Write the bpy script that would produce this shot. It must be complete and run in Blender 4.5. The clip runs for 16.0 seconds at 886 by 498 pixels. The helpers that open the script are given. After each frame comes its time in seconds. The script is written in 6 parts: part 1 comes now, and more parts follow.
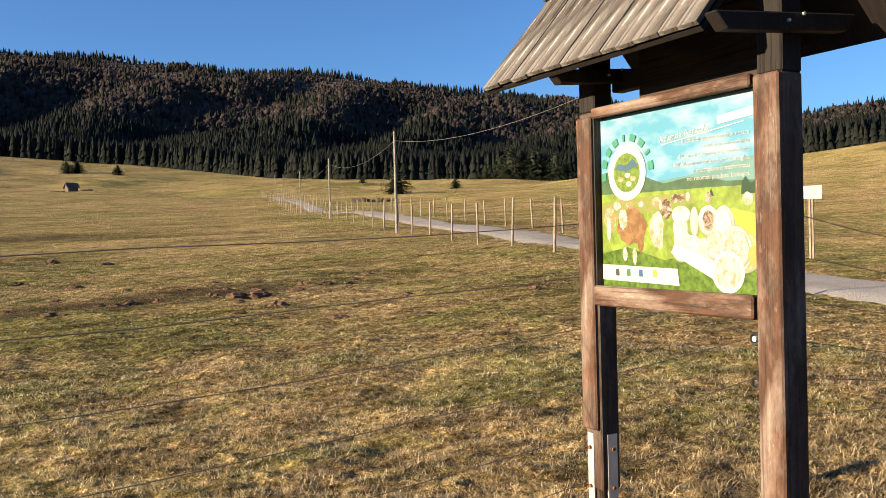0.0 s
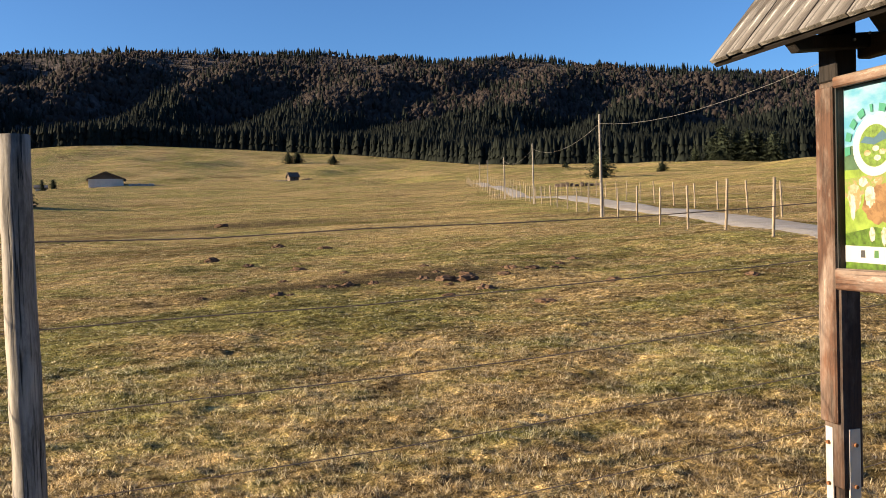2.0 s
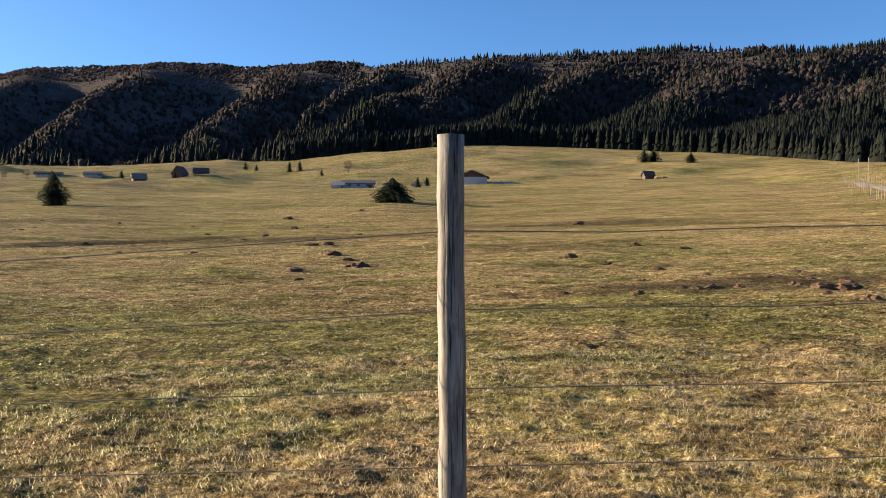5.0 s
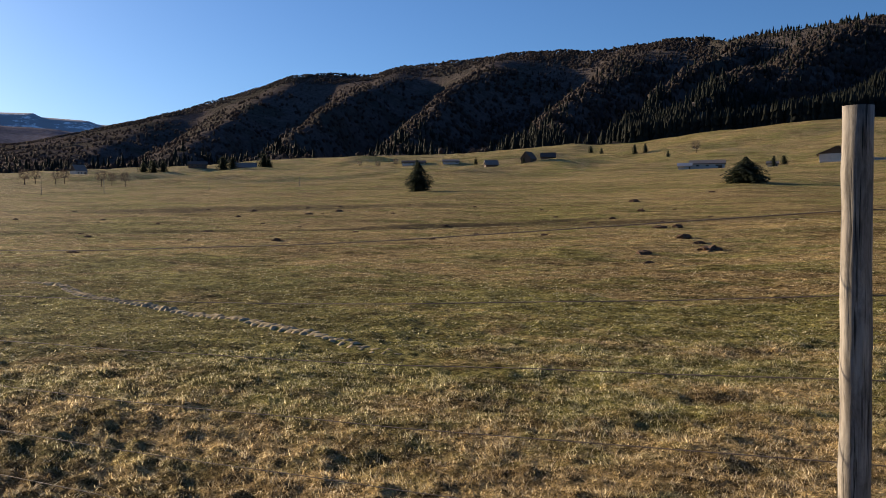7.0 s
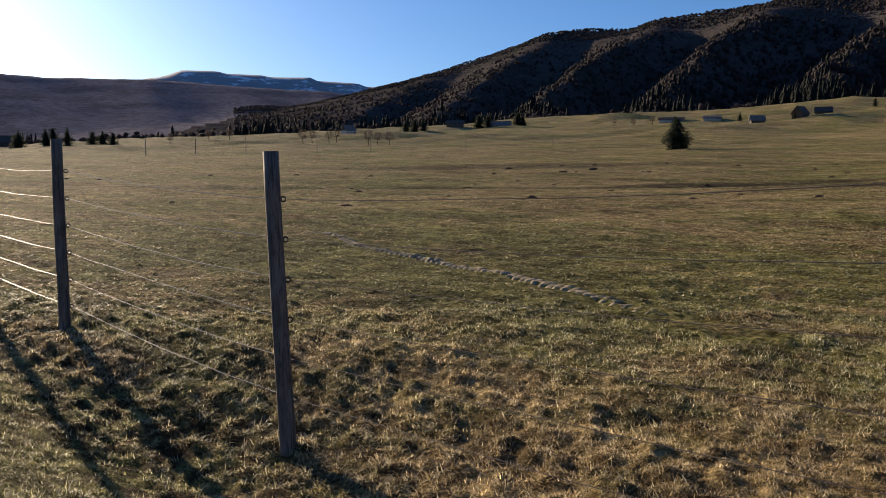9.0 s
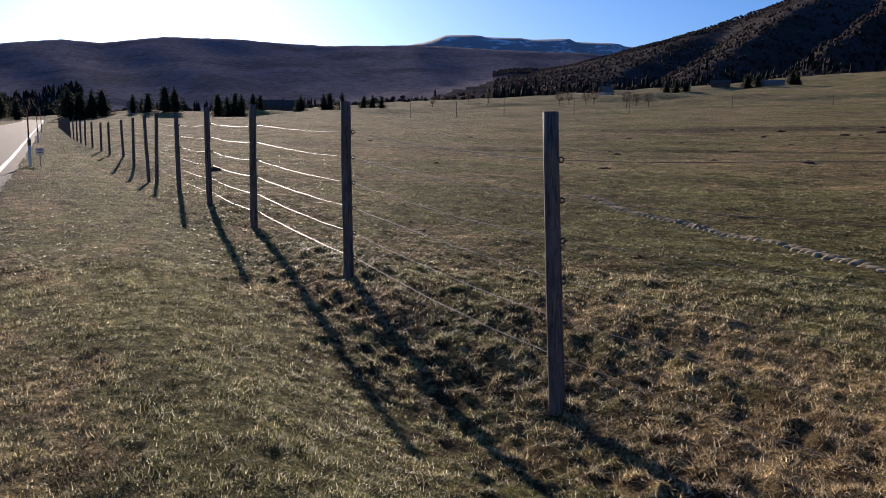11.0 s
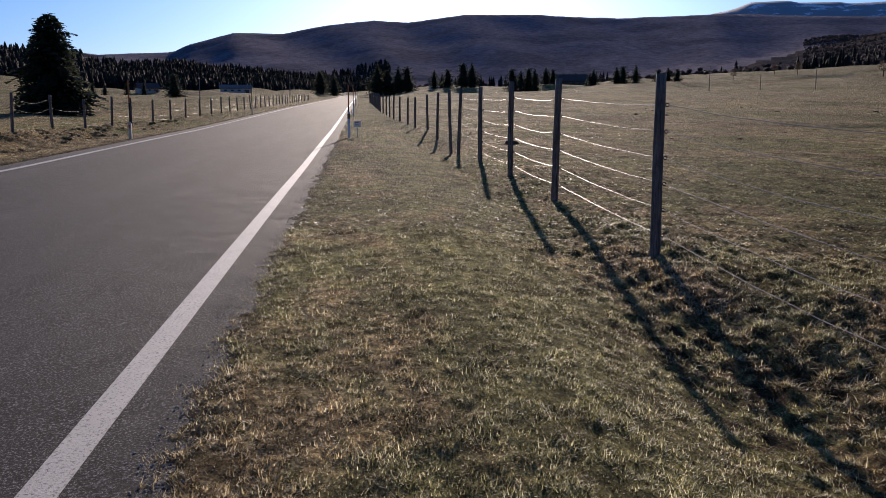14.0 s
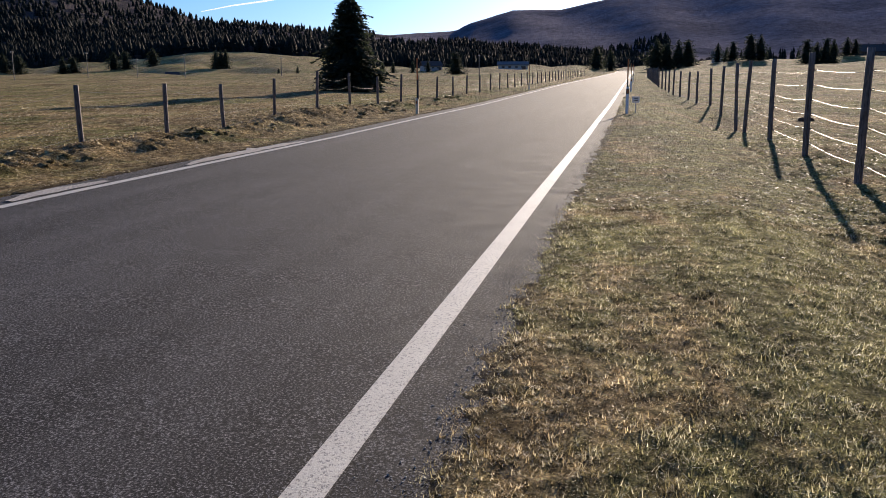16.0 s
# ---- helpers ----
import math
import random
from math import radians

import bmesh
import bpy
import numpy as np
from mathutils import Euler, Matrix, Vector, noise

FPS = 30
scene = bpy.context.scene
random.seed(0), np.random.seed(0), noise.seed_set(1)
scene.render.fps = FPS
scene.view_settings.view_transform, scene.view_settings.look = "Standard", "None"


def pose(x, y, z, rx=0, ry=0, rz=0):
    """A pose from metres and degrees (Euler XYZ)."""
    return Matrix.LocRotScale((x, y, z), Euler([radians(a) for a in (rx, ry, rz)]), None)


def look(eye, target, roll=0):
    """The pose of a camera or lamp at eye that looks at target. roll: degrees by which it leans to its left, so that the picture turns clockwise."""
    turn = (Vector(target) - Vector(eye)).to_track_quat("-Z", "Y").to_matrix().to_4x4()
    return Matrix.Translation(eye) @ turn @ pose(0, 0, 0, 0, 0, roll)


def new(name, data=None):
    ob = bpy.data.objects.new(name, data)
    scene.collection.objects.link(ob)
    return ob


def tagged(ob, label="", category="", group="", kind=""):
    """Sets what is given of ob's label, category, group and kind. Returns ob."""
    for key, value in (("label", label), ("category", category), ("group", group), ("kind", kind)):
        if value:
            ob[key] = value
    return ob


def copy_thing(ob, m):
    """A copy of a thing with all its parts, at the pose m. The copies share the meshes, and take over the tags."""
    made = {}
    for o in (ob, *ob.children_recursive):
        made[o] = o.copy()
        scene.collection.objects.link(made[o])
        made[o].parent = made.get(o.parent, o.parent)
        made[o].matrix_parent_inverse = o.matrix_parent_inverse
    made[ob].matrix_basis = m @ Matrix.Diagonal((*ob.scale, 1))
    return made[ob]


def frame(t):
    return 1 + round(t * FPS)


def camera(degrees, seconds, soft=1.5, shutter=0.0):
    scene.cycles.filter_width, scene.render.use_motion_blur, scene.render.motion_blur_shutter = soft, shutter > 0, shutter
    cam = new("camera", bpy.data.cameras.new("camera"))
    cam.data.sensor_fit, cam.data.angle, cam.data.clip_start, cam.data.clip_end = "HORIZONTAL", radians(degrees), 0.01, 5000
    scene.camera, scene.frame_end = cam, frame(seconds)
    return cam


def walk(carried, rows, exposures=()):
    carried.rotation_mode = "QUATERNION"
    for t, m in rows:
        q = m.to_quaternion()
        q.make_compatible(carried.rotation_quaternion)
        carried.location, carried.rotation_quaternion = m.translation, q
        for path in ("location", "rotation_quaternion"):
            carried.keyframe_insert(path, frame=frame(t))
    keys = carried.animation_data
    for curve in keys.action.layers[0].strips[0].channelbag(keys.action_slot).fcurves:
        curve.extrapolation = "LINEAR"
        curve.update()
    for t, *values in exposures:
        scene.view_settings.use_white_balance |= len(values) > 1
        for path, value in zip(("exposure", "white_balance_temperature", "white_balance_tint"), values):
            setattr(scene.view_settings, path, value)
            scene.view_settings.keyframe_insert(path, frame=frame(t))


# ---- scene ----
cam = camera(55.08, 16.0, 0.55)
PATH = [
    (0.0, -0.0377, 0.0082, 1.5214, 88.976, 1.550, -28.469),
    (0.5, -0.0456, 0.0184, 1.5206, 88.605, 1.689, -27.034),
    (1.0, -0.0585, 0.0319, 1.5187, 88.403, 1.840, -24.188),
    (1.5, -0.0783, 0.0345, 1.5130, 88.350, 1.850, -20.009),
    (2.0, -0.1002, 0.0372, 1.5045, 88.370, 1.780, -14.858),
    (2.5, -0.1264, 0.0454, 1.5044, 88.560, 2.050, -9.969),
    (3.0, -0.1571, 0.0464, 1.5028, 88.770, 1.930, -6.006),
    (5.5, -0.3054, -0.0318, 1.4946, 88.508, 0.346, 13.515),
    (6.0, -0.3236, -0.0564, 1.4950, 88.292, 0.784, 19.613),
    (6.5, -0.3553, -0.0875, 1.4906, 87.984, 0.834, 26.378),
    (7.0, -0.4026, -0.1185, 1.4862, 87.665, 0.466, 31.464),
    (7.5, -0.4528, -0.1411, 1.4824, 87.239, 0.298, 35.784),
    (8.0, -0.4818, -0.1611, 1.4749, 86.587, 0.232, 40.183),
    (10.5, -0.6080, -0.2954, 1.4480, 82.829, -0.188, 60.592),
    (11.0, -0.6452, -0.3223, 1.4476, 82.428, -0.177, 65.285),
    (11.5, -0.6782, -0.3541, 1.4493, 81.838, -0.020, 69.779),
    (12.0, -0.7198, -0.3924, 1.4425, 81.105, -0.122, 73.179),
    (12.5, -0.7711, -0.4296, 1.4357, 80.776, -0.249, 75.858),
    (13.0, -0.7946, -0.4666, 1.4301, 80.482, 0.082, 78.955),
    (13.5, -0.7909, -0.4891, 1.4289, 80.464, 0.091, 81.746),
    (14.0, -0.7611, -0.5258, 1.4352, 80.676, -0.197, 84.466),
    (14.5, -0.7335, -0.5637, 1.4316, 80.282, -0.053, 88.244),
    (15.0, -0.7130, -0.5836, 1.4278, 79.672, -0.253, 92.141),
    (15.5, -0.7152, -0.6169, 1.4221, 79.051, -0.241, 97.045),
    (16.0, -0.7346, -0.6518, 1.4180, 79.104, 0.205, 102.543),
]
EXPOSURES = [(0.0, 1.65, 7250, 11), (3.0, 1.71, 7250, 10), (5.0, 1.74, 7050, 10), (6.0, 1.73, 7100, 10), (7.0, 1.05, 7050, 12), (8.0, 0.85, 6850, 11), (10.5, 0.68, 6150, 17), (11.0, 0.61, 5850, 19), (12.5, 0.71, 5620, 23), (13.0, 0.71, 5640, 22), (14.0, 0.54, 5860, 20), (15.0, 0.53, 5850, 21), (15.5, 0.60, 5920, 21), (16.0, 1.04, 6070, 15)]
walk(cam, [(t, pose(x, y, z, rx, ry, rz)) for t, x, y, z, rx, ry, rz in PATH], EXPOSURES)

# ---- light: a low winter sun and a clear sky ----
SUN_YAW, SUN_HEIGHT = 83.0, 13.5
world = bpy.data.worlds.new("sky")
scene.world = world
world.use_nodes = True
wn = world.node_tree.nodes
sky = wn.new("ShaderNodeTexSky")
sky.sky_type, sky.sun_disc = "NISHITA", False
sky.sun_elevation, sky.sun_rotation = radians(SUN_HEIGHT), radians(-SUN_YAW)
sky.altitude, sky.air_density, sky.dust_density, sky.ozone_density = 1000, 0.95, 1.35, 7.0
world.node_tree.links.new(sky.outputs["Color"], wn["Background"].inputs["Color"])
wn["Background"].inputs["Strength"].default_value = 0.070
sun_data = bpy.data.lights.new("sun", "SUN")
sun_data.energy, sun_data.angle, sun_data.color = 5.0, radians(0.53), (1.0, 0.82, 0.60)
sun = new("sun", sun_data)
sa, se = radians(SUN_YAW), radians(SUN_HEIGHT)
sun.matrix_world = look((-60 * math.sin(sa) * math.cos(se), 60 * math.cos(sa) * math.cos(se), 60 * math.sin(se)), (0, 0, 0))


# ---- materials ----
class Nodes:
    """A small helper to write a node material."""

    def __init__(self, name, rough=0.8, metal=0.0, spec=0.3):
        self.mat = bpy.data.materials.new(name)
        self.mat.use_nodes = True
        self.tree = self.mat.node_tree
        self.bsdf = self.tree.nodes["Principled BSDF"]
        self.bsdf.inputs["Roughness"].default_value = rough
        self.bsdf.inputs["Metallic"].default_value = metal
        self.bsdf.inputs["Specular IOR Level"].default_value = spec

    def link(self, a, b):
        self.tree.links.new(a, b)

    def coords(self, kind="Object", scale=(1, 1, 1)):
        tc = self.tree.nodes.new("ShaderNodeTexCoord")
        mp = self.tree.nodes.new("ShaderNodeMapping")
        mp.inputs["Scale"].default_value = scale
        self.link(tc.outputs[kind], mp.inputs["Vector"])
        return mp.outputs["Vector"]

    def noise(self, vec, scale, detail=4, rough=0.6, distort=0.0):
        n = self.tree.nodes.new("ShaderNodeTexNoise")
        n.inputs["Scale"].default_value, n.inputs["Detail"].default_value = scale, detail
        n.inputs["Roughness"].default_value, n.inputs["Distortion"].default_value = rough, distort
        self.link(vec, n.inputs["Vector"])
        return n.outputs["Fac"]

    def voronoi(self, vec, scale):
        n = self.tree.nodes.new("ShaderNodeTexVoronoi")
        n.inputs["Scale"].default_value = scale
        self.link(vec, n.inputs["Vector"])
        return n.outputs["Distance"]

    def ramp(self, fac, stops):
        r = self.tree.nodes.new("ShaderNodeValToRGB")
        els = r.color_ramp.elements
        while len(els) < len(stops):
            els.new(0.5)
        for e, (p, c) in zip(els, stops):
            e.position, e.color = p, (*c, 1) if len(c) == 3 else c
        self.link(fac, r.inputs["Fac"])
        return r.outputs["Color"]

    def grey(self, fac, lo, hi, a=0.0, b=1.0):
        m = self.tree.nodes.new("ShaderNodeMapRange")
        for k, v in zip(("From Min", "From Max", "To Min", "To Max"), (lo, hi, a, b)):
            m.inputs[k].default_value = v
        self.link(fac, m.inputs["Value"])
        return m.outputs["Result"]

    def mix(self, fac, a, b, blend="MIX"):
        m = self.tree.nodes.new("ShaderNodeMix")
        m.data_type, m.blend_type = "RGBA", blend
        for v, s in ((fac, m.inputs[0]), (a, m.inputs[6]), (b, m.inputs[7])):
            if isinstance(v, (int, float)):
                s.default_value = v
            elif isinstance(v, tuple):
                s.default_value = (*v, 1)
            else:
                self.link(v, s)
        return m.outputs[2]

    def math(self, op, a, b=0.0):
        m = self.tree.nodes.new("ShaderNodeMath")
        m.operation = op
        for v, s in ((a, m.inputs[0]), (b, m.inputs[1])):
            if isinstance(v, (int, float)):
                s.default_value = v
            else:
                self.link(v, s)
        return m.outputs[0]

    def island(self):
        return self.tree.nodes.new("ShaderNodeNewGeometry").outputs["Random Per Island"]

    def each(self):
        return self.tree.nodes.new("ShaderNodeObjectInfo").outputs["Random"]

    def colour(self, c):
        if isinstance(c, tuple):
            self.bsdf.inputs["Base Color"].default_value = (*c, 1)
        else:
            self.link(c, self.bsdf.inputs["Base Color"])

    def bump(self, height, strength=0.5, distance=0.01):
        b = self.tree.nodes.new("ShaderNodeBump")
        b.inputs["Strength"].default_value, b.inputs["Distance"].default_value = strength, distance
        self.link(height, b.inputs["Height"])
        self.link(b.outputs["Normal"], self.bsdf.inputs["Normal"])

    def glow_through(self, weight):
        """Thin leaves and blades let some light through."""
        tr = self.tree.nodes.new("ShaderNodeBsdfTranslucent")
        add = self.tree.nodes.new("ShaderNodeMixShader")
        add.inputs[0].default_value = weight
        src = self.bsdf.inputs["Base Color"]
        if src.links:
            self.link(src.links[0].from_socket, tr.inputs["Color"])
        else:
            tr.inputs["Color"].default_value = src.default_value
        self.link(self.bsdf.outputs[0], add.inputs[1])
        self.link(tr.outputs[0], add.inputs[2])
        self.link(add.outputs[0], self.tree.nodes["Material Output"].inputs["Surface"])


def simple(name, colour, rough=0.7, metal=0.0, vary=0.15, scale=8.0, spec=0.3):
    n = Nodes(name, rough, metal, spec)
    v = n.coords()
    dark = tuple(c * (1 - vary) for c in colour)
    light = tuple(min(1, c * (1 + vary)) for c in colour)
    fac = n.noise(v, scale, 5)
    n.colour(n.ramp(fac, [(0.3, dark), (0.7, light)]))
    n.bump(n.noise(v, scale * 12, 3), 0.15, 0.004)
    return n.mat


def wood(name, light, dark, grey, grain=(30, 30, 1.5), rough=0.75, worn=0.5, flakes=0.0, split=0.22):
    """Weathered timber, its grain along the object's z."""
    n = Nodes(name, rough)
    v = n.coords("Object", grain)
    g = n.noise(v, 2.0, 6, 0.65, 0.6)
    base = n.ramp(g, [(0.28, dark), (0.5, tuple((a + b) / 2 for a, b in zip(light, dark))), (0.72, light)])
    w = n.grey(n.noise(n.coords("Object", (3, 3, 1.2)), 2.5, 5, 0.7), 0.45, 0.65, 0.0, worn)
    base = n.mix(w, base, grey)
    if flakes:
        base = n.mix(n.grey(n.noise(n.coords("Object", (26, 26, 5)), 1.6, 5, 0.75), 0.60, 0.66, 0.0, flakes), base, (0.62, 0.60, 0.56))
    blotch = n.noise(n.coords("Object", (11, 11, 3.5)), 1.3, 5, 0.75, 0.4)
    base = n.mix(1.0, base, n.ramp(blotch, [(0.36, (0.50, 0.49, 0.47)), (0.54, (1.0, 1.0, 1.0)), (0.68, (1.22, 1.21, 1.19))]), "MULTIPLY")
    cracks = n.grey(n.noise(n.coords("Object", (55, 55, 1.2)), 1.5, 4, 0.7), 0.36, 0.45, split, 1.0)
    n.colour(n.mix(1.0, base, n.ramp(cracks, [(0.0, (0, 0, 0)), (1.0, (1, 1, 1))]), "MULTIPLY"))
    n.bump(n.math("ADD", g, cracks), 0.5, 0.004)
    return n.mat


def turf_patch(n, v):
    """Where the turf is greener: wide drifts with ragged edges."""
    broad = n.noise(v, 0.05, 4, 0.6)
    mid = n.noise(n.coords("Object", (0.7, 1.2, 1)), 0.42, 5, 0.65, 0.6)
    small = n.noise(v, 1.7, 5, 0.75)
    mixed = n.math("ADD", n.math("MULTIPLY", broad, 0.6), n.math("ADD", n.math("MULTIPLY", mid, 0.8), n.math("MULTIPLY", small, 0.5)))
    sep = n.tree.nodes.new("ShaderNodeSeparateXYZ")
    n.link(v, sep.inputs[0])
    # damp hollows stay greener
    for cx, cy, rx, ry in ((-1.2, 12.2, 4.5, 2.2), (-10.5, 13.0, 6.0, 3.0), (-4.8, 8.2, 4.5, 2.4), (-12.0, 8.0, 5.0, 2.0)):
        at = n.coords("Object", (1 / rx, 1 / ry, 0.0))
        at.node.inputs["Location"].default_value = (-cx / rx, -cy / ry, 0.0)
        far = n.tree.nodes.new("ShaderNodeVectorMath")
        far.operation = "LENGTH"
        n.link(at, far.inputs[0])
        mixed = n.math("ADD", mixed, n.grey(far.outputs["Value"], 0.3, 1.5, 0.13, 0.0))
    # the mown strip by the road is greener
    strip = n.math("MULTIPLY", n.grey(sep.outputs["Y"], 2.4, 1.0, 0.0, 0.07), n.grey(sep.outputs["Y"], -6.0, -5.0, 0.0, 1.0))
    mixed = n.math("ADD", mixed, strip)
    return n.grey(mixed, 0.888, 1.035, 0.0, 0.92), small, mid


def shade_and_soil(n, v):
    """Hollows, an old ditch and a clod patch, darkened for shaded banks and bare soil, ragged at the edges."""
    out = None
    for cx, cy, rx, ry, turn in ((1.0, 61.0, 12.0, 6.0, 12.0), (-36.0, 35.0, 34.0, 2.2, 51.7), (-62.0, 62.0, 26.0, 6.0, 35.0), (3.0, 17.0, 3.6, 1.5, 8.0), (-16.0, 46.0, 9.0, 3.0, 20.0)):
        nodes = [n.tree.nodes.new("ShaderNodeVectorMath") for _ in range(3)]
        for node, op, value in zip(nodes, ("SUBTRACT", "MULTIPLY", "LENGTH"), ((cx, cy, 0), (1 / rx, 1 / ry, 0), None)):
            node.operation = op
            if value:
                node.inputs[1].default_value = value
        spin = n.tree.nodes.new("ShaderNodeVectorRotate")
        spin.rotation_type = "Z_AXIS"
        spin.inputs["Angle"].default_value = radians(-turn)
        n.link(v, nodes[0].inputs[0])
        n.link(nodes[0].outputs[0], spin.inputs["Vector"])
        n.link(spin.outputs[0], nodes[1].inputs[0])
        n.link(nodes[1].outputs[0], nodes[2].inputs[0])
        fac = n.grey(nodes[2].outputs["Value"], 0.45, 1.25, 1.0, 0.0)
        out = fac if out is None else n.math("MAXIMUM", out, fac)
    return n.math("MULTIPLY", out, n.grey(n.noise(v, 0.8, 5, 0.75), 0.38, 0.54, 0.30, 1.0))


def turf_tone(n):
    """Tussocks and thin spots, half a metre across."""
    t = n.noise(n.coords("Object", (0.8, 1.4, 1)), 1.5, 6, 0.8, 0.7)
    return n.ramp(t, [(0.38, (0.50, 0.47, 0.43)), (0.51, (1.04, 1.04, 1.04)), (0.64, (1.46, 1.44, 1.37))])


def meadow_material():
    """Short winter turf: straw, green patches, bare soil."""
    n = Nodes("dry_meadow", 1.0, 0.0, 0.03)
    n.bsdf.inputs["Diffuse Roughness"].default_value = 0.35
    v = n.coords()
    patch, small, mid = turf_patch(n, v)
    fine = n.noise(v, 13.0, 7, 0.8)
    clump = n.noise(v, 3.6, 5, 0.75, 0.5)
    straw = n.ramp(fine, [(0.36, (0.070, 0.052, 0.026)), (0.5, (0.36, 0.275, 0.135)), (0.62, (0.78, 0.64, 0.38))])
    green = n.ramp(fine, [(0.36, (0.050, 0.052, 0.014)), (0.5, (0.22, 0.22, 0.075)), (0.70, (0.50, 0.47, 0.23))])
    c = n.mix(patch, straw, green)
    brown = n.grey(n.noise(n.coords("Object", (0.6, 1.1, 1)), 0.95, 5, 0.75, 0.8), 0.55, 0.68, 0.0, 0.5)
    c = n.mix(brown, c, n.ramp(fine, [(0.35, (0.060, 0.040, 0.024)), (0.68, (0.30, 0.20, 0.11))]))
    # trodden soil shows through on the bank under the fence
    at = n.coords("Object", (1 / 5.5, 1 / 1.25, 0.0))
    at.node.inputs["Location"].default_value = (4.6 / 5.5, -2.35 / 1.25, 0.0)
    far = n.tree.nodes.new("ShaderNodeVectorMath")
    far.operation = "LENGTH"
    n.link(at, far.inputs[0])
    bare = n.math("MULTIPLY", n.grey(far.outputs["Value"], 0.6, 1.25, 0.95, 0.0), n.grey(n.noise(v, 3.2, 5, 0.7, 0.5), 0.44, 0.54))
    c = n.mix(bare, c, n.ramp(fine, [(0.35, (0.040, 0.028, 0.018)), (0.68, (0.19, 0.13, 0.075))]))
    tone = n.ramp(clump, [(0.34, (0.50, 0.47, 0.44)), (0.5, (0.98, 0.97, 0.95)), (0.68, (1.5, 1.46, 1.36))])
    c = n.mix(1.0, c, tone, "MULTIPLY")
    micro = n.noise(v, 70, 3, 0.7)
    c = n.mix(1.0, c, n.ramp(micro, [(0.36, (0.52, 0.50, 0.47)), (0.5, (1.0, 0.99, 0.97)), (0.64, (1.7, 1.66, 1.55))]), "MULTIPLY")
    c = n.mix(1.0, c, turf_tone(n), "MULTIPLY")
    # wide streaks of paler and darker growth across the slope
    streak = n.noise(n.coords("Object", (0.5, 1.3, 1)), 0.13, 6, 0.75, 0.8)
    c = n.mix(1.0, c, n.ramp(streak, [(0.36, (0.58, 0.54, 0.50)), (0.5, (1.0, 0.99, 0.98)), (0.64, (1.28, 1.25, 1.18))]), "MULTIPLY")
    # dark bands coloured in for the shaded banks of hollows, and for soil
    c = n.mix(shade_and_soil(n, v), c, n.ramp(fine, [(0.36, (0.035, 0.028, 0.016)), (0.62, (0.17, 0.125, 0.068))]))
    # dirt washed against the asphalt's edge
    sep = n.tree.nodes.new("ShaderNodeSeparateXYZ")
    n.link(v, sep.inputs[0])
    dirt = n.math("MULTIPLY", n.grey(sep.outputs["Y"], -1.12, -1.32, 0.0, 1.0), n.grey(sep.outputs["Y"], -8.6, -8.3, 0.0, 1.0))
    c = n.mix(n.math("MULTIPLY", dirt, n.grey(n.noise(v, 6.0, 5, 0.75), 0.36, 0.52, 0.2, 0.95)), c, n.ramp(fine, [(0.36, (0.030, 0.023, 0.016)), (0.66, (0.15, 0.115, 0.08))]))
    n.colour(c)
    swell = n.noise(n.coords("Object", (0.6, 1.2, 1)), 0.7, 4, 0.65)
    n.bump(n.math("ADD", n.math("MULTIPLY", swell, 3.0), n.math("ADD", fine, n.math("MULTIPLY", clump, 2.0))), 1.0, 0.14)
    return n.mat


def blade_material():
    """Blades of dead and living grass, in the same drifts as the turf."""
    n = Nodes("grass_blades", 0.53, 0.0, 0.33)
    v = n.coords()
    patch, small, mid = turf_patch(n, v)
    tuft = n.grey(n.noise(v, 9.0, 3, 0.7), 0.36, 0.64)
    pick = n.math("ADD", n.math("MULTIPLY", n.island(), 0.72), n.math("MULTIPLY", tuft, 0.28))
    straw = n.ramp(pick, [(0.18, (0.060, 0.042, 0.023)), (0.42, (0.38, 0.285, 0.147)), (0.64, (0.64, 0.515, 0.30)), (0.88, (0.90, 0.79, 0.55))])
    green = n.ramp(pick, [(0.16, (0.042, 0.042, 0.017)), (0.5, (0.25, 0.25, 0.100)), (0.86, (0.80, 0.755, 0.49))])
    c = n.mix(1.0, n.mix(patch, straw, green), turf_tone(n), "MULTIPLY")
    n.colour(n.mix(shade_and_soil(n, v), c, n.ramp(pick, [(0.1, (0.030, 0.024, 0.014)), (0.9, (0.26, 0.19, 0.105))])))
    n.glow_through(0.60)
    return n.mat


def asphalt_material():
    n = Nodes("asphalt", 0.9, 0.0, 0.10)
    v = n.coords()
    speck = n.noise(v, 78, 3, 0.85)
    long_wear = n.noise(n.coords("Object", (0.04, 0.8, 1)), 1.5, 4)
    c = n.ramp(speck, [(0.40, (0.006, 0.0058, 0.006)), (0.54, (0.033, 0.0315, 0.032)), (0.66, (0.345, 0.33, 0.322))])
    c = n.mix(n.grey(long_wear, 0.45, 0.65, 0.0, 0.35), c, n.ramp(speck, [(0.42, (0.020, 0.019, 0.019)), (0.64, (0.26, 0.25, 0.24))]))
    n.colour(c)
    n.link(n.grey(n.noise(v, 3, 4), 0.3, 0.7, 0.80, 0.95), n.bsdf.inputs["Roughness"])
    n.bump(speck, 0.7, 0.006)
    return n.mat


def line_paint_material():
    n = Nodes("road_paint", 0.6, 0.0, 0.4)
    v = n.coords()
    worn = n.grey(n.noise(v, 60, 4, 0.8), 0.53, 0.60, 0.0, 0.85)
    c = n.mix(n.noise(v, 4, 4), (0.42, 0.395, 0.335), (0.60, 0.57, 0.49))
    n.colour(n.mix(worn, c, (0.10, 0.095, 0.09)))
    n.bump(n.noise(v, 90, 3), 0.5, 0.004)
    return n.mat


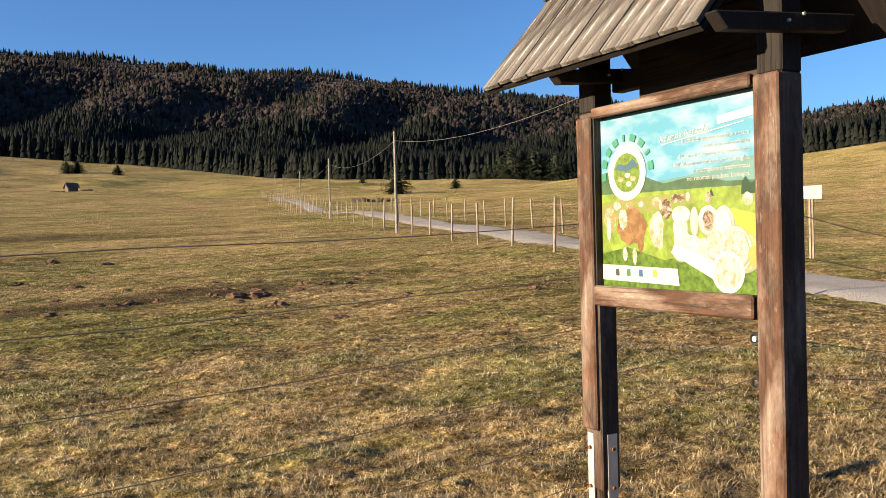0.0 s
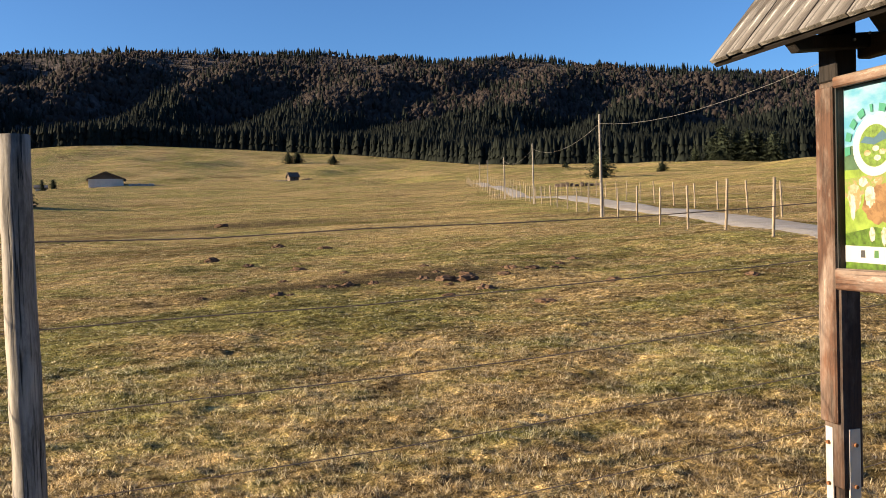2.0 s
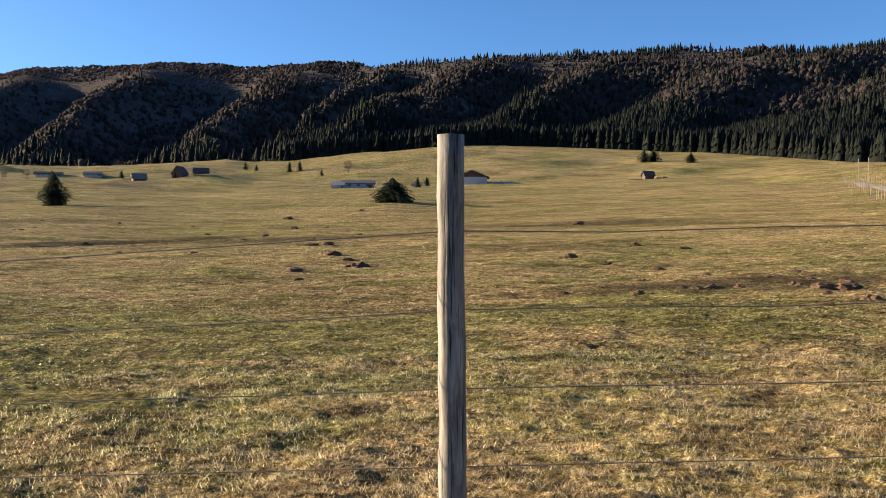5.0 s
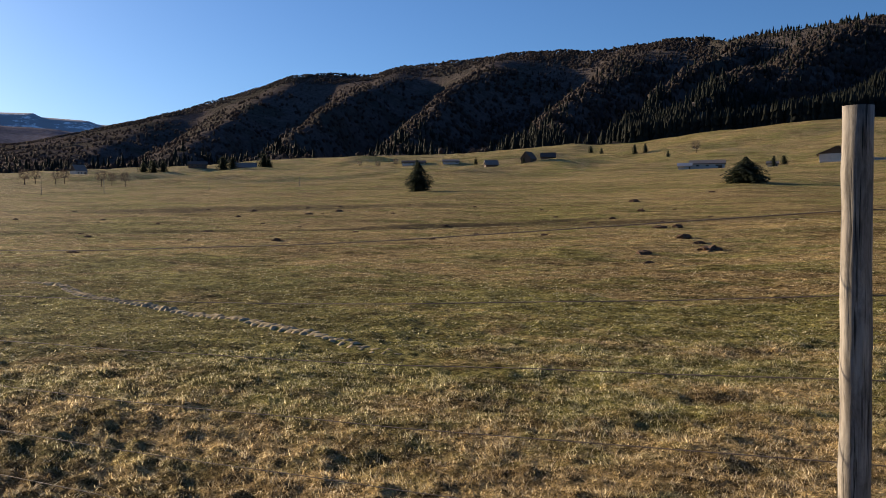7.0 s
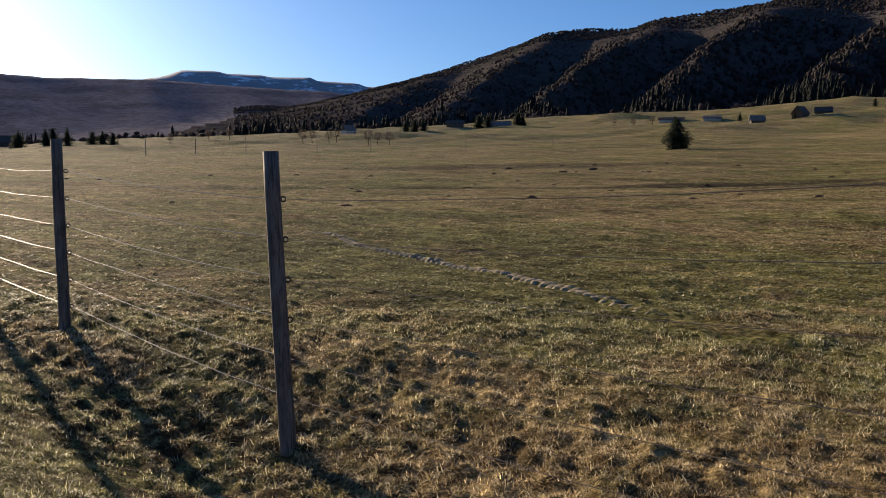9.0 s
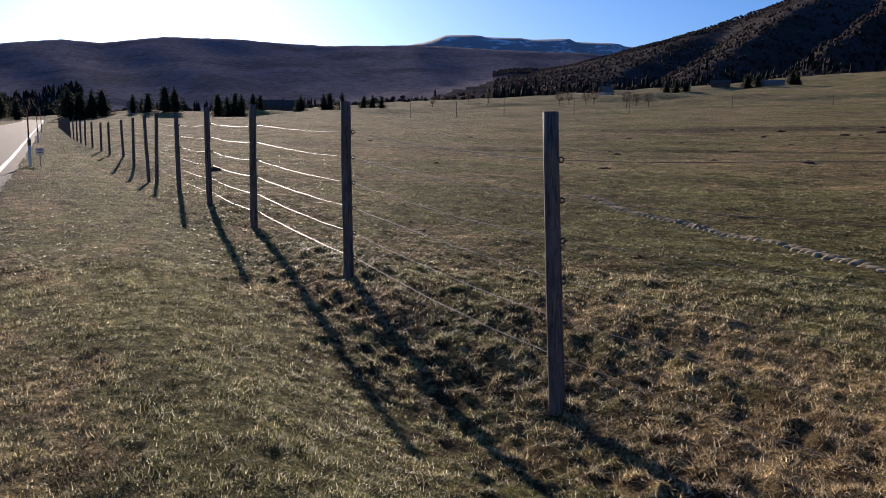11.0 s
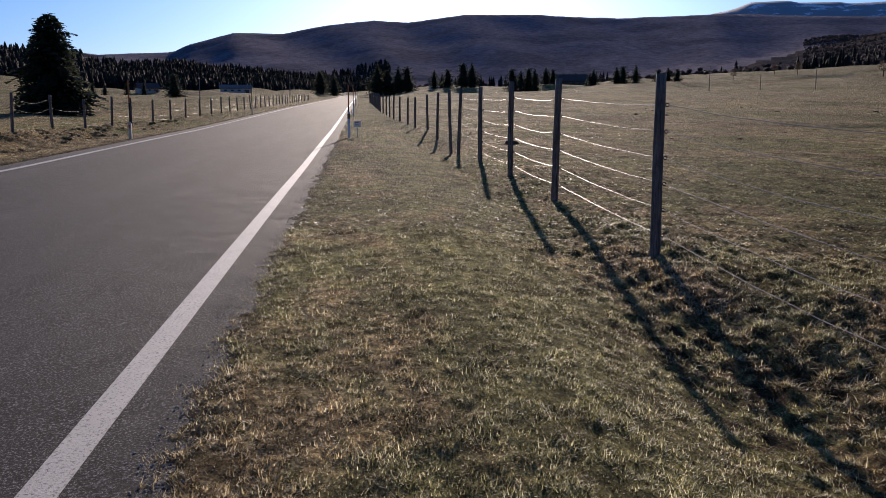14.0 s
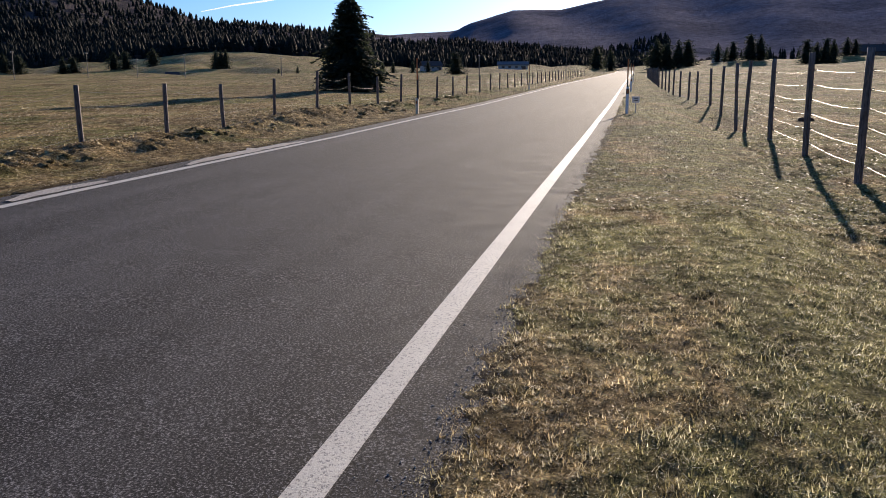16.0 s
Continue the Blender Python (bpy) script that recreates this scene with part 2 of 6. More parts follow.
def gravel_material():
    n = Nodes("gravel", 0.9, 0.0, 0.2)
    v = n.coords()
    st = n.voronoi(v, 28)
    c = n.ramp(n.noise(v, 20, 5, 0.8), [(0.3, (0.22, 0.205, 0.185)), (0.7, (0.46, 0.43, 0.385))])
    n.colour(n.mix(n.grey(n.noise(v, 0.7, 4), 0.45, 0.7, 0.0, 0.5), c, (0.21, 0.17, 0.12)))
    n.bump(st, 0.8, 0.02)
    return n.mat


def foliage_material(name, dark, light, through_weight=0.25):
    n = Nodes(name, 0.85, 0.0, 0.15)
    n.colour(n.ramp(n.island(), [(0.0, dark), (1.0, light)]))
    n.glow_through(through_weight)
    return n.mat


def forest_floor_material():
    """Far slopes seen between and above the trees: brown leaf litter and evergreen stands, snow on the highest tops."""
    n = Nodes("wooded_slope", 1.0, 0.0, 0.0)
    v = n.coords()
    tex = n.noise(v, 0.11, 7, 0.8)
    stand = n.noise(v, 0.006, 5, 0.65, 0.5)
    # litter browns greyed to carry some of the haze
    brown = n.ramp(tex, [(0.34, (0.052, 0.046, 0.045)), (0.66, (0.130, 0.114, 0.110))])
    green = n.ramp(tex, [(0.34, (0.030, 0.032, 0.027)), (0.66, (0.085, 0.080, 0.066))])
    n.colour(n.mix(n.grey(stand, 0.48, 0.60, 0.0, 0.8), brown, green))
    n.bump(tex, 1.0, 5.0)
    return n.mat


def snow_slope_material():
    n = Nodes("high_pasture_with_snow", 0.9, 0.0, 0.1)
    v = n.coords()
    z = n.tree.nodes.new("ShaderNodeSeparateXYZ")
    n.link(n.coords("Object", (1, 1, 1)), z.inputs[0])
    patch = n.grey(n.noise(n.coords("Object", (1, 1, 2.5)), 0.009, 6, 0.75), 0.55, 0.585)
    # rock between the snow is paled to grey for haze
    c = n.mix(patch, n.mix(n.noise(v, 0.01, 4), (0.30, 0.29, 0.30), (0.42, 0.41, 0.42)), (0.85, 0.86, 0.88))
    n.colour(c)
    return n.mat


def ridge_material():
    """Leafless beech woods, seen from far: trunks and twigs greyed with painted haze, darker stands of spruce."""
    n = Nodes("hazed_ridge_woods", 1.0, 0.0, 0.0)
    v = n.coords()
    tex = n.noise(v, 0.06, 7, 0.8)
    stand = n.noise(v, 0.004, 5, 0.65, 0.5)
    # greys lifted and tinted mauve to stand in for distant haze
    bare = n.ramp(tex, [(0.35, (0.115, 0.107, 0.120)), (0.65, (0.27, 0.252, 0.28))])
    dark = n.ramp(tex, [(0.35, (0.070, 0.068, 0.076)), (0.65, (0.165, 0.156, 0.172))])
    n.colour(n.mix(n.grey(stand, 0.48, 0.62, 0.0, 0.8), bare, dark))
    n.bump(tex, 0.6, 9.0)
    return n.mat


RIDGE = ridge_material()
MEADOW, BLADES = meadow_material(), blade_material()
ASPHALT, PAINT, GRAVEL = asphalt_material(), line_paint_material(), gravel_material()
SLOPE, SNOWY = forest_floor_material(), snow_slope_material()
NEEDLES = foliage_material("spruce_needles", (0.022, 0.031, 0.021), (0.058, 0.072, 0.042), 0.3)
FAR_NEEDLES = foliage_material("spruce_forest", (0.011, 0.015, 0.013), (0.023, 0.029, 0.0225), 0.40)
TWIGS = foliage_material("bare_beech_twigs", (0.056, 0.046, 0.043), (0.078, 0.064, 0.059), 0.50)
BARK = simple("bark", (0.09, 0.06, 0.04), 0.9, vary=0.4, scale=12)
POST_WOOD = wood("weathered_post", (0.38, 0.345, 0.30), (0.080, 0.071, 0.062), (0.24, 0.23, 0.21), (22, 22, 1.0), worn=0.6, split=0.08)
STAKE_WOOD = wood("pale_stake", (0.37, 0.31, 0.225), (0.16, 0.12, 0.08), (0.27, 0.24, 0.20))
BOARD_WOOD = wood("brown_stained_timber", (0.118, 0.055, 0.031), (0.034, 0.017, 0.011), (0.175, 0.138, 0.115), (14, 14, 0.9), worn=0.8, flakes=0.13, split=0.5)
# darker copy of the board's timber, for the shaded sides of its posts
BOARD_POST_SHADED = wood("shaded_board_post", (0.085, 0.044, 0.027), (0.022, 0.013, 0.010), (0.15, 0.125, 0.108), (16, 16, 1.0), worn=0.6, split=0.6)
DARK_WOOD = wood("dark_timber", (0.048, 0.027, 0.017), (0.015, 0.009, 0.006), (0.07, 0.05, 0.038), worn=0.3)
# near-black timber that paints in the shade under the notice board's roof
SHADE_WOOD = wood("shade_black_boards", (0.012, 0.008, 0.0065), (0.005, 0.0035, 0.003), (0.014, 0.011, 0.009), worn=0.2)
SHINGLE_WOOD = wood("silvered_roof_board", (0.125, 0.110, 0.096), (0.040, 0.035, 0.030), (0.175, 0.168, 0.16), (22, 22, 1.2), worn=0.7, flakes=0.45)
# fence rope toned by its lighting: ROPE backlit, WIRE unlit and for track wire
ROPE = simple("electric_rope", (0.30, 0.27, 0.23), 0.5, vary=0.15, scale=40, spec=0.4)
# the post wood again, darkened for posts seen from their shaded side
POST_WOOD_SHADED = wood("weathered_post_shaded", (0.24, 0.195, 0.16), (0.07, 0.055, 0.045), (0.20, 0.175, 0.15), (22, 22, 1.0), worn=0.7)
WIRE = simple("dull_rope", (0.16, 0.125, 0.095), 0.6, vary=0.2, scale=40)
CABLE = simple("dull_cable", (0.13, 0.125, 0.12), 0.7, vary=0.2, scale=30)
BLACK = simple("black_plastic", (0.02, 0.02, 0.02), 0.5)
STEEL = simple("galvanised_steel", (0.62, 0.61, 0.59), 0.45, 0.7)
WHITE = simple("white_painted_metal", (0.78, 0.77, 0.74), 0.5, vary=0.06)
RUST = simple("rust", (0.16, 0.07, 0.03), 0.85, vary=0.4, scale=30)
RUTTED = simple("pressed_straw_turf", (0.31, 0.25, 0.15), 0.98, vary=0.5, scale=16)
SOIL = simple("turned_soil", (0.095, 0.056, 0.034), 0.98, vary=0.45, scale=14)


# ---- building helpers ----
def mesh_of(name, verts, faces, material=None, smooth=False):
    me = bpy.data.meshes.new(name)
    me.from_pydata([tuple(v) for v in verts], [], faces)
    if smooth:
        me.polygons.foreach_set("use_smooth", np.ones(len(me.polygons), dtype=bool))
    if material:
        me.materials.append(material)
    me.update()
    return me


def mesh_arrays(name, verts, tris, material, smooth=False):
    """A triangle mesh from numpy arrays, for the many pieces of grass and far woods."""
    me = bpy.data.meshes.new(name)
    me.vertices.add(len(verts))
    me.vertices.foreach_set("co", np.ascontiguousarray(verts, dtype=np.float32).ravel())
    me.loops.add(tris.size)
    me.loops.foreach_set("vertex_index", np.ascontiguousarray(tris, dtype=np.int32).ravel())
    me.polygons.add(len(tris))
    me.polygons.foreach_set("loop_start", np.arange(0, tris.size, 3, dtype=np.int32))
    if smooth:
        me.polygons.foreach_set("use_smooth", np.ones(len(tris), dtype=bool))
    me.materials.append(material)
    me.update(calc_edges=True)
    return me


def part(name, bm, material, parent=None, label=""):
    """Links a bmesh as one mesh object, under a thing or under a part."""
    me = bpy.data.meshes.new(name)
    bm.to_mesh(me)
    bm.free()
    if material:
        me.materials.append(material)
    ob = new(name, me)
    if parent:
        ob.parent = parent
    if label:
        ob["label"] = label
    return ob


def box(sx, sy, sz, at=(0, 0, 0), bevel=0.0, bm=None):
    """A box with its middle at the place given, its edges eased."""
    one = bmesh.new()
    bmesh.ops.create_cube(one, size=1.0, matrix=Matrix.Translation(at) @ Matrix.Diagonal((sx, sy, sz, 1)))
    if bevel:
        bmesh.ops.bevel(one, geom=one.edges[:], offset=bevel, segments=1, affect="EDGES")
    if bm is None:
        return one
    me = bpy.data.meshes.new("tmp")
    one.to_mesh(me)
    one.free()
    bm.from_mesh(me)
    bpy.data.meshes.remove(me)
    return bm


def tube(points, radius, sides=6, bm=None, caps=True):
    """A rod along a line of points; radius may be a list."""
    bm = bm or bmesh.new()
    pts = [Vector(p) for p in points]
    rad = radius if isinstance(radius, (list, tuple)) else [radius] * len(pts)
    rings = []
    for i, p in enumerate(pts):
        d = (pts[min(i + 1, len(pts) - 1)] - pts[max(i - 1, 0)]).normalized()
        a = d.cross(Vector((0, 0, 1)) if abs(d.z) < 0.9 else Vector((0, 1, 0))).normalized()
        b = d.cross(a)
        rings.append([bm.verts.new(p + (a * math.cos(2 * math.pi * k / sides) + b * math.sin(2 * math.pi * k / sides)) * rad[i]) for k in range(sides)])
    for r0, r1 in zip(rings, rings[1:]):
        for k in range(sides):
            bm.faces.new((r0[k], r0[(k + 1) % sides], r1[(k + 1) % sides], r1[k]))
    if caps:
        bm.faces.new(rings[0])
        bm.faces.new(rings[-1][::-1])
    bmesh.ops.recalc_face_normals(bm, faces=bm.faces[:])
    return bm


def thing(name, at, label, category, group="", kind="", turn=0.0):
    ob = new(name)
    ob.matrix_world = pose(*at, 0, 0, turn)
    return tagged(ob, label, category, group, kind)


# ---- the lie of the land ----
CX, CY, EYE_Z = -0.4, -0.2, 1.5
NODE_R = (6.0, 25.0, 60.0, 140.0, 340.0)
# bearing (0 is +y, positive towards -x) and the ground's height at those distances
LAND = [
    (-180, 0.0, 0.0, 0.3, 1.5, 6.0), (-90, 0.0, 0.3, 0.9, 4.0, 14.0), (-56, 0.10, 0.55, 1.9, 7.5, 26.0), (-35, 0.08, 0.88, 2.35, 7.5, 21.0),
    (-25, 0.06, 0.80, 2.42, 6.5, 22.5), (-10, 0.02, 0.62, 2.05, 5.9, 21.0), (6, -0.03, 0.42, 1.7, 5.5, 19.6), (12, -0.05, 0.30, 1.5, 6.3, 18.5),
    (25, -0.10, 0.20, 1.1, 5.0, 17.5), (33, -0.12, 0.15, 0.9, 5.4, 17.0), (57, -0.20, 0.10, 0.8, 3.6, 12.5), (70, -0.25, 0.12, 0.9, 3.4, 11.0),
    (80, -0.15, 0.28, 0.85, 3.2, 9.0), (90, -0.05, 0.30, 0.90, 2.6, 7.2), (110, -0.05, 0.48, 1.2, 2.6, 6.0), (130, -0.05, 0.38, 0.9, 1.8, 4.5),
    (180, 0.0, 0.0, 0.3, 1.5, 6.0),
]
# bearing, distance of the wood's edge, and the slope in degrees at which it is seen
EDGE = [
    (-180, 800, 1.5), (-120, 600, 2.5), (-70, 430, 4.6), (-56, 420, 4.8), (-44, 410, 3.6), (-37, 400, 3.4), (-22, 400, 3.8),
    (-17, 420, 4.0), (-9, 470, 4.85), (-1, 490, 5.35), (4.4, 500, 5.65), (8, 500, 5.6), (15, 520, 5.1), (18.5, 530, 4.6), (21, 540, 4.5), (22.7, 550, 4.65),
    (26, 570, 4.35), (31, 620, 4.05), (41, 740, 3.8), (50, 850, 3.1), (57, 950, 2.75), (69, 1100, 2.08), (79, 1100, 1.45), (92, 900, 0.9),
    (106, 720, 1.1), (111, 640, 1.78), (115, 600, 2.16), (118.5, 600, 2.1), (121, 640, 1.7), (130, 800, 0.8), (180, 800, 1.5),
]
# the near wooded mountain: bearing, distance of the crest, slope at which it is seen (ground, without its trees)
CREST = [
    (-180, 1500, 4.0), (-120, 1300, 5.0), (-70, 1050, 6.8), (-56, 1000, 7.0), (-51, 1000, 6.73), (-37, 950, 8.71), (-31, 950, 9.29), (-22, 960, 10.54),
    (-18, 980, 10.9), (-14.5, 1000, 10.85), (-7.6, 1050, 11.44), (4, 1150, 11.45), (9.5, 1250, 11.15), (13, 1350, 10.84), (16.6, 1450, 10.99), (20.4, 1550, 10.54),
    (25.5, 1700, 10.62), (31, 1850, 10.09), (34, 1950, 9.77), (36.2, 2000, 9.21), (38.5, 2050, 9.34), (41.4, 2100, 9.07), (43.3, 2150, 8.41), (47, 2200, 7.2),
    (52.2, 2200, 5.75), (58, 2200, 4.4), (66, 2000, 3.3), (80, 1800, 1.8), (90, 1700, 1.8), (95, 1500, 2.1), (100, 1300, 2.5), (105, 1250, 2.6),
    (110, 1300, 2.3), (114, 1300, 2.3), (120, 1300, 3.1), (126, 1350, 3.4), (132, 1400, 3.7), (180, 1500, 4.0),
]
# the farther ridge
FAR_CREST = [
    (-180, 0.5), (30, 0.5), (45, 3.8), (52, 4.8), (56, 5.4), (60, 5.55), (67, 5.95), (73, 5.8), (79, 6.1), (83, 6.15), (86.7, 5.6), (89, 5.75),
    (92, 5.37), (95, 4.75), (98, 4.78), (100.8, 4.0), (101.7, 3.5), (106, 3.25), (110.7, 3.5), (114.3, 3.8), (117.8, 4.0), (119.8, 4.6),
    (121.8, 5.2), (126, 6.2), (132, 7.0), (150, 6.0), (180, 0.5),
]
SNOW_CREST = [(48, 3.0), (51.6, 5.55), (52.2, 5.72), (53.4, 5.78), (54.0, 6.0), (56.6, 6.12), (57.0, 6.34), (59.6, 6.30), (60.2, 6.42), (62.6, 6.48), (63.0, 6.62), (65.2, 6.60), (66.2, 6.2), (67.6, 5.95), (70, 4.8), (74, 3.0)]


# spurs (0) and the valleys between them (1), along the turned bearing
SPUR_U = (17.0, 20.0, 21.8, 26.2, 30.0, 35.5, 39.5, 43.2, 46.5, 51.0, 55.0, 59.0)
SPUR_V = (0.3, 0.0, 1.0, 0.0, 1.0, 0.0, 0.9, 0.0, 0.8, 0.0, 0.7, 0.0)


def table(rows, az, column):
    return np.interp(az, [r[0] for r in rows], [r[column] for r in rows])


def smooth01(t):
    t = np.clip(t, 0.0, 1.0)
    return t * t * (3 - 2 * t)


def waves(x, y, size, seed, n=7):
    """Cheap smooth noise, about -1 to 1, from crossing waves."""
    rng = np.random.default_rng(seed)
    out = np.zeros_like(x, dtype=float)
    for _ in range(n):
        a, p, k = rng.uniform(0, 2 * np.pi), rng.uniform(0, 2 * np.pi), rng.uniform(0.6, 1.7) * 2 * np.pi / size
        out += np.sin(k * (x * np.cos(a) + y * np.sin(a)) + p + 0.8 * np.sin(k * 0.6 * (y * np.cos(a) - x * np.sin(a)) + p))
    return out / (0.7 * n)


def road_bend(x):
    d = np.maximum(-x, 0)
    return -0.0009 * np.maximum(d - 90, 0)


def road_height(x):
    return np.interp(-x, [-400, -60, 4.4, 9, 14, 20, 30, 40, 58, 86, 162, 312, 447, 700], [-1.5, -0.9, 0.0, 0.07, 0.135, 0.20, 0.36, 0.50, 0.86, 1.45, 2.81, 5.56, 9.3, 14.0])


def land(x, y):
    """Height of the ground, without the road."""
    x, y = np.asarray(x, float), np.asarray(y, float)
    dx, dy = x - CX, y - CY
    r = np.maximum(np.hypot(dx, dy), 0.5)
    az = np.degrees(np.arctan2(-dx, dy))
    lr = np.log(r)
    cols = [table(LAND, az, i + 1) for i in range(5)]
    ed, es = table(EDGE, az, 1), table(EDGE, az, 2)
    ez = EYE_Z + ed * np.tan(np.radians(es))
    knots = [np.log(v) for v in NODE_R]
    z = np.where(lr < knots[0], cols[0], 0.0)
    for i in range(4):
        t = (r - NODE_R[i]) / (NODE_R[i + 1] - NODE_R[i])
        z = np.where((lr >= knots[i]) & (lr < knots[i + 1]), cols[i] + (cols[i + 1] - cols[i]) * t, z)
    t = (r - 340.0) / (ed - 340.0)
    z = np.where(lr >= knots[4], cols[4] + (ez - cols[4]) * np.clip(t, 0, 1), z)
    # rolling of the meadow
    z = z + np.clip((r - 30) / 100, 0, 1) * np.clip((ed - r) / 150, 0, 1) * (0.3 + r / 700) * (waves(x, y, 90, 3) * 0.8 + 0.4 * waves(x, y, 38, 6))
    z = z + smooth01((r - np.interp(az, [-12, -2, 20, 30], [190, 330, 330, 230])) / 110) * smooth01((ed - r) / 70) * (2.6 * waves(x, y, 105, 23) + 1.1 * waves(x, y, 48, 24))
    z = z + np.clip((r - 6) / 15, 0, 1) * np.clip((400 - r) / 200, 0, 1) * 0.10 * waves(x, y, 14, 4)
    # the wooded mountain beyond the meadow
    cd, cs = table(CREST, az, 1), table(CREST, az, 2)
    cz = EYE_Z + cd * np.tan(np.radians(cs))
    t = np.clip((r - ed) / (cd - ed), 0, 1.6)
    up = np.where(t < 1, t ** 1.15, 1 - 0.25 * (t - 1))
    mountain = ez + (cz - ez) * up
    spur = np.sin(np.radians((az + 13 * t + 1.0 * np.sin(az * 0.23)) * 360 / 10.3)) * 0.5 + 0.5
    spur2 = np.sin(np.radians((az + 9 * t) * 360 / 3.7 + 60)) * 0.5 + 0.5
    # side valleys between the spurs that run down to the meadow
    u = az + 8.5 * np.clip(t, 0, 1) + 0.5 * waves(x, y, 400, 27)
    fold = np.interp(u, SPUR_U, SPUR_V)
    fold = fold * fold * (3 - 2 * fold)
    part_in = smooth01((u - 17.0) / 3.0)
    depth = np.interp(az, [-60, -5, 9, 15, 24, 45, 60], [0.10, 0.14, 0.30, 0.55, 0.40, 0.32, 0.20])
    belly = np.clip(t, 0, 1) * np.clip(1 - t, 0, 1) * 4
    carve = (0.88 * spur + 0.12 * spur2) * (1 - part_in) + (0.9 * fold + 0.1 * spur2) * part_in
    mountain = mountain - (cz - ez) * belly * depth * carve
    mountain = mountain + 6 * np.clip(t * 4, 0, 1) * np.clip((1.1 - t) * 4, 0, 1) * waves(x, y, 130, 5)
    z = np.where(r > ed, mountain, z)
    # the farther ridge and the snowy mountain
    fs = table(FAR_CREST, az, 1)
    fz = EYE_Z + 2700 * np.tan(np.radians(fs))
    t = np.clip((r - 1300) / 1400, 0, 1.6)
    far = np.where(t < 1, 12 + (fz - 12) * t, fz - 0.4 * (fz - 12) * (t - 1))
    far = far - (fz - 12) * 0.04 * np.clip(t, 0, 1) * np.clip(1 - t, 0, 1) * 4 * (np.sin(np.radians((az - 6 * t) * 360 / 7.3)) * 0.5 + 0.5)
    far = far + np.clip(t * 3, 0, 1) * (1.2 * waves(x, y, 320, 15) + 1.5 * np.clip((t - 0.9) * 10, 0, 1) * waves(x, y, 70, 16))
    z = np.where((r > 1300) & (fs > 0.6), np.maximum(z, far), z)
    ss = np.interp(az, [q[0] for q in SNOW_CREST], [q[1] for q in SNOW_CREST], left=0, right=0)
    sz = EYE_Z + 4400 * np.tan(np.radians(ss))
    t = np.clip((r - 3300) / 1100, 0, 1.2)
    snow = np.where(t < 1, sz * t ** 0.9, sz)
    return np.where((r > 3300) & (ss > 0), np.maximum(z, snow), z)


def verge(x, y, z):
    """Blend in the road's bed, the grass strip, the ditch by the fence and the rough bank across the road."""
    yc = y - road_bend(x)
    rz = road_height(x)
    near = np.clip((500 + x) / 150, 0, 1)
    w_right = 1 - smooth01((yc + 0.2) / np.maximum(2.4, 0.08 * np.abs(x)))
    w_left = smooth01((yc + 10.4 + 0.02 * np.abs(x)) / 1.6)
    w = w_right * w_left * near
    bed = np.where((yc > -8.2) & (yc < -1.55), -0.12, np.where((yc > -1.6) & (yc < -1.1), -0.022 + 0.035 * np.clip((yc + 1.5) / 0.28, 0, 1), 0.008))
    edge_soft = 0.0
    out = z * (1 - w) + (rz + bed + edge_soft) * w
    # a long hollow and an old ditch out in the meadow
    hx, hy = (x - 0.5) * 0.96 + (y - 62.0) * 0.28, (y - 62.0) * 0.96 - (x - 0.5) * 0.28
    out = out - 0.10 * np.exp(-((hx / 14.0) ** 2) - (hy / 4.0) ** 2)
    fx, fy = (x + 36.0) * 0.62 + (y - 35.0) * 0.785, (y - 35.0) * 0.62 - (x + 36.0) * 0.785
    out = out - 0.22 * np.exp(-((fy + 1.5 * np.sin(fx / 9.0)) / 1.3) ** 2) * np.clip((32 - np.abs(fx)) / 8, 0, 1)
    ditch = np.exp(-((yc - 2.0) / 1.0) ** 2) * 0.13 * np.clip((0.5 - x) / 3, 0, 1) * near
    # a washed-out hollow under the fence
    out = out - 0.38 * np.exp(-(((x + 31.0) / 5.5) ** 2) - ((y - 2.4) / 1.1) ** 2)
    # the ground dips and rises along the fence
    out = out - 0.17 * np.exp(-(((x + 5.2) / 1.6) ** 2) - ((y - 3.0) / 1.5) ** 2)
    out = out + 0.15 * np.exp(-(((x + 10.2) / 2.6) ** 2) - ((y - 2.7) / 1.2) ** 2) + 0.06 * np.exp(-(((x + 17.0) / 4.0) ** 2) - ((y - 2.6) / 1.3) ** 2)
    bank = np.exp(-((yc + 10.3) / 0.9) ** 2) * (0.12 + 0.10 * waves(x, y, 1.6, 9) + 0.05 * waves(x, y, 0.5, 10)) * near
    return out - ditch + bank


def from_gate(az, r):
    """A place by bearing and distance from the spot beside the notice board."""
    a = radians(az)
    return -0.04 - r * math.sin(a), r * math.cos(a)


GRAVEL_LINE = [from_gate(a, r) for a, r in ((-80, 11.5), (-75, 12.0), (-64, 14.5), (-56, 16.5), (-52, 17.5), (-45, 21.8), (-37.7, 29.5), (-33, 38.0), (-29, 49.0), (-27, 58.0), (-25.3, 70.0), (-23.3, 87.0), (-21.5, 110.0), (-19.8, 137.0), (-18.3, 175.0), (-17.2, 215.0))]


def off_line(x, y, line):
    """Distance from a line of points."""
    d = np.full(np.shape(x), 1e9)
    for (x0, y0), (x1, y1) in zip(line, line[1:]):
        f = np.clip(((x - x0) * (x1 - x0) + (y - y0) * (y1 - y0)) / ((x1 - x0) ** 2 + (y1 - y0) ** 2), 0, 1)
        d = np.minimum(d, np.hypot(x - x0 - f * (x1 - x0), y - y0 - f * (y1 - y0)))
    return d


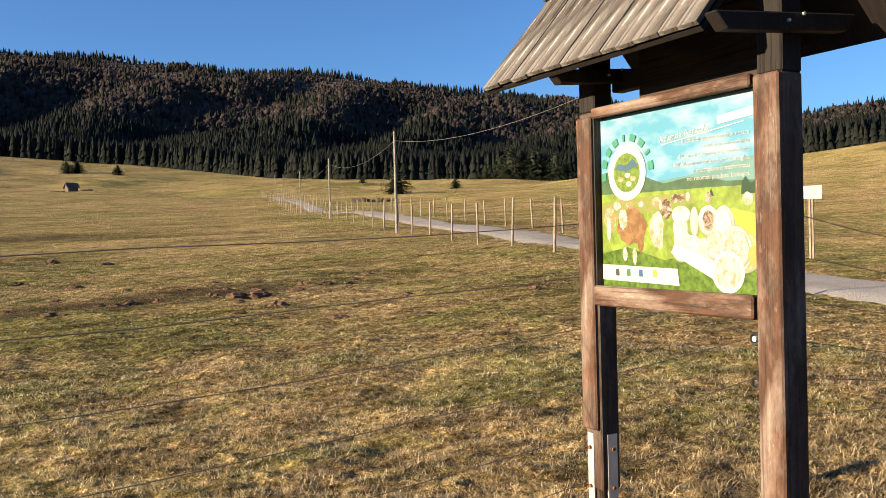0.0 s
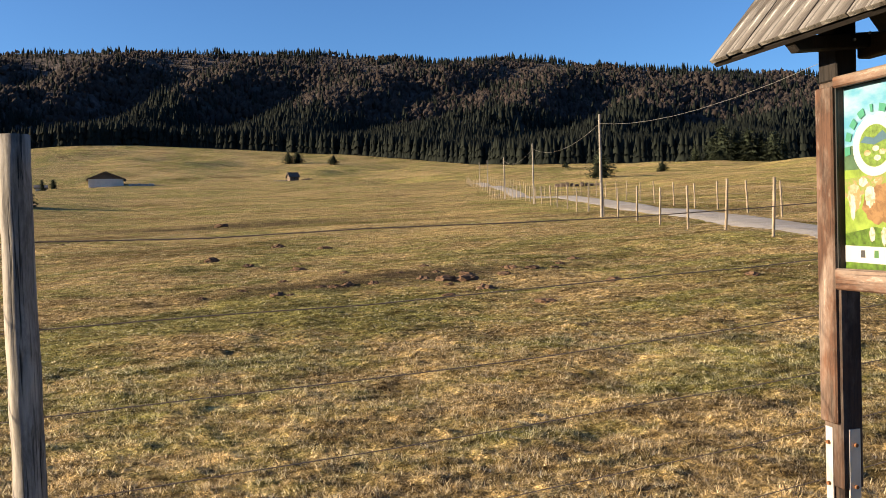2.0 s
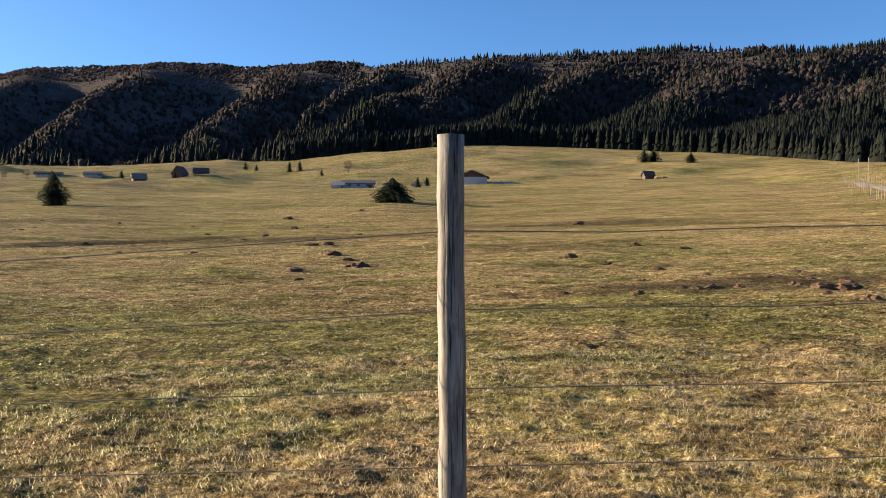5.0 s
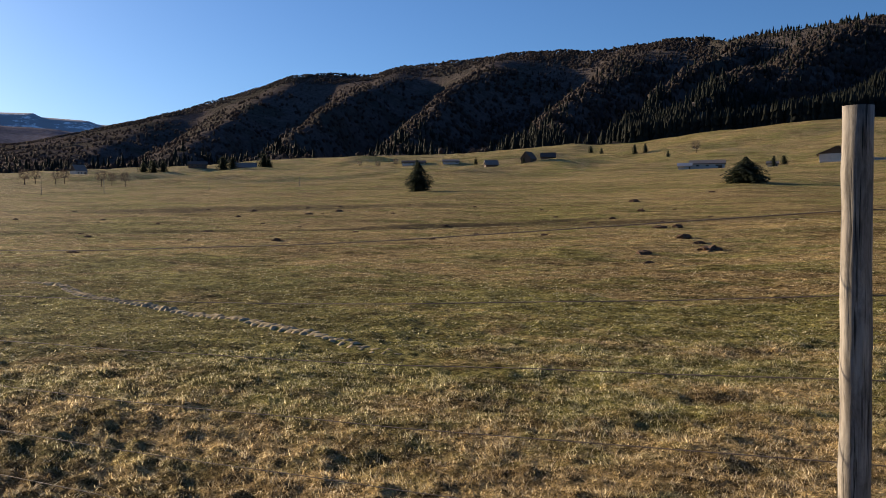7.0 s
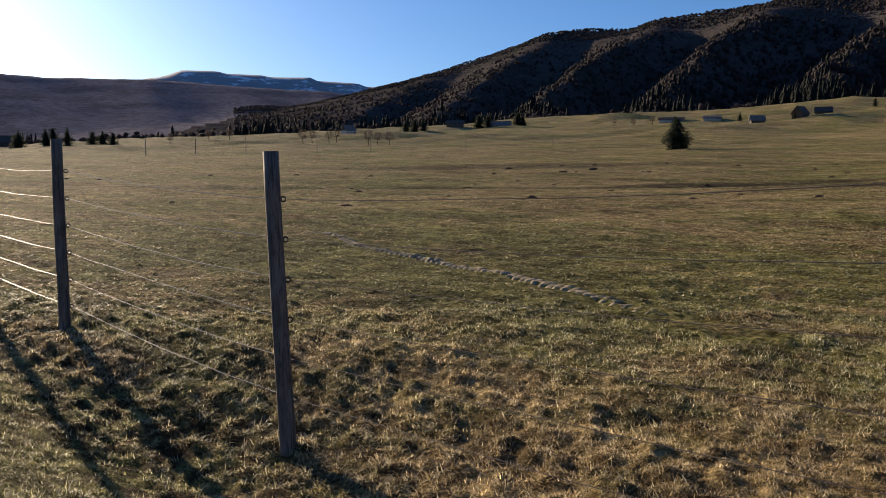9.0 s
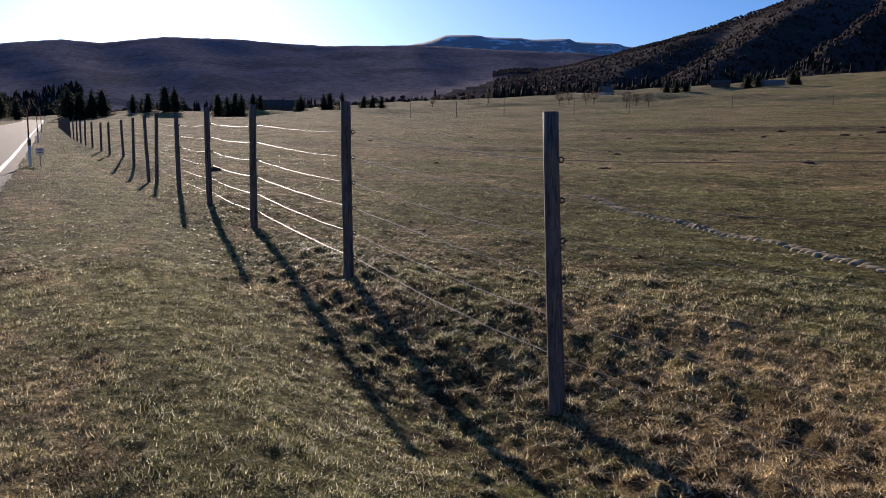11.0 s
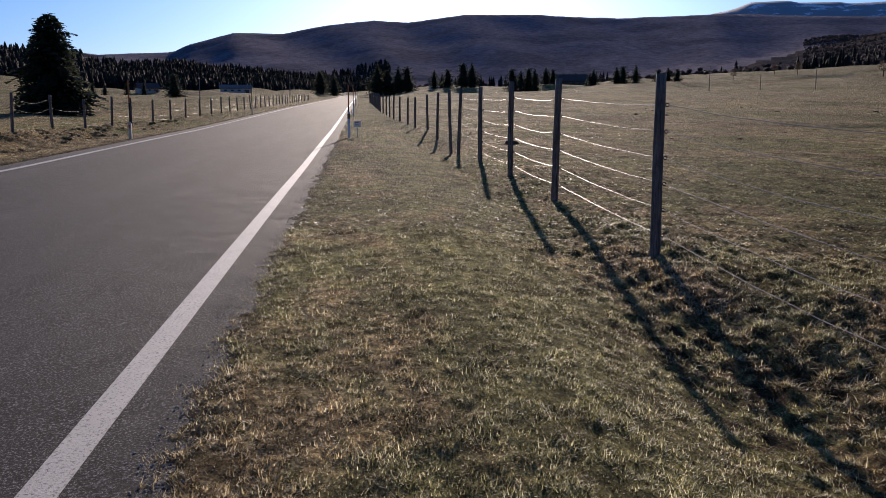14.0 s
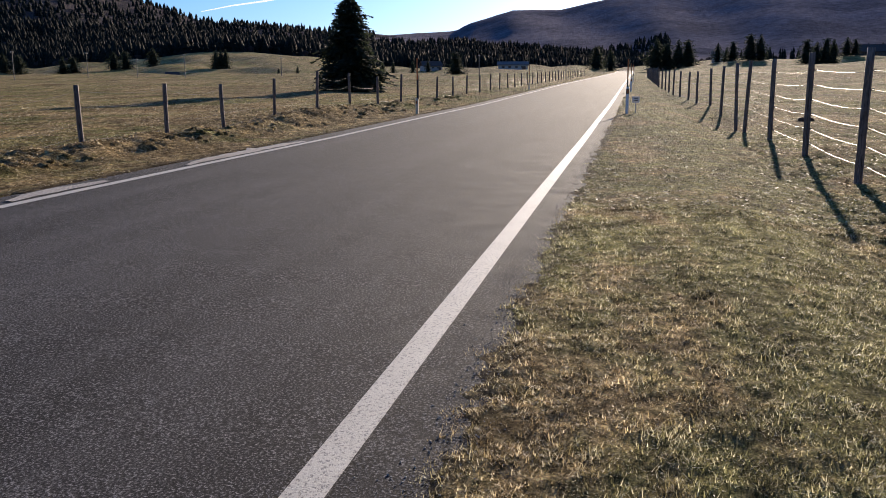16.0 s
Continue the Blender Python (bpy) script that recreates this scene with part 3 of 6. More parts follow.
def tufts(x, y, r):
    """Clumpy turf relief near the camera."""
    yc = y - road_bend(x)
    on_road = (yc > -8.2) & (yc < -1.55)
    fade = np.clip((60 - r) / 40, 0, 1)
    rough = 0.42 + (0.45 + 0.75 * smooth01((-1.5 - x) / 2.5) * smooth01((6.0 - yc) / 3)) * smooth01((yc - 1.0) / 1.3) + 0.8 * smooth01((-9.0 - yc) / 1.0)
    lump = np.maximum(waves(x, y, 0.38, 11, 9), -0.4) * 0.030 + waves(x, y, 0.19, 12, 9) * 0.016 + waves(x, y, 1.7, 13) * 0.016
    # wider tussocks out in the pasture, none on the gravel
    open_turf = np.clip((190 - r) / 90, 0, 1) * smooth01((yc - 3.0) / 3.0) * smooth01((off_line(x, y, GRAVEL_LINE) - 1.4) / 0.8)
    wide = np.maximum(waves(x, y, 1.0, 14, 9), -0.5) * 0.026 + np.maximum(waves(x, y, 2.3, 15, 9), -0.5) * 0.030
    return np.where(on_road, 0.0, lump * fade * rough + wide * open_turf)


def ground_at(x, y):
    z = verge(np.array([x]), np.array([y]), land(np.array([x]), np.array([y])))
    return float(z[0])


def build_ground():
    azs = np.concatenate([np.arange(-64, 134, 0.45), np.arange(134, 296, 2.5)])
    rs = [0.6]
    while rs[-1] < 4900:
        q = rs[-1]
        rs.append(q * (1.05 if q < 2.2 else 1.0115 if q < 75 else 1.022))
    rs = np.array(rs)
    A, R = np.meshgrid(np.radians(azs), rs)
    X, Y = CX - R * np.sin(A), CY + R * np.cos(A)
    Z = verge(X, Y, land(X, Y)) + tufts(X, Y, R)
    nr, na = X.shape
    verts = np.stack([X.ravel(), Y.ravel(), Z.ravel()], 1)
    verts = np.vstack([verts, [[CX, CY, float(verge(np.array([CX]), np.array([CY]), land(np.array([CX]), np.array([CY])))[0])]]])
    i, j = np.meshgrid(np.arange(nr - 1), np.arange(na), indexing="ij")
    j2 = (j + 1) % na
    a, b, c, d = i * na + j, i * na + j2, (i + 1) * na + j2, (i + 1) * na + j
    tris = np.vstack([np.stack([a, b, c], -1).reshape(-1, 3), np.stack([a, c, d], -1).reshape(-1, 3)])
    k = np.arange(na)
    fan = np.stack([np.full(na, nr * na), (k + 1) % na, k], 1)
    tris = np.vstack([tris[:, ::-1], fan[:, ::-1]])
    me = mesh_arrays("ground", verts, tris, MEADOW, smooth=True)
    me.materials.append(SLOPE)
    me.materials.append(SNOWY)
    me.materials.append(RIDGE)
    cen = verts[tris].mean(1)
    r = np.hypot(cen[:, 0] - CX, cen[:, 1] - CY)
    az = np.degrees(np.arctan2(-(cen[:, 0] - CX), cen[:, 1] - CY))
    idx = np.where(r > table(EDGE, az, 1) + 4, 1, 0)
    ss = np.interp(az, [q[0] for q in SNOW_CREST], [q[1] for q in SNOW_CREST], left=0, right=0)
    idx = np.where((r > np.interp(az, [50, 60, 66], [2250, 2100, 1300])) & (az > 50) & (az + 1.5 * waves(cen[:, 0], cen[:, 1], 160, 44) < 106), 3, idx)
    idx = np.where((r > 3300) & (ss > 0) & (cen[:, 2] > 300), 2, idx)
    me.polygons.foreach_set("material_index", idx.astype(np.int32))
    return tagged(new("ground", me), "dry straw-coloured winter meadow rising to wooded mountains", "ground", kind="structure")


build_ground()


def ribbon(name, line, half, lift, material, label, category, cross=2, thick=0.0):
    """A strip laid along a line of (x, y, z)."""
    verts, faces = [], []
    n = cross
    for i, p in enumerate(line):
        d = Vector(line[min(i + 1, len(line) - 1)]) - Vector(line[max(i - 1, 0)])
        side = Vector((-d.y, d.x, 0)).normalized()
        for k in range(n):
            verts.append(Vector(p) + side * half * (2 * k / (n - 1) - 1) + Vector((0, 0, lift)))
    for i in range(len(line) - 1):
        for k in range(n - 1):
            faces.append((i * n + k, (i + 1) * n + k, (i + 1) * n + k + 1, i * n + k + 1))
    me = mesh_of(name, verts, faces, material, False)
    ob = tagged(new(name, me), label, category, kind="structure")
    if thick:
        m = ob.modifiers.new("depth", "SOLIDIFY")
        m.thickness, m.offset = thick, -1
    return ob


def road_line(offset, x0=70, x1=-520, step=2.0):
    xs = np.concatenate([np.arange(x0, -80, -step), np.arange(-80, x1, -8.0)])
    return [(float(x), float(offset + road_bend(x)), float(road_height(x))) for x in xs]


ROAD_MID = (-1.22 - 8.25) / 2
ribbon("road", [(x, y, z) for x, y, z in road_line(ROAD_MID)], (8.25 - 1.22) / 2, 0.0, ASPHALT, "grey worn asphalt country road", "road", 9, 0.25)
ribbon("road_line_near", road_line(-1.75), 0.08, 0.005, PAINT, "worn white painted edge line on the asphalt", "road marking")
ribbon("road_line_far", road_line(-7.68), 0.08, 0.005, PAINT, "worn white painted edge line on the asphalt", "road marking")


# ---- woods on the slopes ----
def conifer_shape(rng, tiers=3, sides=4):
    """A small slim spruce of stacked ragged skirts, 1 high, as arrays."""
    verts, tris = [], []
    for i in range(tiers):
        z0 = 0.04 + 0.76 * i / tiers
        z1 = min(1.0, z0 + 0.46 if i < tiers - 1 else 1.0)
        rad = 0.175 * (1 - 0.70 * i / tiers)
        base = len(verts)
        verts.append((rng.normal(0, 0.010), rng.normal(0, 0.010), z1))
        a0 = rng.uniform(0, 6.28)
        for k in range(2 * sides):
            a = a0 + math.pi * k / sides
            q = rad * (rng.uniform(0.85, 1.2) if k % 2 == 0 else rng.uniform(0.55, 0.75))
            verts.append((q * math.cos(a), q * math.sin(a), z0 + (rng.uniform(-0.06, 0.0) if k % 2 == 0 else rng.uniform(0.02, 0.08))))
        for k in range(2 * sides):
            tris.append((base, base + 1 + k, base + 1 + (k + 1) % (2 * sides)))
    return np.array(verts), np.array(tris)


def bare_shape(rng, n=5):
    """A leafless beech, 1 high: a rounded haze of twigs with loose upright sprays."""
    verts, tris = [], []
    for i, (z, rad) in enumerate(((0.10, 0.20), (0.55, 0.33))):
        for k in range(5):
            a = 2 * math.pi * (k + 0.5 * i + rng.uniform(-0.2, 0.2)) / 5
            q = rad * rng.uniform(0.75, 1.2)
            verts.append((q * math.cos(a), q * math.sin(a), z + rng.uniform(-0.09, 0.12)))
    verts.append((rng.normal(0, 0.05), rng.normal(0, 0.05), 0.93))
    for k in range(5):
        j = (k + 1) % 5
        tris += [(k, j, 5 + k), (j, 5 + j, 5 + k), (5 + k, 5 + j, 10)]
    for k in range(n):
        a = rng.uniform(0, 6.28)
        z = rng.uniform(0.5, 0.88)
        rad = 0.30 * math.sqrt(max(0.05, 1 - ((z - 0.5) / 0.48) ** 2)) * rng.uniform(0.5, 1.0)
        c = np.array((rad * math.cos(a), rad * math.sin(a), z))
        out = np.array((math.cos(a) * 0.45, math.sin(a) * 0.45, 1.0)) + rng.normal(0, 0.2, 3)
        out /= np.linalg.norm(out)
        s = np.cross(out, rng.normal(0, 1, 3))
        s /= np.linalg.norm(s)
        q = rng.uniform(0.08, 0.15)
        base = len(verts)
        verts += [tuple(c - out * q), tuple(c + out * q + s * q * 0.5), tuple(c + out * q * 0.85 - s * q * 0.5)]
        tris.append((base, base + 1, base + 2))
    return np.array(verts), np.array(tris)


def scatter(name, shapes, places, sizes, girths, material, label, category, rng, smooth=False):
    """Many copies of a few shapes, joined into one mesh."""
    vs, ts, off = [], [], 0
    pick = rng.integers(0, len(shapes), len(places))
    for s, (v, t) in enumerate(shapes):
        sel = np.where(pick == s)[0]
        if not len(sel):
            continue
        a = rng.uniform(0, 6.28, len(sel))
        ca, sn = np.cos(a)[:, None], np.sin(a)[:, None]
        g, h = (sizes[sel] * girths[sel])[:, None], sizes[sel][:, None]
        x = (v[None, :, 0] * ca - v[None, :, 1] * sn) * g + places[sel, 0][:, None]
        y = (v[None, :, 0] * sn + v[None, :, 1] * ca) * g + places[sel, 1][:, None]
        z = v[None, :, 2] * h + places[sel, 2][:, None]
        vs.append(np.stack([x, y, z], -1).reshape(-1, 3))
        ts.append((t[None] + (np.arange(len(sel)) * len(v))[:, None, None] + off).reshape(-1, 3))
        off += len(sel) * len(v)
    return tagged(new(name, mesh_arrays(name, np.vstack(vs), np.vstack(ts), material, smooth)), label, category, kind="stuff")


def polar(az, r):
    a = np.radians(az)
    return CX - r * np.sin(a), CY + r * np.cos(a)


def plant_woods():
    rng = np.random.default_rng(21)
    n = 54000
    az = np.where(rng.uniform(0, 1, n) < 0.62, rng.uniform(-64, 18, n), rng.uniform(18, 62, n))
    ed, cd = table(EDGE, az, 1), table(CREST, az, 1)
    t = rng.uniform(0, 1, n) ** 0.9 * 1.03
    r = ed + 3 + t * (cd - ed)
    x, y = polar(az, r)
    stand = waves(x, y, 170, 31) + 0.5 * waves(x, y, 60, 32)
    # spruce along the foot and the crest, beech between; mostly beech farther round
    foot = np.interp(t, [0, 0.28, 0.42, 0.85, 1.0], [2.6, 1.9, -0.45, -0.5, 0.35])
    lean = np.interp(az + 8.5 * t, [-64, 8, 19.5, 21, 30, 62], [0.0, 0.0, -0.1, -2.0, -2.4, -2.7])
    conifer = stand * 0.8 + foot + lean > 0.12
    conifer |= (rng.uniform(0, 1, len(x)) < np.interp(az, [12, 20, 30], [0.14, 0.08, 0.0])) & (az < 30)
    # leafless crowns stand loosely, the litter of the slope shows between them
    keep = conifer | (rng.uniform(0, 1, n) < np.interp(az, [-64, 8, 16, 30, 40, 62], [1.0, 1.0, 0.9, 0.7, 0.42, 0.32]) + smooth01((t - 0.82) / 0.1))
    az, r, t, x, y, conifer = az[keep], r[keep], t[keep], x[keep], y[keep], conifer[keep]
    z = land(x, y)
    h = rng.uniform(6.5, 17, len(x)) * np.where(conifer, 1.0, 0.68) * np.where(t > 0.85, np.interp(az, [15, 30], [0.68, 0.55]) * rng.uniform(0.55, 1.0, len(x)), 1.0)
    h = h * np.interp(r, [400, 1000, 2200], [0.8, 0.95, 1.05]) * np.where(conifer, 1.0, np.interp(az, [15, 32, 45], [1.0, 0.75, 0.65]))
    h = h * (0.95 + 0.28 * waves(x, y, 70, 33))
    p = np.stack([x, y, z - 0.5], 1)
    # a closed front of spruce along the meadow
    e = 11500
    eaz = rng.uniform(-64, 19.5, e)
    er = table(EDGE, eaz, 1) + 2 + 130 * rng.uniform(0, 1, e) ** 1.4
    ex, ey = polar(eaz, er)
    ep = np.stack([ex, ey, land(ex, ey) - 0.5], 1)
    cs = [conifer_shape(rng) for _ in range(7)]
    bs = [bare_shape(rng) for _ in range(6)]
    scatter("spruce_forest", cs, p[conifer], h[conifer], rng.uniform(1.0, 1.5, conifer.sum()), FAR_NEEDLES,
            "dark green spruce forest covering the mountain slope", "forest", rng, True)
    scatter("spruce_forest", cs, ep, rng.uniform(8, 15.5, e), rng.uniform(0.95, 1.45, e), FAR_NEEDLES, "dense dark spruce front along the meadow's upper edge", "forest", rng, True)
    scatter("beech_forest", bs, p[~conifer], h[~conifer], rng.uniform(0.85, 1.25, (~conifer).sum()) * np.interp(az[~conifer], [10, 30], [1.0, 1.25]), TWIGS,
            "bare brown beech wood on the mountain slope", "forest", rng, True)
    # low scrub closes the skyline
    c = 5200
    caz = rng.uniform(14, 62, c)
    cr = table(EDGE, caz, 1) + 3 + rng.uniform(0.93, 1.03, c) * (table(CREST, caz, 1) - table(EDGE, caz, 1))
    cx, cy = polar(caz, cr)
    scatter("beech_scrub", bs, np.stack([cx, cy, land(cx, cy) - 0.6], 1), rng.uniform(2.6, 5.2, c), rng.uniform(1.3, 2.2, c), TWIGS, "low bare beech scrub along the mountain's skyline", "forest", rng, True)
    # the woods across the road and along the far ridge
    m = 8500
    az = rng.uniform(88, 134, m)
    ed, cd = table(EDGE, az, 1), table(CREST, az, 1)
    r = ed + 3 + rng.uniform(0, 1, m) * (cd - ed)
    x, y = polar(az, r)
    q = np.stack([x, y, land(x, y) - 0.5], 1)
    k = 700
    az2 = rng.uniform(52, 134, k)
    r2 = table(EDGE, az2, 1) + (1300 - table(EDGE, az2, 1)) * rng.uniform(0, 1, k) ** 1.3
    x2, y2 = polar(az2, r2)
    q2 = np.stack([x2, y2, land(x2, y2) - 0.5], 1)
    dark = (waves(x2, y2, 300, 41) > 0.35) & (r2 < 1500)
    scatter("ridge_spruce", cs, q2[dark], rng.uniform(11, 18, dark.sum()), rng.uniform(1.1, 1.6, dark.sum()), FAR_NEEDLES, "dark spruce wood on the distant ridge", "forest", rng)
    scatter("ridge_beech", bs, q2[~dark], rng.uniform(5, 8, (~dark).sum()), rng.uniform(1.4, 2.0, (~dark).sum()), TWIGS, "bare beech wood on the distant ridge", "forest", rng, True)
    # the dark wooded shoulder across the road
    g = 3000
    gaz, gr = rng.uniform(107, 134, g), 1150 + 2000 * rng.uniform(0, 1, g)
    gx, gy = polar(gaz, gr)
    scatter("ridge_spruce", cs, np.stack([gx, gy, land(gx, gy) - 1.0], 1), rng.uniform(13, 22, g), rng.uniform(1.8, 2.6, g), FAR_NEEDLES, "dark spruce wood on the distant shoulder", "forest", rng, True)
    scatter("spruce_forest", cs, q, rng.uniform(9, 14.5, m), rng.uniform(1.5, 2.2, m), FAR_NEEDLES, "dark spruce wood behind the far meadow", "forest", rng, True)


plant_woods()


# ---- single trees ----
def spruce(rng, height, girth, whorls, per, name="spruce", bushy=1.0, rounded=False, full=0.75, fluff=500):
    """Trunk, and a crown of drooping boughs, each a fan of needle sprays."""
    root = new(name)
    tr = tube([(0, 0, -0.2), (0.02, 0, height * 0.5), (0, 0, height * 0.97)], [height * 0.022, height * 0.014, height * 0.003], 7)
    part("trunk", tr, BARK, root)
    verts, tris = [], []
    ph = rng.uniform(0, 6.28, 6)

    def profile(f):
        return math.sqrt(max(0.02, 1 - ((f - 0.36) / 0.66) ** 2)) * min(1.0, 0.12 + 1.55 * (1 - f)) if rounded else (1 - f) ** full * min(1.0, 0.86 + 2.4 * f)

    def lump(a, f):
        return 1 + 0.13 * math.sin(2 * a + 5 * f + ph[0]) + 0.13 * math.sin(3 * a - 11 * f + ph[1]) + 0.12 * math.sin(5 * a + 19 * f + ph[2]) + 0.08 * math.sin(7 * a - 31 * f + ph[3])

    for w in range(whorls):
        f = w / (whorls - 1)
        z0 = height * (0.05 + 0.93 * f)
        reach = girth * 0.5 * profile(f) * bushy + 0.05
        for k in range(max(4, int(per * (1 - 0.55 * f)))):
            a = rng.uniform(0, 6.28)
            z = min(z0 + rng.uniform(-1.0, 1.0) * height / whorls, height * 0.99)
            L = reach * (rng.uniform(0.62, 1.10) if rounded else rng.uniform(0.5, 1.15)) * lump(a, f)
            d = np.array((math.cos(a), math.sin(a), 0.0))
            s = np.array((-d[1], d[0], 0.0))
            rise = rng.uniform(-0.22, 0.10) + 0.5 * f
            steps = 6
            for q in range(1, steps + 1):
                u = q / steps
                p = d * L * u + np.array((0, 0, z + L * (rise * u - 0.28 * u * u)))
                wid = L * 0.26 * (1.1 - 0.75 * u) + 0.05
                for e in (-1, 1):
                    tip = p + s * e * wid * rng.uniform(0.7, 1.2) + d * wid * 0.9 + np.array((0, 0, -wid * rng.uniform(0.0, 0.5)))
                    b = len(verts)
                    verts += [tuple(p - d * 0.10 * L + np.array((0, 0, 0.05 * L))), tuple(tip), tuple(p + d * 0.12 * L)]
                    tris.append((b, b + 1, b + 2))
            b = len(verts)
            tip = d * L * 1.1 + np.array((0, 0, z + L * (rise - 0.28)))
            mid = d * L * 0.6 + np.array((0, 0, z + L * (rise * 0.6 - 0.1)))
            verts += [tuple(mid + s * 0.07 * L), tuple(tip), tuple(mid - s * 0.07 * L)]
            tris.append((b, b + 1, b + 2))
    # short upturned sprays all over the outside of the crown
    for k in range(fluff):
        f, a = rng.uniform(0, 1) ** 1.25, rng.uniform(0, 6.28)
        reach = girth * 0.5 * profile(f) * bushy * lump(a, f) + 0.05
        c = np.array((math.cos(a) * reach, math.sin(a) * reach, 0.0)) * rng.uniform(0.5, 1.0) + np.array((0, 0, height * (0.03 + 0.93 * f)))
        out = np.array((math.cos(a), math.sin(a), rng.uniform(-0.7, 0.6)))
        q = height * rng.uniform(0.018, 0.042)
        s = np.cross(out, rng.normal(0, 1, 3))
        s = s / np.linalg.norm(s) * q * 0.55
        b = len(verts)
        verts += [tuple(c - s), tuple(c + s), tuple(c + out * q)]
        tris.append((b, b + 1, b + 2))
    # the dense inside of the crown: ragged skirts one above another
    tiers, sides = 8, 9
    for i in range(tiers):
        f = i / tiers
        z0, z1 = height * (0.02 + 0.86 * f), height * min(0.93 if rounded else 0.97, 0.02 + 0.86 * f + 0.26)
        rad = girth * 0.33 * profile(f) * bushy
        b, a0 = len(verts), rng.uniform(0, 6.28)
        verts.append((0, 0, z1))
        for k in range(2 * sides):
            a, q = a0 + math.pi * k / sides, rad * (rng.uniform(0.8, 1.1) if k % 2 == 0 else rng.uniform(0.5, 0.7))
            verts.append((q * math.cos(a), q * math.sin(a), z0 + height * (rng.uniform(-0.02, 0.01) if k % 2 == 0 else rng.uniform(0.02, 0.06))))
        tris += [(b, b + 1 + k, b + 1 + (k + 1) % (2 * sides)) for k in range(2 * sides)]
    me = mesh_arrays("crown", np.array(verts), np.array(tris), NEEDLES)
    crown = new("crown", me)
    crown.parent = root
    return root


def place_tree(src, az, r, height, base_height, label, group, category="tree", spin=0.0, sink=0.0, girth=1.0):
    x, y = polar(az, r)
    k = height / base_height
    m = pose(float(x), float(y), ground_at(float(x), float(y)) - sink, 0, 0, spin)
    ob = copy_thing(src, m)
    ob.scale = (k * girth, k * girth, k)
    return tagged(ob, label, category, group)


def span(low, high, r):
    """Height of a thing seen between two slopes at a distance."""
    return r * (math.tan(radians(high)) - math.tan(radians(low)))


def plant_single_trees():
    rng = np.random.default_rng(5)
    big = spruce(rng, 6.0, 4.1, 54, 30, full=0.52, fluff=2500)
    x, y = polar(108.96, 57.0)
    big.matrix_world = pose(float(x), float(y), ground_at(float(x), float(y)), 0, 0, 20)
    tagged(big, "large dark green spruce standing in the meadow", "tree")
    mid = [spruce(rng, 6.0, 3.6, 20, 13, full=0.55), spruce(rng, 6.0, 4.2, 20, 13, full=0.48)]
    bush = spruce(rng, 3.6, 5.2, 30, 24, rounded=True, fluff=2200)
    round_one = spruce(rng, 4.6, 3.9, 26, 18, rounded=True, fluff=2000)
    domed = [spruce(rng, 6.0, 3.9, 20, 15, rounded=True), spruce(rng, 6.0, 4.3, 20, 15, full=0.36)]

    def stand(rows, label, wide=1.0, shapes=mid):
        # rows: bearing, distance, low and high slope at which it is seen
        for i, (az, r, lo, hi) in enumerate(rows):
            place_tree(shapes[i % 2], az, r, span(lo, hi, r), 6.0, label, "meadow trees", spin=37 * i, girth=wide * rng.uniform(0.9, 1.15))

    place_tree(round_one, 33.04, 143, span(1.62, 3.65, 143), 4.6, "round dark green spruce alone in the meadow", "meadow trees", girth=0.9)
    place_tree(bush, 11.87, 135, span(2.08, 3.74, 135), 3.6, "wide bushy dark green spruce in the meadow", "meadow trees", spin=70)
    place_tree(domed[0], -25.5, 190, span(2.65, 4.72, 190), 6.0, "dense dark green spruce beside the farm track", "meadow trees", girth=1.4)
    stand([(-29.45, 230, 2.99, 3.72), (-23.2, 300, 3.3, 3.75), (-4.75, 410, 4.49, 5.3), (-5.35, 412, 4.49, 5.25), (-7.7, 400, 4.29, 4.95)], "small dark spruce on the rising meadow", 1.7, domed)
    stand([(-31.5, 330, 3.4, 4.6), (-33.2, 325, 3.2, 5.6), (-34.0, 328, 3.2, 5.3), (-34.7, 326, 3.2, 5.35), (-35.5, 328, 3.2, 5.2), (-36.2, 325, 3.2, 5.2), (-36.8, 330, 3.2, 4.9), (-32.5, 330, 3.2, 4.9)], "tall dark spruce at the edge of the track meadow", 1.0, domed)
    stand([(10.23, 300, 2.9, 3.61), (9.62, 340, 3.46, 4.1), (29.22, 420, 3.42, 3.92), (26.03, 390, 3.26, 3.66), (33.2, 330, 2.9, 3.9)], "small dark spruce near the farm huts", 1.15)
    stand([(18.76, 430, 3.88, 4.56), (18.08, 430, 3.88, 4.5), (16.65, 400, 3.69, 4.11), (20.9, 460, 3.9, 4.3), (21.6, 470, 3.9, 4.4)], "small dark spruce at the wood's edge", 1.15)
    stand([(50.8, 520, 2.5, 3.3), (50.2, 525, 2.5, 3.36), (49.6, 520, 2.5, 3.3), (45.9, 520, 2.9, 3.83), (45.3, 525, 2.9, 3.75), (43.3, 520, 2.9, 3.83), (43.0, 522, 2.9, 3.7)], "dark spruce by the distant farm", 1.3, domed)
    stand([(85.12, 330, 1.3, 2.53), (84.22, 330, 1.3, 2.55), (84.6, 345, 1.3, 2.3), (83.2, 320, 1.2, 2.89), (82.6, 322, 1.2, 2.85), (79.98, 320, 1.35, 2.87), (79.4, 330, 1.35, 2.8), (78.9, 320, 1.35, 2.96), (78.5, 325, 1.4, 2.9)], "dark spruce in a row across the far meadow", 1.0, domed)
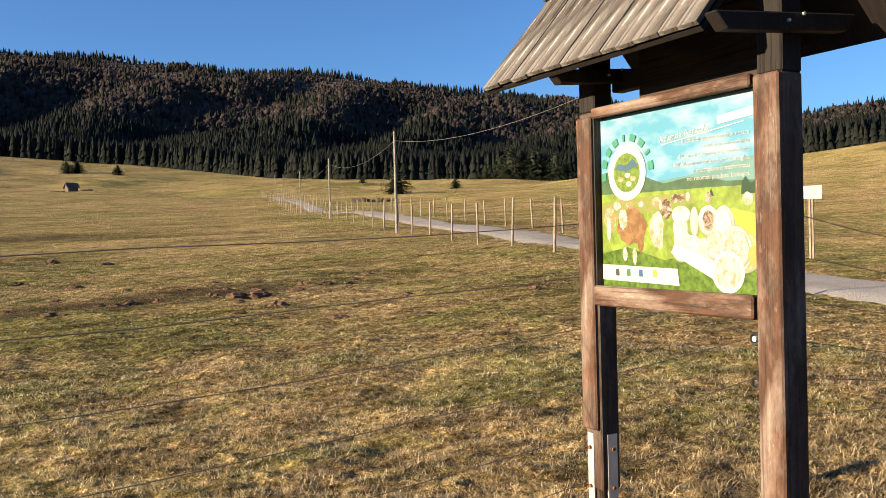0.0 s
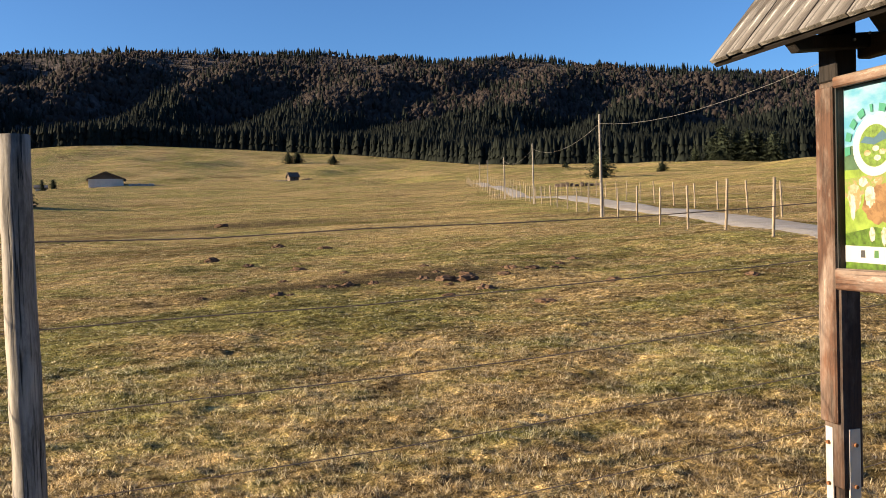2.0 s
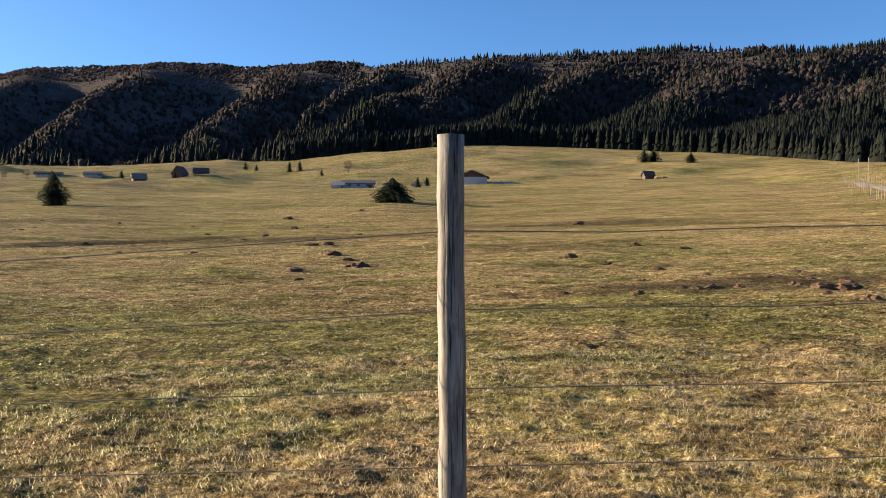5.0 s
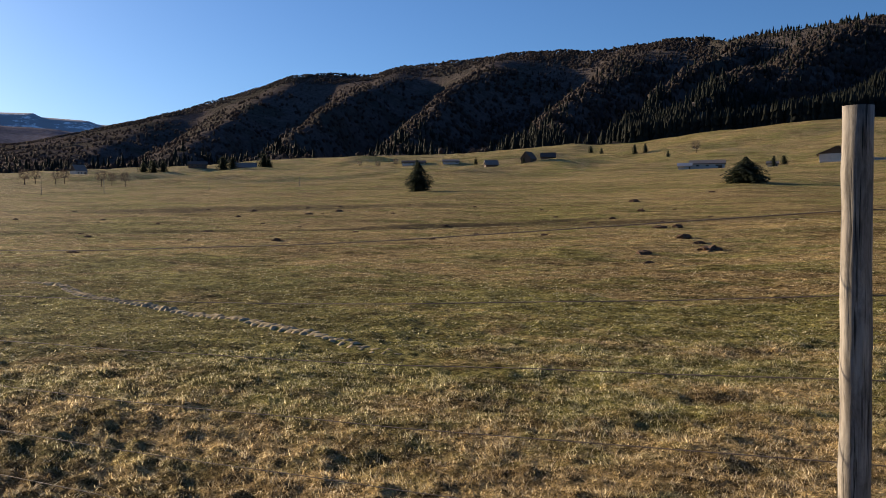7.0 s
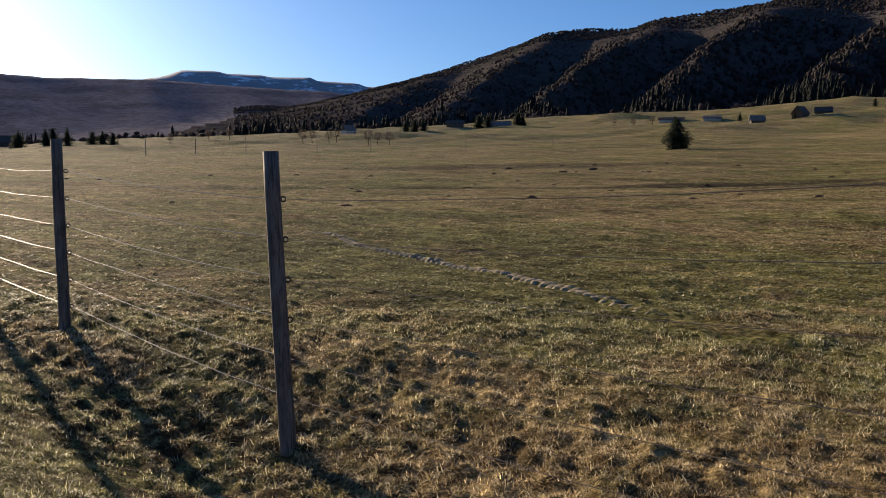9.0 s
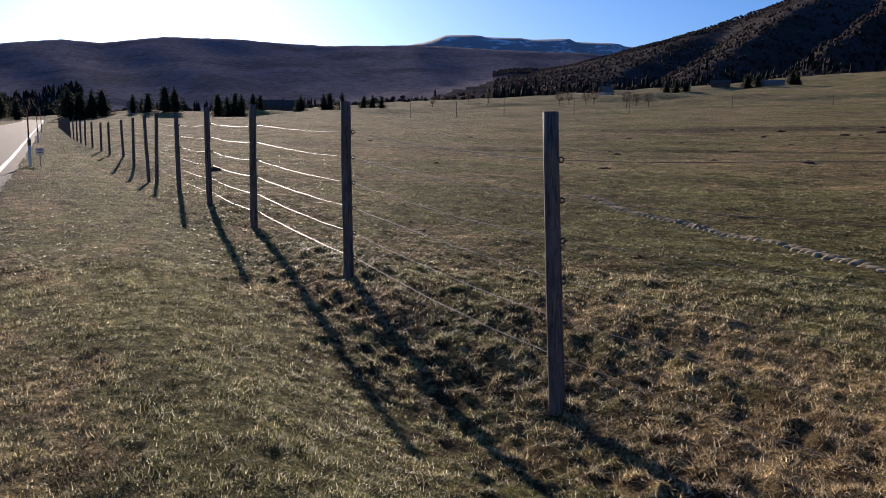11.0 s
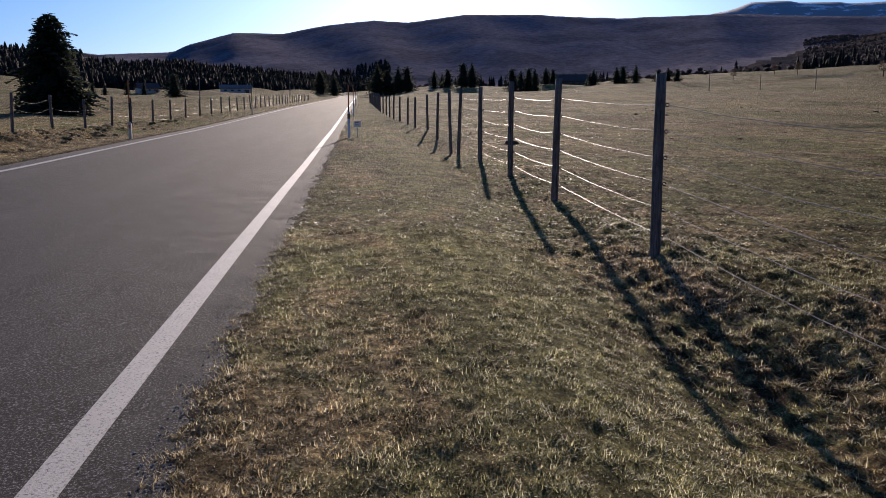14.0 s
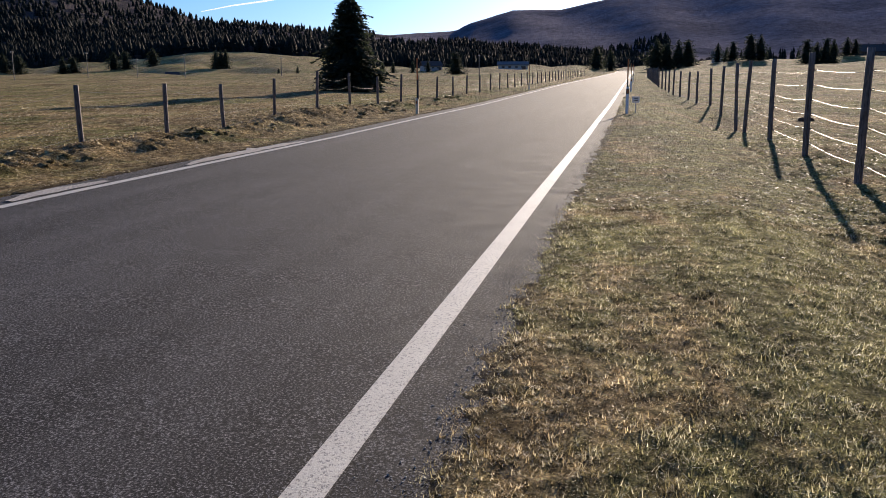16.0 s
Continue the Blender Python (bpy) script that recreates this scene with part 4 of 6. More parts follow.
    stand([(77.76, 400, 1.6, 2.73), (77.3, 400, 1.6, 2.6), (74.69, 340, 1.5, 2.76), (74.9, 345, 1.5, 2.5), (73.2, 330, 1.5, 2.8), (72.8, 330, 1.5, 2.85), (72.0, 320, 1.4, 2.61), (70.6, 350, 1.6, 2.75), (70.0, 350, 1.6, 2.8), (69.4, 350, 1.6, 2.7)], "dark spruce in a row across the far meadow", 1.0, domed)
    stand([(88.87, 330, 1.0, 3.1), (88.2, 330, 1.0, 2.7), (87.5, 330, 1.0, 2.85), (86.9, 332, 1.0, 2.75), (91.7, 360, 0.9, 2.3), (92.6, 380, 0.9, 2.4)], "dark spruce beside the distant road", 1.1, domed)
    stand([(116.6, 380, 0.89, 2.15), (117.2, 382, 0.89, 2.1), (116.9, 378, 0.89, 2.12), (101.8, 210, 0.6, 2.15)], "dark spruce in a small clump across the road", 1.0, domed)
    stand([(123.3, 420, 0.75, 1.9), (122.6, 420, 0.75, 1.85), (121.0, 430, 0.9, 2.1), (125.6, 430, 0.7, 1.7), (126.2, 430, 0.7, 1.8), (128.6, 430, 0.6, 1.8), (129.4, 430, 0.6, 1.8), (130.4, 430, 0.6, 1.7)], "dark spruce along the far edge of the meadow", 1.3, domed)
    stand([(106.6, 260, 0.5, 1.3), (105.9, 265, 0.5, 1.2), (104.6, 270, 0.5, 1.3), (103.6, 265, 0.5, 1.3), (112.1, 330, 0.9, 1.4), (113.3, 330, 0.9, 1.3)], "young dark spruce across the road")
    for t in (*mid, *domed, round_one, bush):
        for o in (*t.children_recursive, t):
            bpy.data.objects.remove(o)


plant_single_trees()


# ---- fences ----
def post_shape(height, radius, rng, sunk=0.3, lean=(0.0, 0.0), sides=12):
    """A round, slightly crooked pole with a flat sawn top."""
    n = 22 if sides > 20 else 9
    pts, rads = [], []
    for i in range(n):
        f = i / (n - 1)
        z = -sunk + (height + sunk) * f
        pts.append((lean[0] * z + 0.006 * math.sin(3 * f + rng.uniform(0, 1)), lean[1] * z + 0.006 * math.cos(4 * f + rng.uniform(0, 1)), z))
        rads.append(radius * (1.06 - 0.10 * f) * rng.uniform(0.97, 1.03))
    bm = tube(pts, rads, sides)
    if sides > 20:
        # drying cracks run down the pole, wandering and closing again
        cuts = [(rng.uniform(0, 6.28), rng.uniform(0.0, 0.7), rng.uniform(0.3, 0.9), rng.uniform(0.07, 0.16), rng.uniform(-0.3, 0.3)) for _ in range(9)]
        for v in bm.verts:
            f = min(max((v.co.z + sunk) / (height + sunk), 0), 0.9999) * (n - 1)
            i = int(f)
            mid = Vector(pts[i]).lerp(Vector(pts[i + 1]), f - i)
            out = Vector((v.co.x - mid.x, v.co.y - mid.y, 0))
            a, g = math.atan2(out.y, out.x), f / (n - 1)
            deep = 0.0
            for a0, z0, run, wide, drift in cuts:
                off = (a - a0 - drift * g + math.pi) % (2 * math.pi) - math.pi
                deep += max(0, 1 - abs(off) / wide) * max(0, 1 - abs((g - z0 - run / 2) / (run / 2)) ** 4)
            v.co += out * (-0.07 * min(deep, 1.3) + 0.015 * math.sin(5 * a + 9 * g))
    for e in [e for e in bm.edges if len(e.link_faces) == 2 and e.calc_face_angle(0) > 1.0]:
        e.smooth = True
    for f in bm.faces:
        f.smooth = len(f.verts) == 4
    return bm


def insulator():
    """A black ring holder for the rope."""
    bm = bmesh.new()
    bmesh.ops.create_circle(bm, segments=10, radius=0.018)
    ring = [v.co.copy() for v in bm.verts]
    bm.free()
    ring.append(ring[0])
    bm = tube([(p.x, 0, p.y) for p in ring], 0.006, 5, caps=False)
    tube([(-0.05, 0, 0), (-0.018, 0, 0)], 0.006, 5, bm)
    return bm


def sag(a, b, dip, n=8, jitter=0.0, rng=None):
    a, b = Vector(a), Vector(b)
    out = []
    for i in range(n + 1):
        f = i / n
        p = a.lerp(b, f)
        p.z -= dip * 4 * f * (1 - f)
        if rng is not None and 0 < i < n:
            p.z += rng.uniform(-jitter, jitter)
        out.append(p)
    return out


def meadow_fence():
    rng = random.Random(8)
    fence = thing("pasture_fence", (0, 0, 0), "round wooden posts with six strands of pale electric rope", "fence")
    # x, y, top height, lean along the view of the road
    spots = [
        (16.2, 4.6, 1.55, 0, 0), (11.9, 4.1, 1.5, 0, 0.01), (7.7, 3.65, 1.45, 0.01, 0),
        (3.72, 3.25, 1.80, 0.045, 0.0), (-0.697, 2.89, 1.82, 0.003, 0.0), (-5.47, 2.77, 1.61, -0.058, -0.01), (-9.47, 2.60, 1.81, -0.015, 0.0), (-14.25, 2.60, 1.93, -0.02, 0.02), (-18.1, 2.55, 2.00, 0.01, 0.0),
        (-22.9, 2.6, 2.02, -0.01, 0.0), (-28.3, 2.65, 2.12, 0.03, 0.03), (-30.6, 2.65, 2.10, -0.02, -0.03), (-36.0, 2.65, 2.12, 0, 0.02), (-41.0, 2.65, 0, 0, -0.02), (-45.6, 2.36, 0, 0.01, 0),
        (-50.2, 2.23, 0, 0, 0.01), (-54.8, 1.99, 0, 0, 0), (-59.4, 1.78, 0, 0, 0.02), (-64.0, 1.67, 0, -0.02, 0), (-68.6, 1.57, 0, 0, 0), (-73.2, 1.45, 0, 0.02, 0),
    ]
    x, d = -73.2, 4.7
    while x > -150:
        x -= d + rng.uniform(-0.5, 0.5)
        bend = float(road_bend(x))
        spots.append((x, 1.32 + bend, 0, rng.uniform(-0.03, 0.03), rng.uniform(-0.03, 0.03)))
    holds = []
    ins_me = None
    for k, (px, py, top, lx, ly) in enumerate(spots):
        g = ground_at(px, py)
        top = top or g + rng.uniform(1.5, 1.68)
        rad = 0.048 if k < 5 else 0.055
        # posts towards the sun get the shaded copy of the wood
        ob = part("post", post_shape(top - g, rad, rng, 0.35, (lx, ly), 56 if k in (3, 4) else 14 if k < 9 else 8), POST_WOOD if k < 5 else POST_WOOD_SHADED, fence)
        ob.location = (px, py, g)
        heights = [top - 0.32 - 0.275 * i for i in range(6)] if k != 4 else [1.49, 1.21, 0.93, 0.65, 0.37, 0.12]
        if k == 3:
            heights = [1.63, 1.39, 1.15, 0.91, 0.68, 0.45]
        holds.append([(px + lx * (h - g) + 0.0, py + ly * (h - g) + 0.075, max(h, g + 0.05)) for h in heights])
        if 3 <= k < 10:
            for h in holds[-1]:
                if ins_me is None:
                    ob = part("insulator", insulator(), BLACK, fence, "black ring insulator")
                    ins_me = ob.data
                else:
                    ob = new("insulator", ins_me)
                    ob.parent = fence
                ob.matrix_local = pose(*h, 0, 0, 90)
    for k in range(len(holds) - 1):
        for i in range(6):
            if k > 24 and i % 2:
                continue
            # one rope throughout: pale colour for the backlit run, dark for the rest
            bm = tube(sag(holds[k][i], holds[k + 1][i], 0.025 + 0.02 * rng.random(), 8, 0.006, rng), 0.0031 if k > 4 else 0.0023, 5)
            part("rope", bm, ROPE if k > 4 else WIRE, fence, "pale electric rope" if k > 4 else "thin electric rope in an unlit tone")
    return fence


meadow_fence()


def stake_fence(name, spots, top, radius, strands, label, material, wire_mat, wire_radius, seed=3, broken=False):
    """Thin stakes with strands of wire, along a line of (x, y)."""
    rng = random.Random(seed)
    fence = thing(name, (0, 0, 0), label, "fence")
    ends = []
    for px, py in spots:
        g = ground_at(px, py)
        h = top * rng.uniform(0.94, 1.05)
        ln = (rng.uniform(-0.04, 0.04), rng.uniform(-0.04, 0.04))
        ob = part("post", post_shape(h, radius, rng, 0.3, ln, 8), material, fence)
        ob.location = (px, py, g)
        ends.append([(px + ln[0] * h * f, py + ln[1] * h * f, g + h * f) for f in strands])
    for a, b in zip(ends, ends[1:]):
        for i in range(len(strands)):
            if broken and rng.random() < 0.45:
                continue
            dip = rng.uniform(0.02, 0.22) if broken else 0.03
            part("rope", tube(sag(a[i], b[i], dip, 8), wire_radius, 4), wire_mat, fence)
    return fence


LEFT_SPOTS = [(-7.2, -11.4), (-11.3, -11.2), (-15.4, -11.1), (-18.37, -11.0), (-21.04, -10.95), (-24.4, -11.0), (-27.5, -10.85), (-31.0, -10.9), (-34.2, -10.8), (-37.0, -10.6), (-40.0, -10.6), (-44.0, -10.6), (-47.5, -10.5), (-51.5, -10.5), (-56, -10.5)]
_x = -56.0
while _x > -170:
    _x -= 4.2
    LEFT_SPOTS.append((_x, -10.5 + float(road_bend(_x))))
stake_fence("roadside_fence", LEFT_SPOTS, 1.13, 0.05, (0.9, 0.62, 0.34, 0.12), "dark leaning posts with slack pale electric rope", POST_WOOD_SHADED, ROPE, 0.0020, 4, True)


def from_eye(az, r):
    x, y = polar(az, r)
    return float(x), float(y)


def evened(pts, first, step, seed):
    """The first stakes where they stand, the farther ones at even steps along the same line."""
    rng = random.Random(seed)
    out, left = list(pts[:first]), step
    for (x0, y0), (x1, y1) in zip(pts[first - 1:], pts[first:]):
        d = math.hypot(x1 - x0, y1 - y0)
        at = left
        while at < d:
            f = (at + rng.uniform(-0.25, 0.25)) / d
            out.append((x0 + (x1 - x0) * f, y0 + (y1 - y0) * f))
            at += step
        left = at - d
    return out


# the farm track's two fences, the track between them, and its poles
NEAR_SIDE = [from_gate(a, r) for a, r in ((-40.0, 21.5), (-35.9, 24.5), (-33.1, 27.7), (-30.8, 31.7), (-29.05, 34.6), (-27.6, 38.3), (-26.4, 42.5), (-25.5, 46.0), (-24.5, 50.0), (-23.8, 54.0), (-23.17, 58.0), (-22.58, 62.0),
                                         (-22.06, 67.0), (-21.1, 74.0), (-20.5, 82.0), (-19.8, 92.0), (-19.05, 105.0), (-18.5, 120.0), (-17.97, 140.0), (-17.2, 170.0), (-16.5, 210.0))]
FAR_SIDE = [from_gate(a, r) for a, r in ((-39.0, 35.5), (-36.5, 38.8), (-34.5, 42.7), (-32.7, 48.0), (-31.3, 52.0), (-30.0, 56.0), (-28.8, 61.0), (-27.9, 66.0), (-27.0, 71.0), (-26.0, 78.0), (-24.5, 90.0), (-23.0, 105.0), (-21.5, 124.0),
                                        (-20.0, 150.0), (-18.8, 180.0), (-17.7, 220.0))]
stake_fence("track_fence", evened(NEAR_SIDE, 8, 4.2, 71), 1.55, 0.042, (0.85, 0.6, 0.35, 0.12), "pale wooden stakes with thin wire along the gravel track", STAKE_WOOD, WIRE, 0.004, 5)
stake_fence("track_fence", evened(FAR_SIDE, 9, 4.6, 72), 1.5, 0.045, (0.85, 0.6, 0.35), "pale wooden stakes with thin wire along the gravel track", STAKE_WOOD, WIRE, 0.004, 6)


def gravel_track():
    pts = GRAVEL_LINE
    verts, faces = [], []
    n = 7
    dense = []
    for (x0, y0), (x1, y1) in zip(pts, pts[1:]):
        for k in range(10):
            dense.append((x0 + (x1 - x0) * k / 10, y0 + (y1 - y0) * k / 10))
    for i, (x, y) in enumerate(dense):
        a, b = dense[max(i - 1, 0)], dense[min(i + 1, len(dense) - 1)]
        d = Vector((b[0] - a[0], b[1] - a[1], 0)).normalized()
        s = Vector((-d.y, d.x, 0))
        for k in range(n):
            f = 2 * k / (n - 1) - 1
            px, py = x + s.x * 1.5 * f, y + s.y * 1.5 * f
            verts.append((px, py, ground_at(px, py) + (0.06 if abs(f) < 0.9 else -0.05)))
    for i in range(len(dense) - 1):
        for k in range(n - 1):
            faces.append((i * n + k, (i + 1) * n + k, (i + 1) * n + k + 1, i * n + k + 1))
    return tagged(new("gravel_track", mesh_of("gravel_track", verts, faces, GRAVEL, True)), "pale grey gravel farm track between two fences", "track", kind="structure")


gravel_track()


def utility_pole(at, height, lean=0.0):
    ob = thing("utility_pole", at, "thin weathered wooden utility pole beside the farm track", "utility pole", "track poles")
    part("pole", tube([(0, 0, -0.4), (lean * height * 0.5, 0, height * 0.5), (lean * height, 0, height)], [0.085, 0.075, 0.06], 10), POST_WOOD, ob)
    part("insulator_pin", tube([(lean * height + 0.02, 0, height * 0.90), (lean * height + 0.10, 0, height * 0.92)], 0.02, 6), BLACK, ob)
    return Vector(at) + Vector((lean * height, 0, height * 0.91))


def utility_line():
    tops = []
    for az, r, h in ((-80.0, 12.0, 7.6), (-25.37, 45.0, 5.35), (-20.95, 75.0, 5.3), (-19.03, 109.0, 5.3), (-17.93, 160.0, 5.3), (-17.4, 195.0, 5.3)):
        x, y = from_gate(az, r)
        tops.append(utility_pole((x, y, ground_at(x, y)), h))
    wire = thing("overhead_wire", tops[1], "thin slack overhead wire between the utility poles", "cable")
    for a, b in zip(tops, tops[1:]):
        o = part("strand", tube([p - tops[1] for p in sag(a, b, 0.8 if a is not tops[0] else 1.5, 14)], 0.0075, 5), CABLE, wire)


utility_line()


# ---- the roofed notice board ----
PANEL_X, PANEL_Y0, PANEL_Y1, PANEL_Z0, PANEL_Z1 = 2.19, 1.935, 2.755, 1.285, 1.97


def panel_art(board, pane):
    """Printed picture: flat shapes on the sheet, y across and z up."""
    W, H = PANEL_Y1 - PANEL_Y0, PANEL_Z1 - PANEL_Z0

    def shape(name, pts, material, depth, label=""):
        # pts: u from the picture's left edge, v from its top, in sheet widths and heights
        n = len(pts)
        me = mesh_of(name, [(PANEL_X - 0.004 - 0.4 * depth, PANEL_Y1 - u * W, PANEL_Z1 - v * H) for u, v in pts], [tuple(range(n))], material)
        ob = new(name, me)
        ob.parent = pane
        if label:
            ob["label"] = label
        return ob

    def blob(u, v, ru, rv, n=24, wob=0.0, seed=0):
        rng = random.Random(seed)
        return [(u + ru * math.cos(2 * math.pi * k / n) * (1 + rng.uniform(-wob, wob)), v + rv * math.sin(2 * math.pi * k / n) * (1 + rng.uniform(-wob, wob))) for k in range(n)]

    def ink(name, c, vary=0.12, scale=25):
        return simple(name, tuple(q * 0.40 for q in c), 0.35, vary=vary, scale=scale, spec=0.5)

    def mottle(name, a, b, scale):
        # two inks run into each other in soft blotches
        n = Nodes(name, 0.35, 0.0, 0.5)
        fac = n.grey(n.noise(n.coords(), scale, 5, 0.7, 0.6), 0.46, 0.60)
        n.colour(n.mix(fac, tuple(q * 0.40 for q in a), tuple(q * 0.40 for q in b)))
        return n.mat

    green1, green2, dark = ink("print_meadow", (0.31, 0.46, 0.075), 0.40), ink("print_grass", (0.13, 0.25, 0.03), 0.6, 45), ink("print_hills", (0.10, 0.20, 0.10), 0.3)
    haze = ink("print_far_hill", (0.20, 0.42, 0.40))
    shape("printed_far_hill", [(0.0, 0.36), (0.08, 0.345), (0.2, 0.375), (0.4, 0.40), (0.6, 0.385), (0.8, 0.345), (1.0, 0.31), (1.0, 0.46), (0, 0.46)], haze, 0.0004)
    shape("printed_hill", [(0.0, 0.33), (0.07, 0.32), (0.2, 0.345), (0.33, 0.37), (0.45, 0.415), (0.60, 0.395), (0.72, 0.405), (0.82, 0.43), (1.0, 0.435), (1.0, 0.48), (0, 0.48)], dark, 0.0008)
    shape("printed_meadow", [(0, 0.45), (0.3, 0.455), (0.7, 0.455), (1, 0.46), (1, 1), (0, 1)], green1, 0.0012)
    shape("printed_grass", [(0, 0.80), (0.2, 0.76), (0.45, 0.83), (0.7, 0.78), (1, 0.74), (1, 1), (0, 1)], green2, 0.0016)
    shape("printed_tree", [(0.895, 0.50), (0.90, 0.44), (0.92, 0.415), (0.945, 0.45), (0.965, 0.44), (0.975, 0.50)], ink("print_tree", (0.03, 0.09, 0.04)), 0.002)
    shape("printed_tree", [(0.72, 0.50), (0.735, 0.46), (0.75, 0.50)], ink("print_tree", (0.03, 0.09, 0.04)), 0.002)
    tan, cream, brown = mottle("print_tan", (0.56, 0.36, 0.16), (0.80, 0.70, 0.52), 30), mottle("print_cream", (0.84, 0.80, 0.70), (0.60, 0.44, 0.26), 34), mottle("print_brown", (0.16, 0.09, 0.05), (0.70, 0.60, 0.48), 40)
    hide = mottle("print_hide", (0.30, 0.165, 0.07), (0.46, 0.27, 0.12), 24)
    # plain shapes where the picture shows the grazing herd
    for i, (u, v, ru, rv, m) in enumerate(((0.23, 0.64, 0.115, 0.125, hide), (0.17, 0.60, 0.035, 0.07, cream), (0.29, 0.72, 0.025, 0.09, hide), (0.40, 0.66, 0.050, 0.115, cream), (0.42, 0.73, 0.022, 0.05, cream), (0.075, 0.60, 0.045, 0.10, tan), (0.065, 0.65, 0.018, 0.09, cream), (0.465, 0.555, 0.040, 0.065, brown),
                                           (0.40, 0.515, 0.035, 0.035, tan), (0.43, 0.53, 0.012, 0.035, cream), (0.52, 0.50, 0.026, 0.03, brown), (0.56, 0.50, 0.025, 0.028, brown), (0.60, 0.495, 0.014, 0.03, cream), (0.72, 0.505, 0.022, 0.032, brown), (0.93, 0.525, 0.030, 0.042, cream),
                                           (0.18, 0.80, 0.018, 0.05, cream), (0.25, 0.81, 0.018, 0.06, cream), (0.13, 0.52, 0.03, 0.03, cream), (0.22, 0.52, 0.03, 0.025, tan), (0.30, 0.52, 0.02, 0.02, cream))):
        shape("printed_patch", blob(u, v, ru * 0.9, rv * 0.8, 30, 0.13, i), m, 0.0022 + 0.0001 * i)
    white = ink("print_white", (0.85, 0.85, 0.82), 0.03)
    packs = mottle("print_packs", (0.84, 0.84, 0.80), (0.55, 0.58, 0.50), 36)
    herd = mottle("print_herd", (0.30, 0.42, 0.09), (0.50, 0.36, 0.20), 55)
    shape("printed_herd", [(0.0, 0.50), (0.2, 0.485), (0.45, 0.475), (0.62, 0.475), (0.64, 0.53), (0.45, 0.55), (0.2, 0.58), (0.0, 0.60)], herd, 0.0018)
    # the products: pale rounded packs, a tray and a yellow card
    shape("printed_card", [(0.84, 0.565), (1.0, 0.605), (0.975, 0.74), (0.82, 0.70)], ink("print_yellow", (0.72, 0.66, 0.10), 0.06), 0.0042)
    pack_edge = ink("print_pack_shade", (0.42, 0.46, 0.30), 0.1)
    cheese = ink("print_cheese", (0.80, 0.64, 0.26), 0.1)
    for i, (u, v, ru, rv, m) in enumerate(((0.555, 0.585, 0.055, 0.045, packs), (0.55, 0.66, 0.045, 0.06, packs), (0.56, 0.72, 0.05, 0.05, packs), (0.635, 0.625, 0.022, 0.075, packs), (0.715, 0.62, 0.055, 0.075, packs), (0.715, 0.62, 0.032, 0.048, brown), (0.80, 0.645, 0.055, 0.095, packs), (0.80, 0.645, 0.043, 0.075, ink("print_pale_blue", (0.62, 0.72, 0.78))),
                                           (0.55, 0.78, 0.05, 0.05, packs), (0.62, 0.77, 0.06, 0.075, packs), (0.69, 0.79, 0.055, 0.08, packs), (0.75, 0.745, 0.05, 0.07, cream), (0.90, 0.78, 0.085, 0.095, cheese), (0.86, 0.77, 0.085, 0.115, packs), (0.865, 0.77, 0.065, 0.09, cream), (0.96, 0.80, 0.035, 0.05, ink("print_rind", (0.70, 0.50, 0.14), 0.1)))):
        shape("printed_pack_edge", blob(u + 0.004, v + 0.006, ru * 1.08, rv * 1.08, 22, 0.03, 40 + i), pack_edge, 0.00435 + 0.0001 * i)
        shape("printed_pack", blob(u, v, ru, rv, 22, 0.03, 40 + i), m, 0.0044 + 0.0001 * i)
    shape("printed_tray", [(0.49, 0.79), (0.52, 0.74), (0.76, 0.84), (0.745, 0.925)], white, 0.0060)
    shape("printed_round", blob(0.82, 0.885, 0.088, 0.088 * W / H, 30), white, 0.0062)
    shape("printed_round_edge", blob(0.82, 0.885, 0.070, 0.070 * W / H, 30), cream, 0.0064)
    # the foot strip with small marks
    shape("printed_strip", [(0.0, 0.86), (0.53, 0.875), (0.54, 0.965), (0.0, 0.95)], white, 0.0060)
    for u, c in ((0.125, (0.10, 0.10, 0.10)), (0.205, (0.12, 0.3, 0.1)), (0.29, (0.08, 0.2, 0.4)), (0.385, (0.7, 0.6, 0.1))):
        shape("printed_mark", [(u - 0.012, 0.885), (u + 0.012, 0.885), (u + 0.014, 0.925), (u - 0.014, 0.925)], ink("print_mark", c), 0.0064)
    # the round emblem, its name as plain green bars along an arc
    shape("emblem", blob(0.205, 0.335, 0.133, 0.133 * W / H, 40), white, 0.0060)
    shape("emblem_meadow", blob(0.205, 0.335, 0.093, 0.093 * W / H, 40), ink("print_emblem_green", (0.22, 0.36, 0.06), 0.5, 60), 0.0062)
    shape("emblem_hill", [(0.118, 0.31), (0.15, 0.28), (0.2, 0.295), (0.25, 0.26), (0.29, 0.30), (0.20, 0.33)], ink("print_emblem_hill", (0.10, 0.22, 0.30)), 0.0064)
    for i, (u, v) in enumerate(((0.16, 0.37), (0.21, 0.35), (0.25, 0.37), (0.22, 0.40))):
        shape("emblem_patch", blob(u, v, 0.02, 0.015, 12, 0.1, i), (tan, cream)[i % 2], 0.0066)
    letters = ink("print_green_lettering", (0.08, 0.42, 0.27))
    for k in range(9):
        mid, half = 184 - 22.0 * k, 6.6 if k not in (4, 7) else 2.6
        ring = [(0.184, a) for a in (-1, -0.5, 0, 0.5, 1)] + [(0.150, a) for a in (1, 0.5, 0, -0.5, -1)]
        shape("emblem_bar", [(0.205 + q * math.cos(radians(mid + a * half)), 0.335 - q * W / H * math.sin(radians(mid + a * half))) for q, a in ring], letters, 0.0068)
    shape("title_rule", [(0.44, 0.205), (0.92, 0.145), (0.92, 0.15), (0.44, 0.21)], white, 0.002)
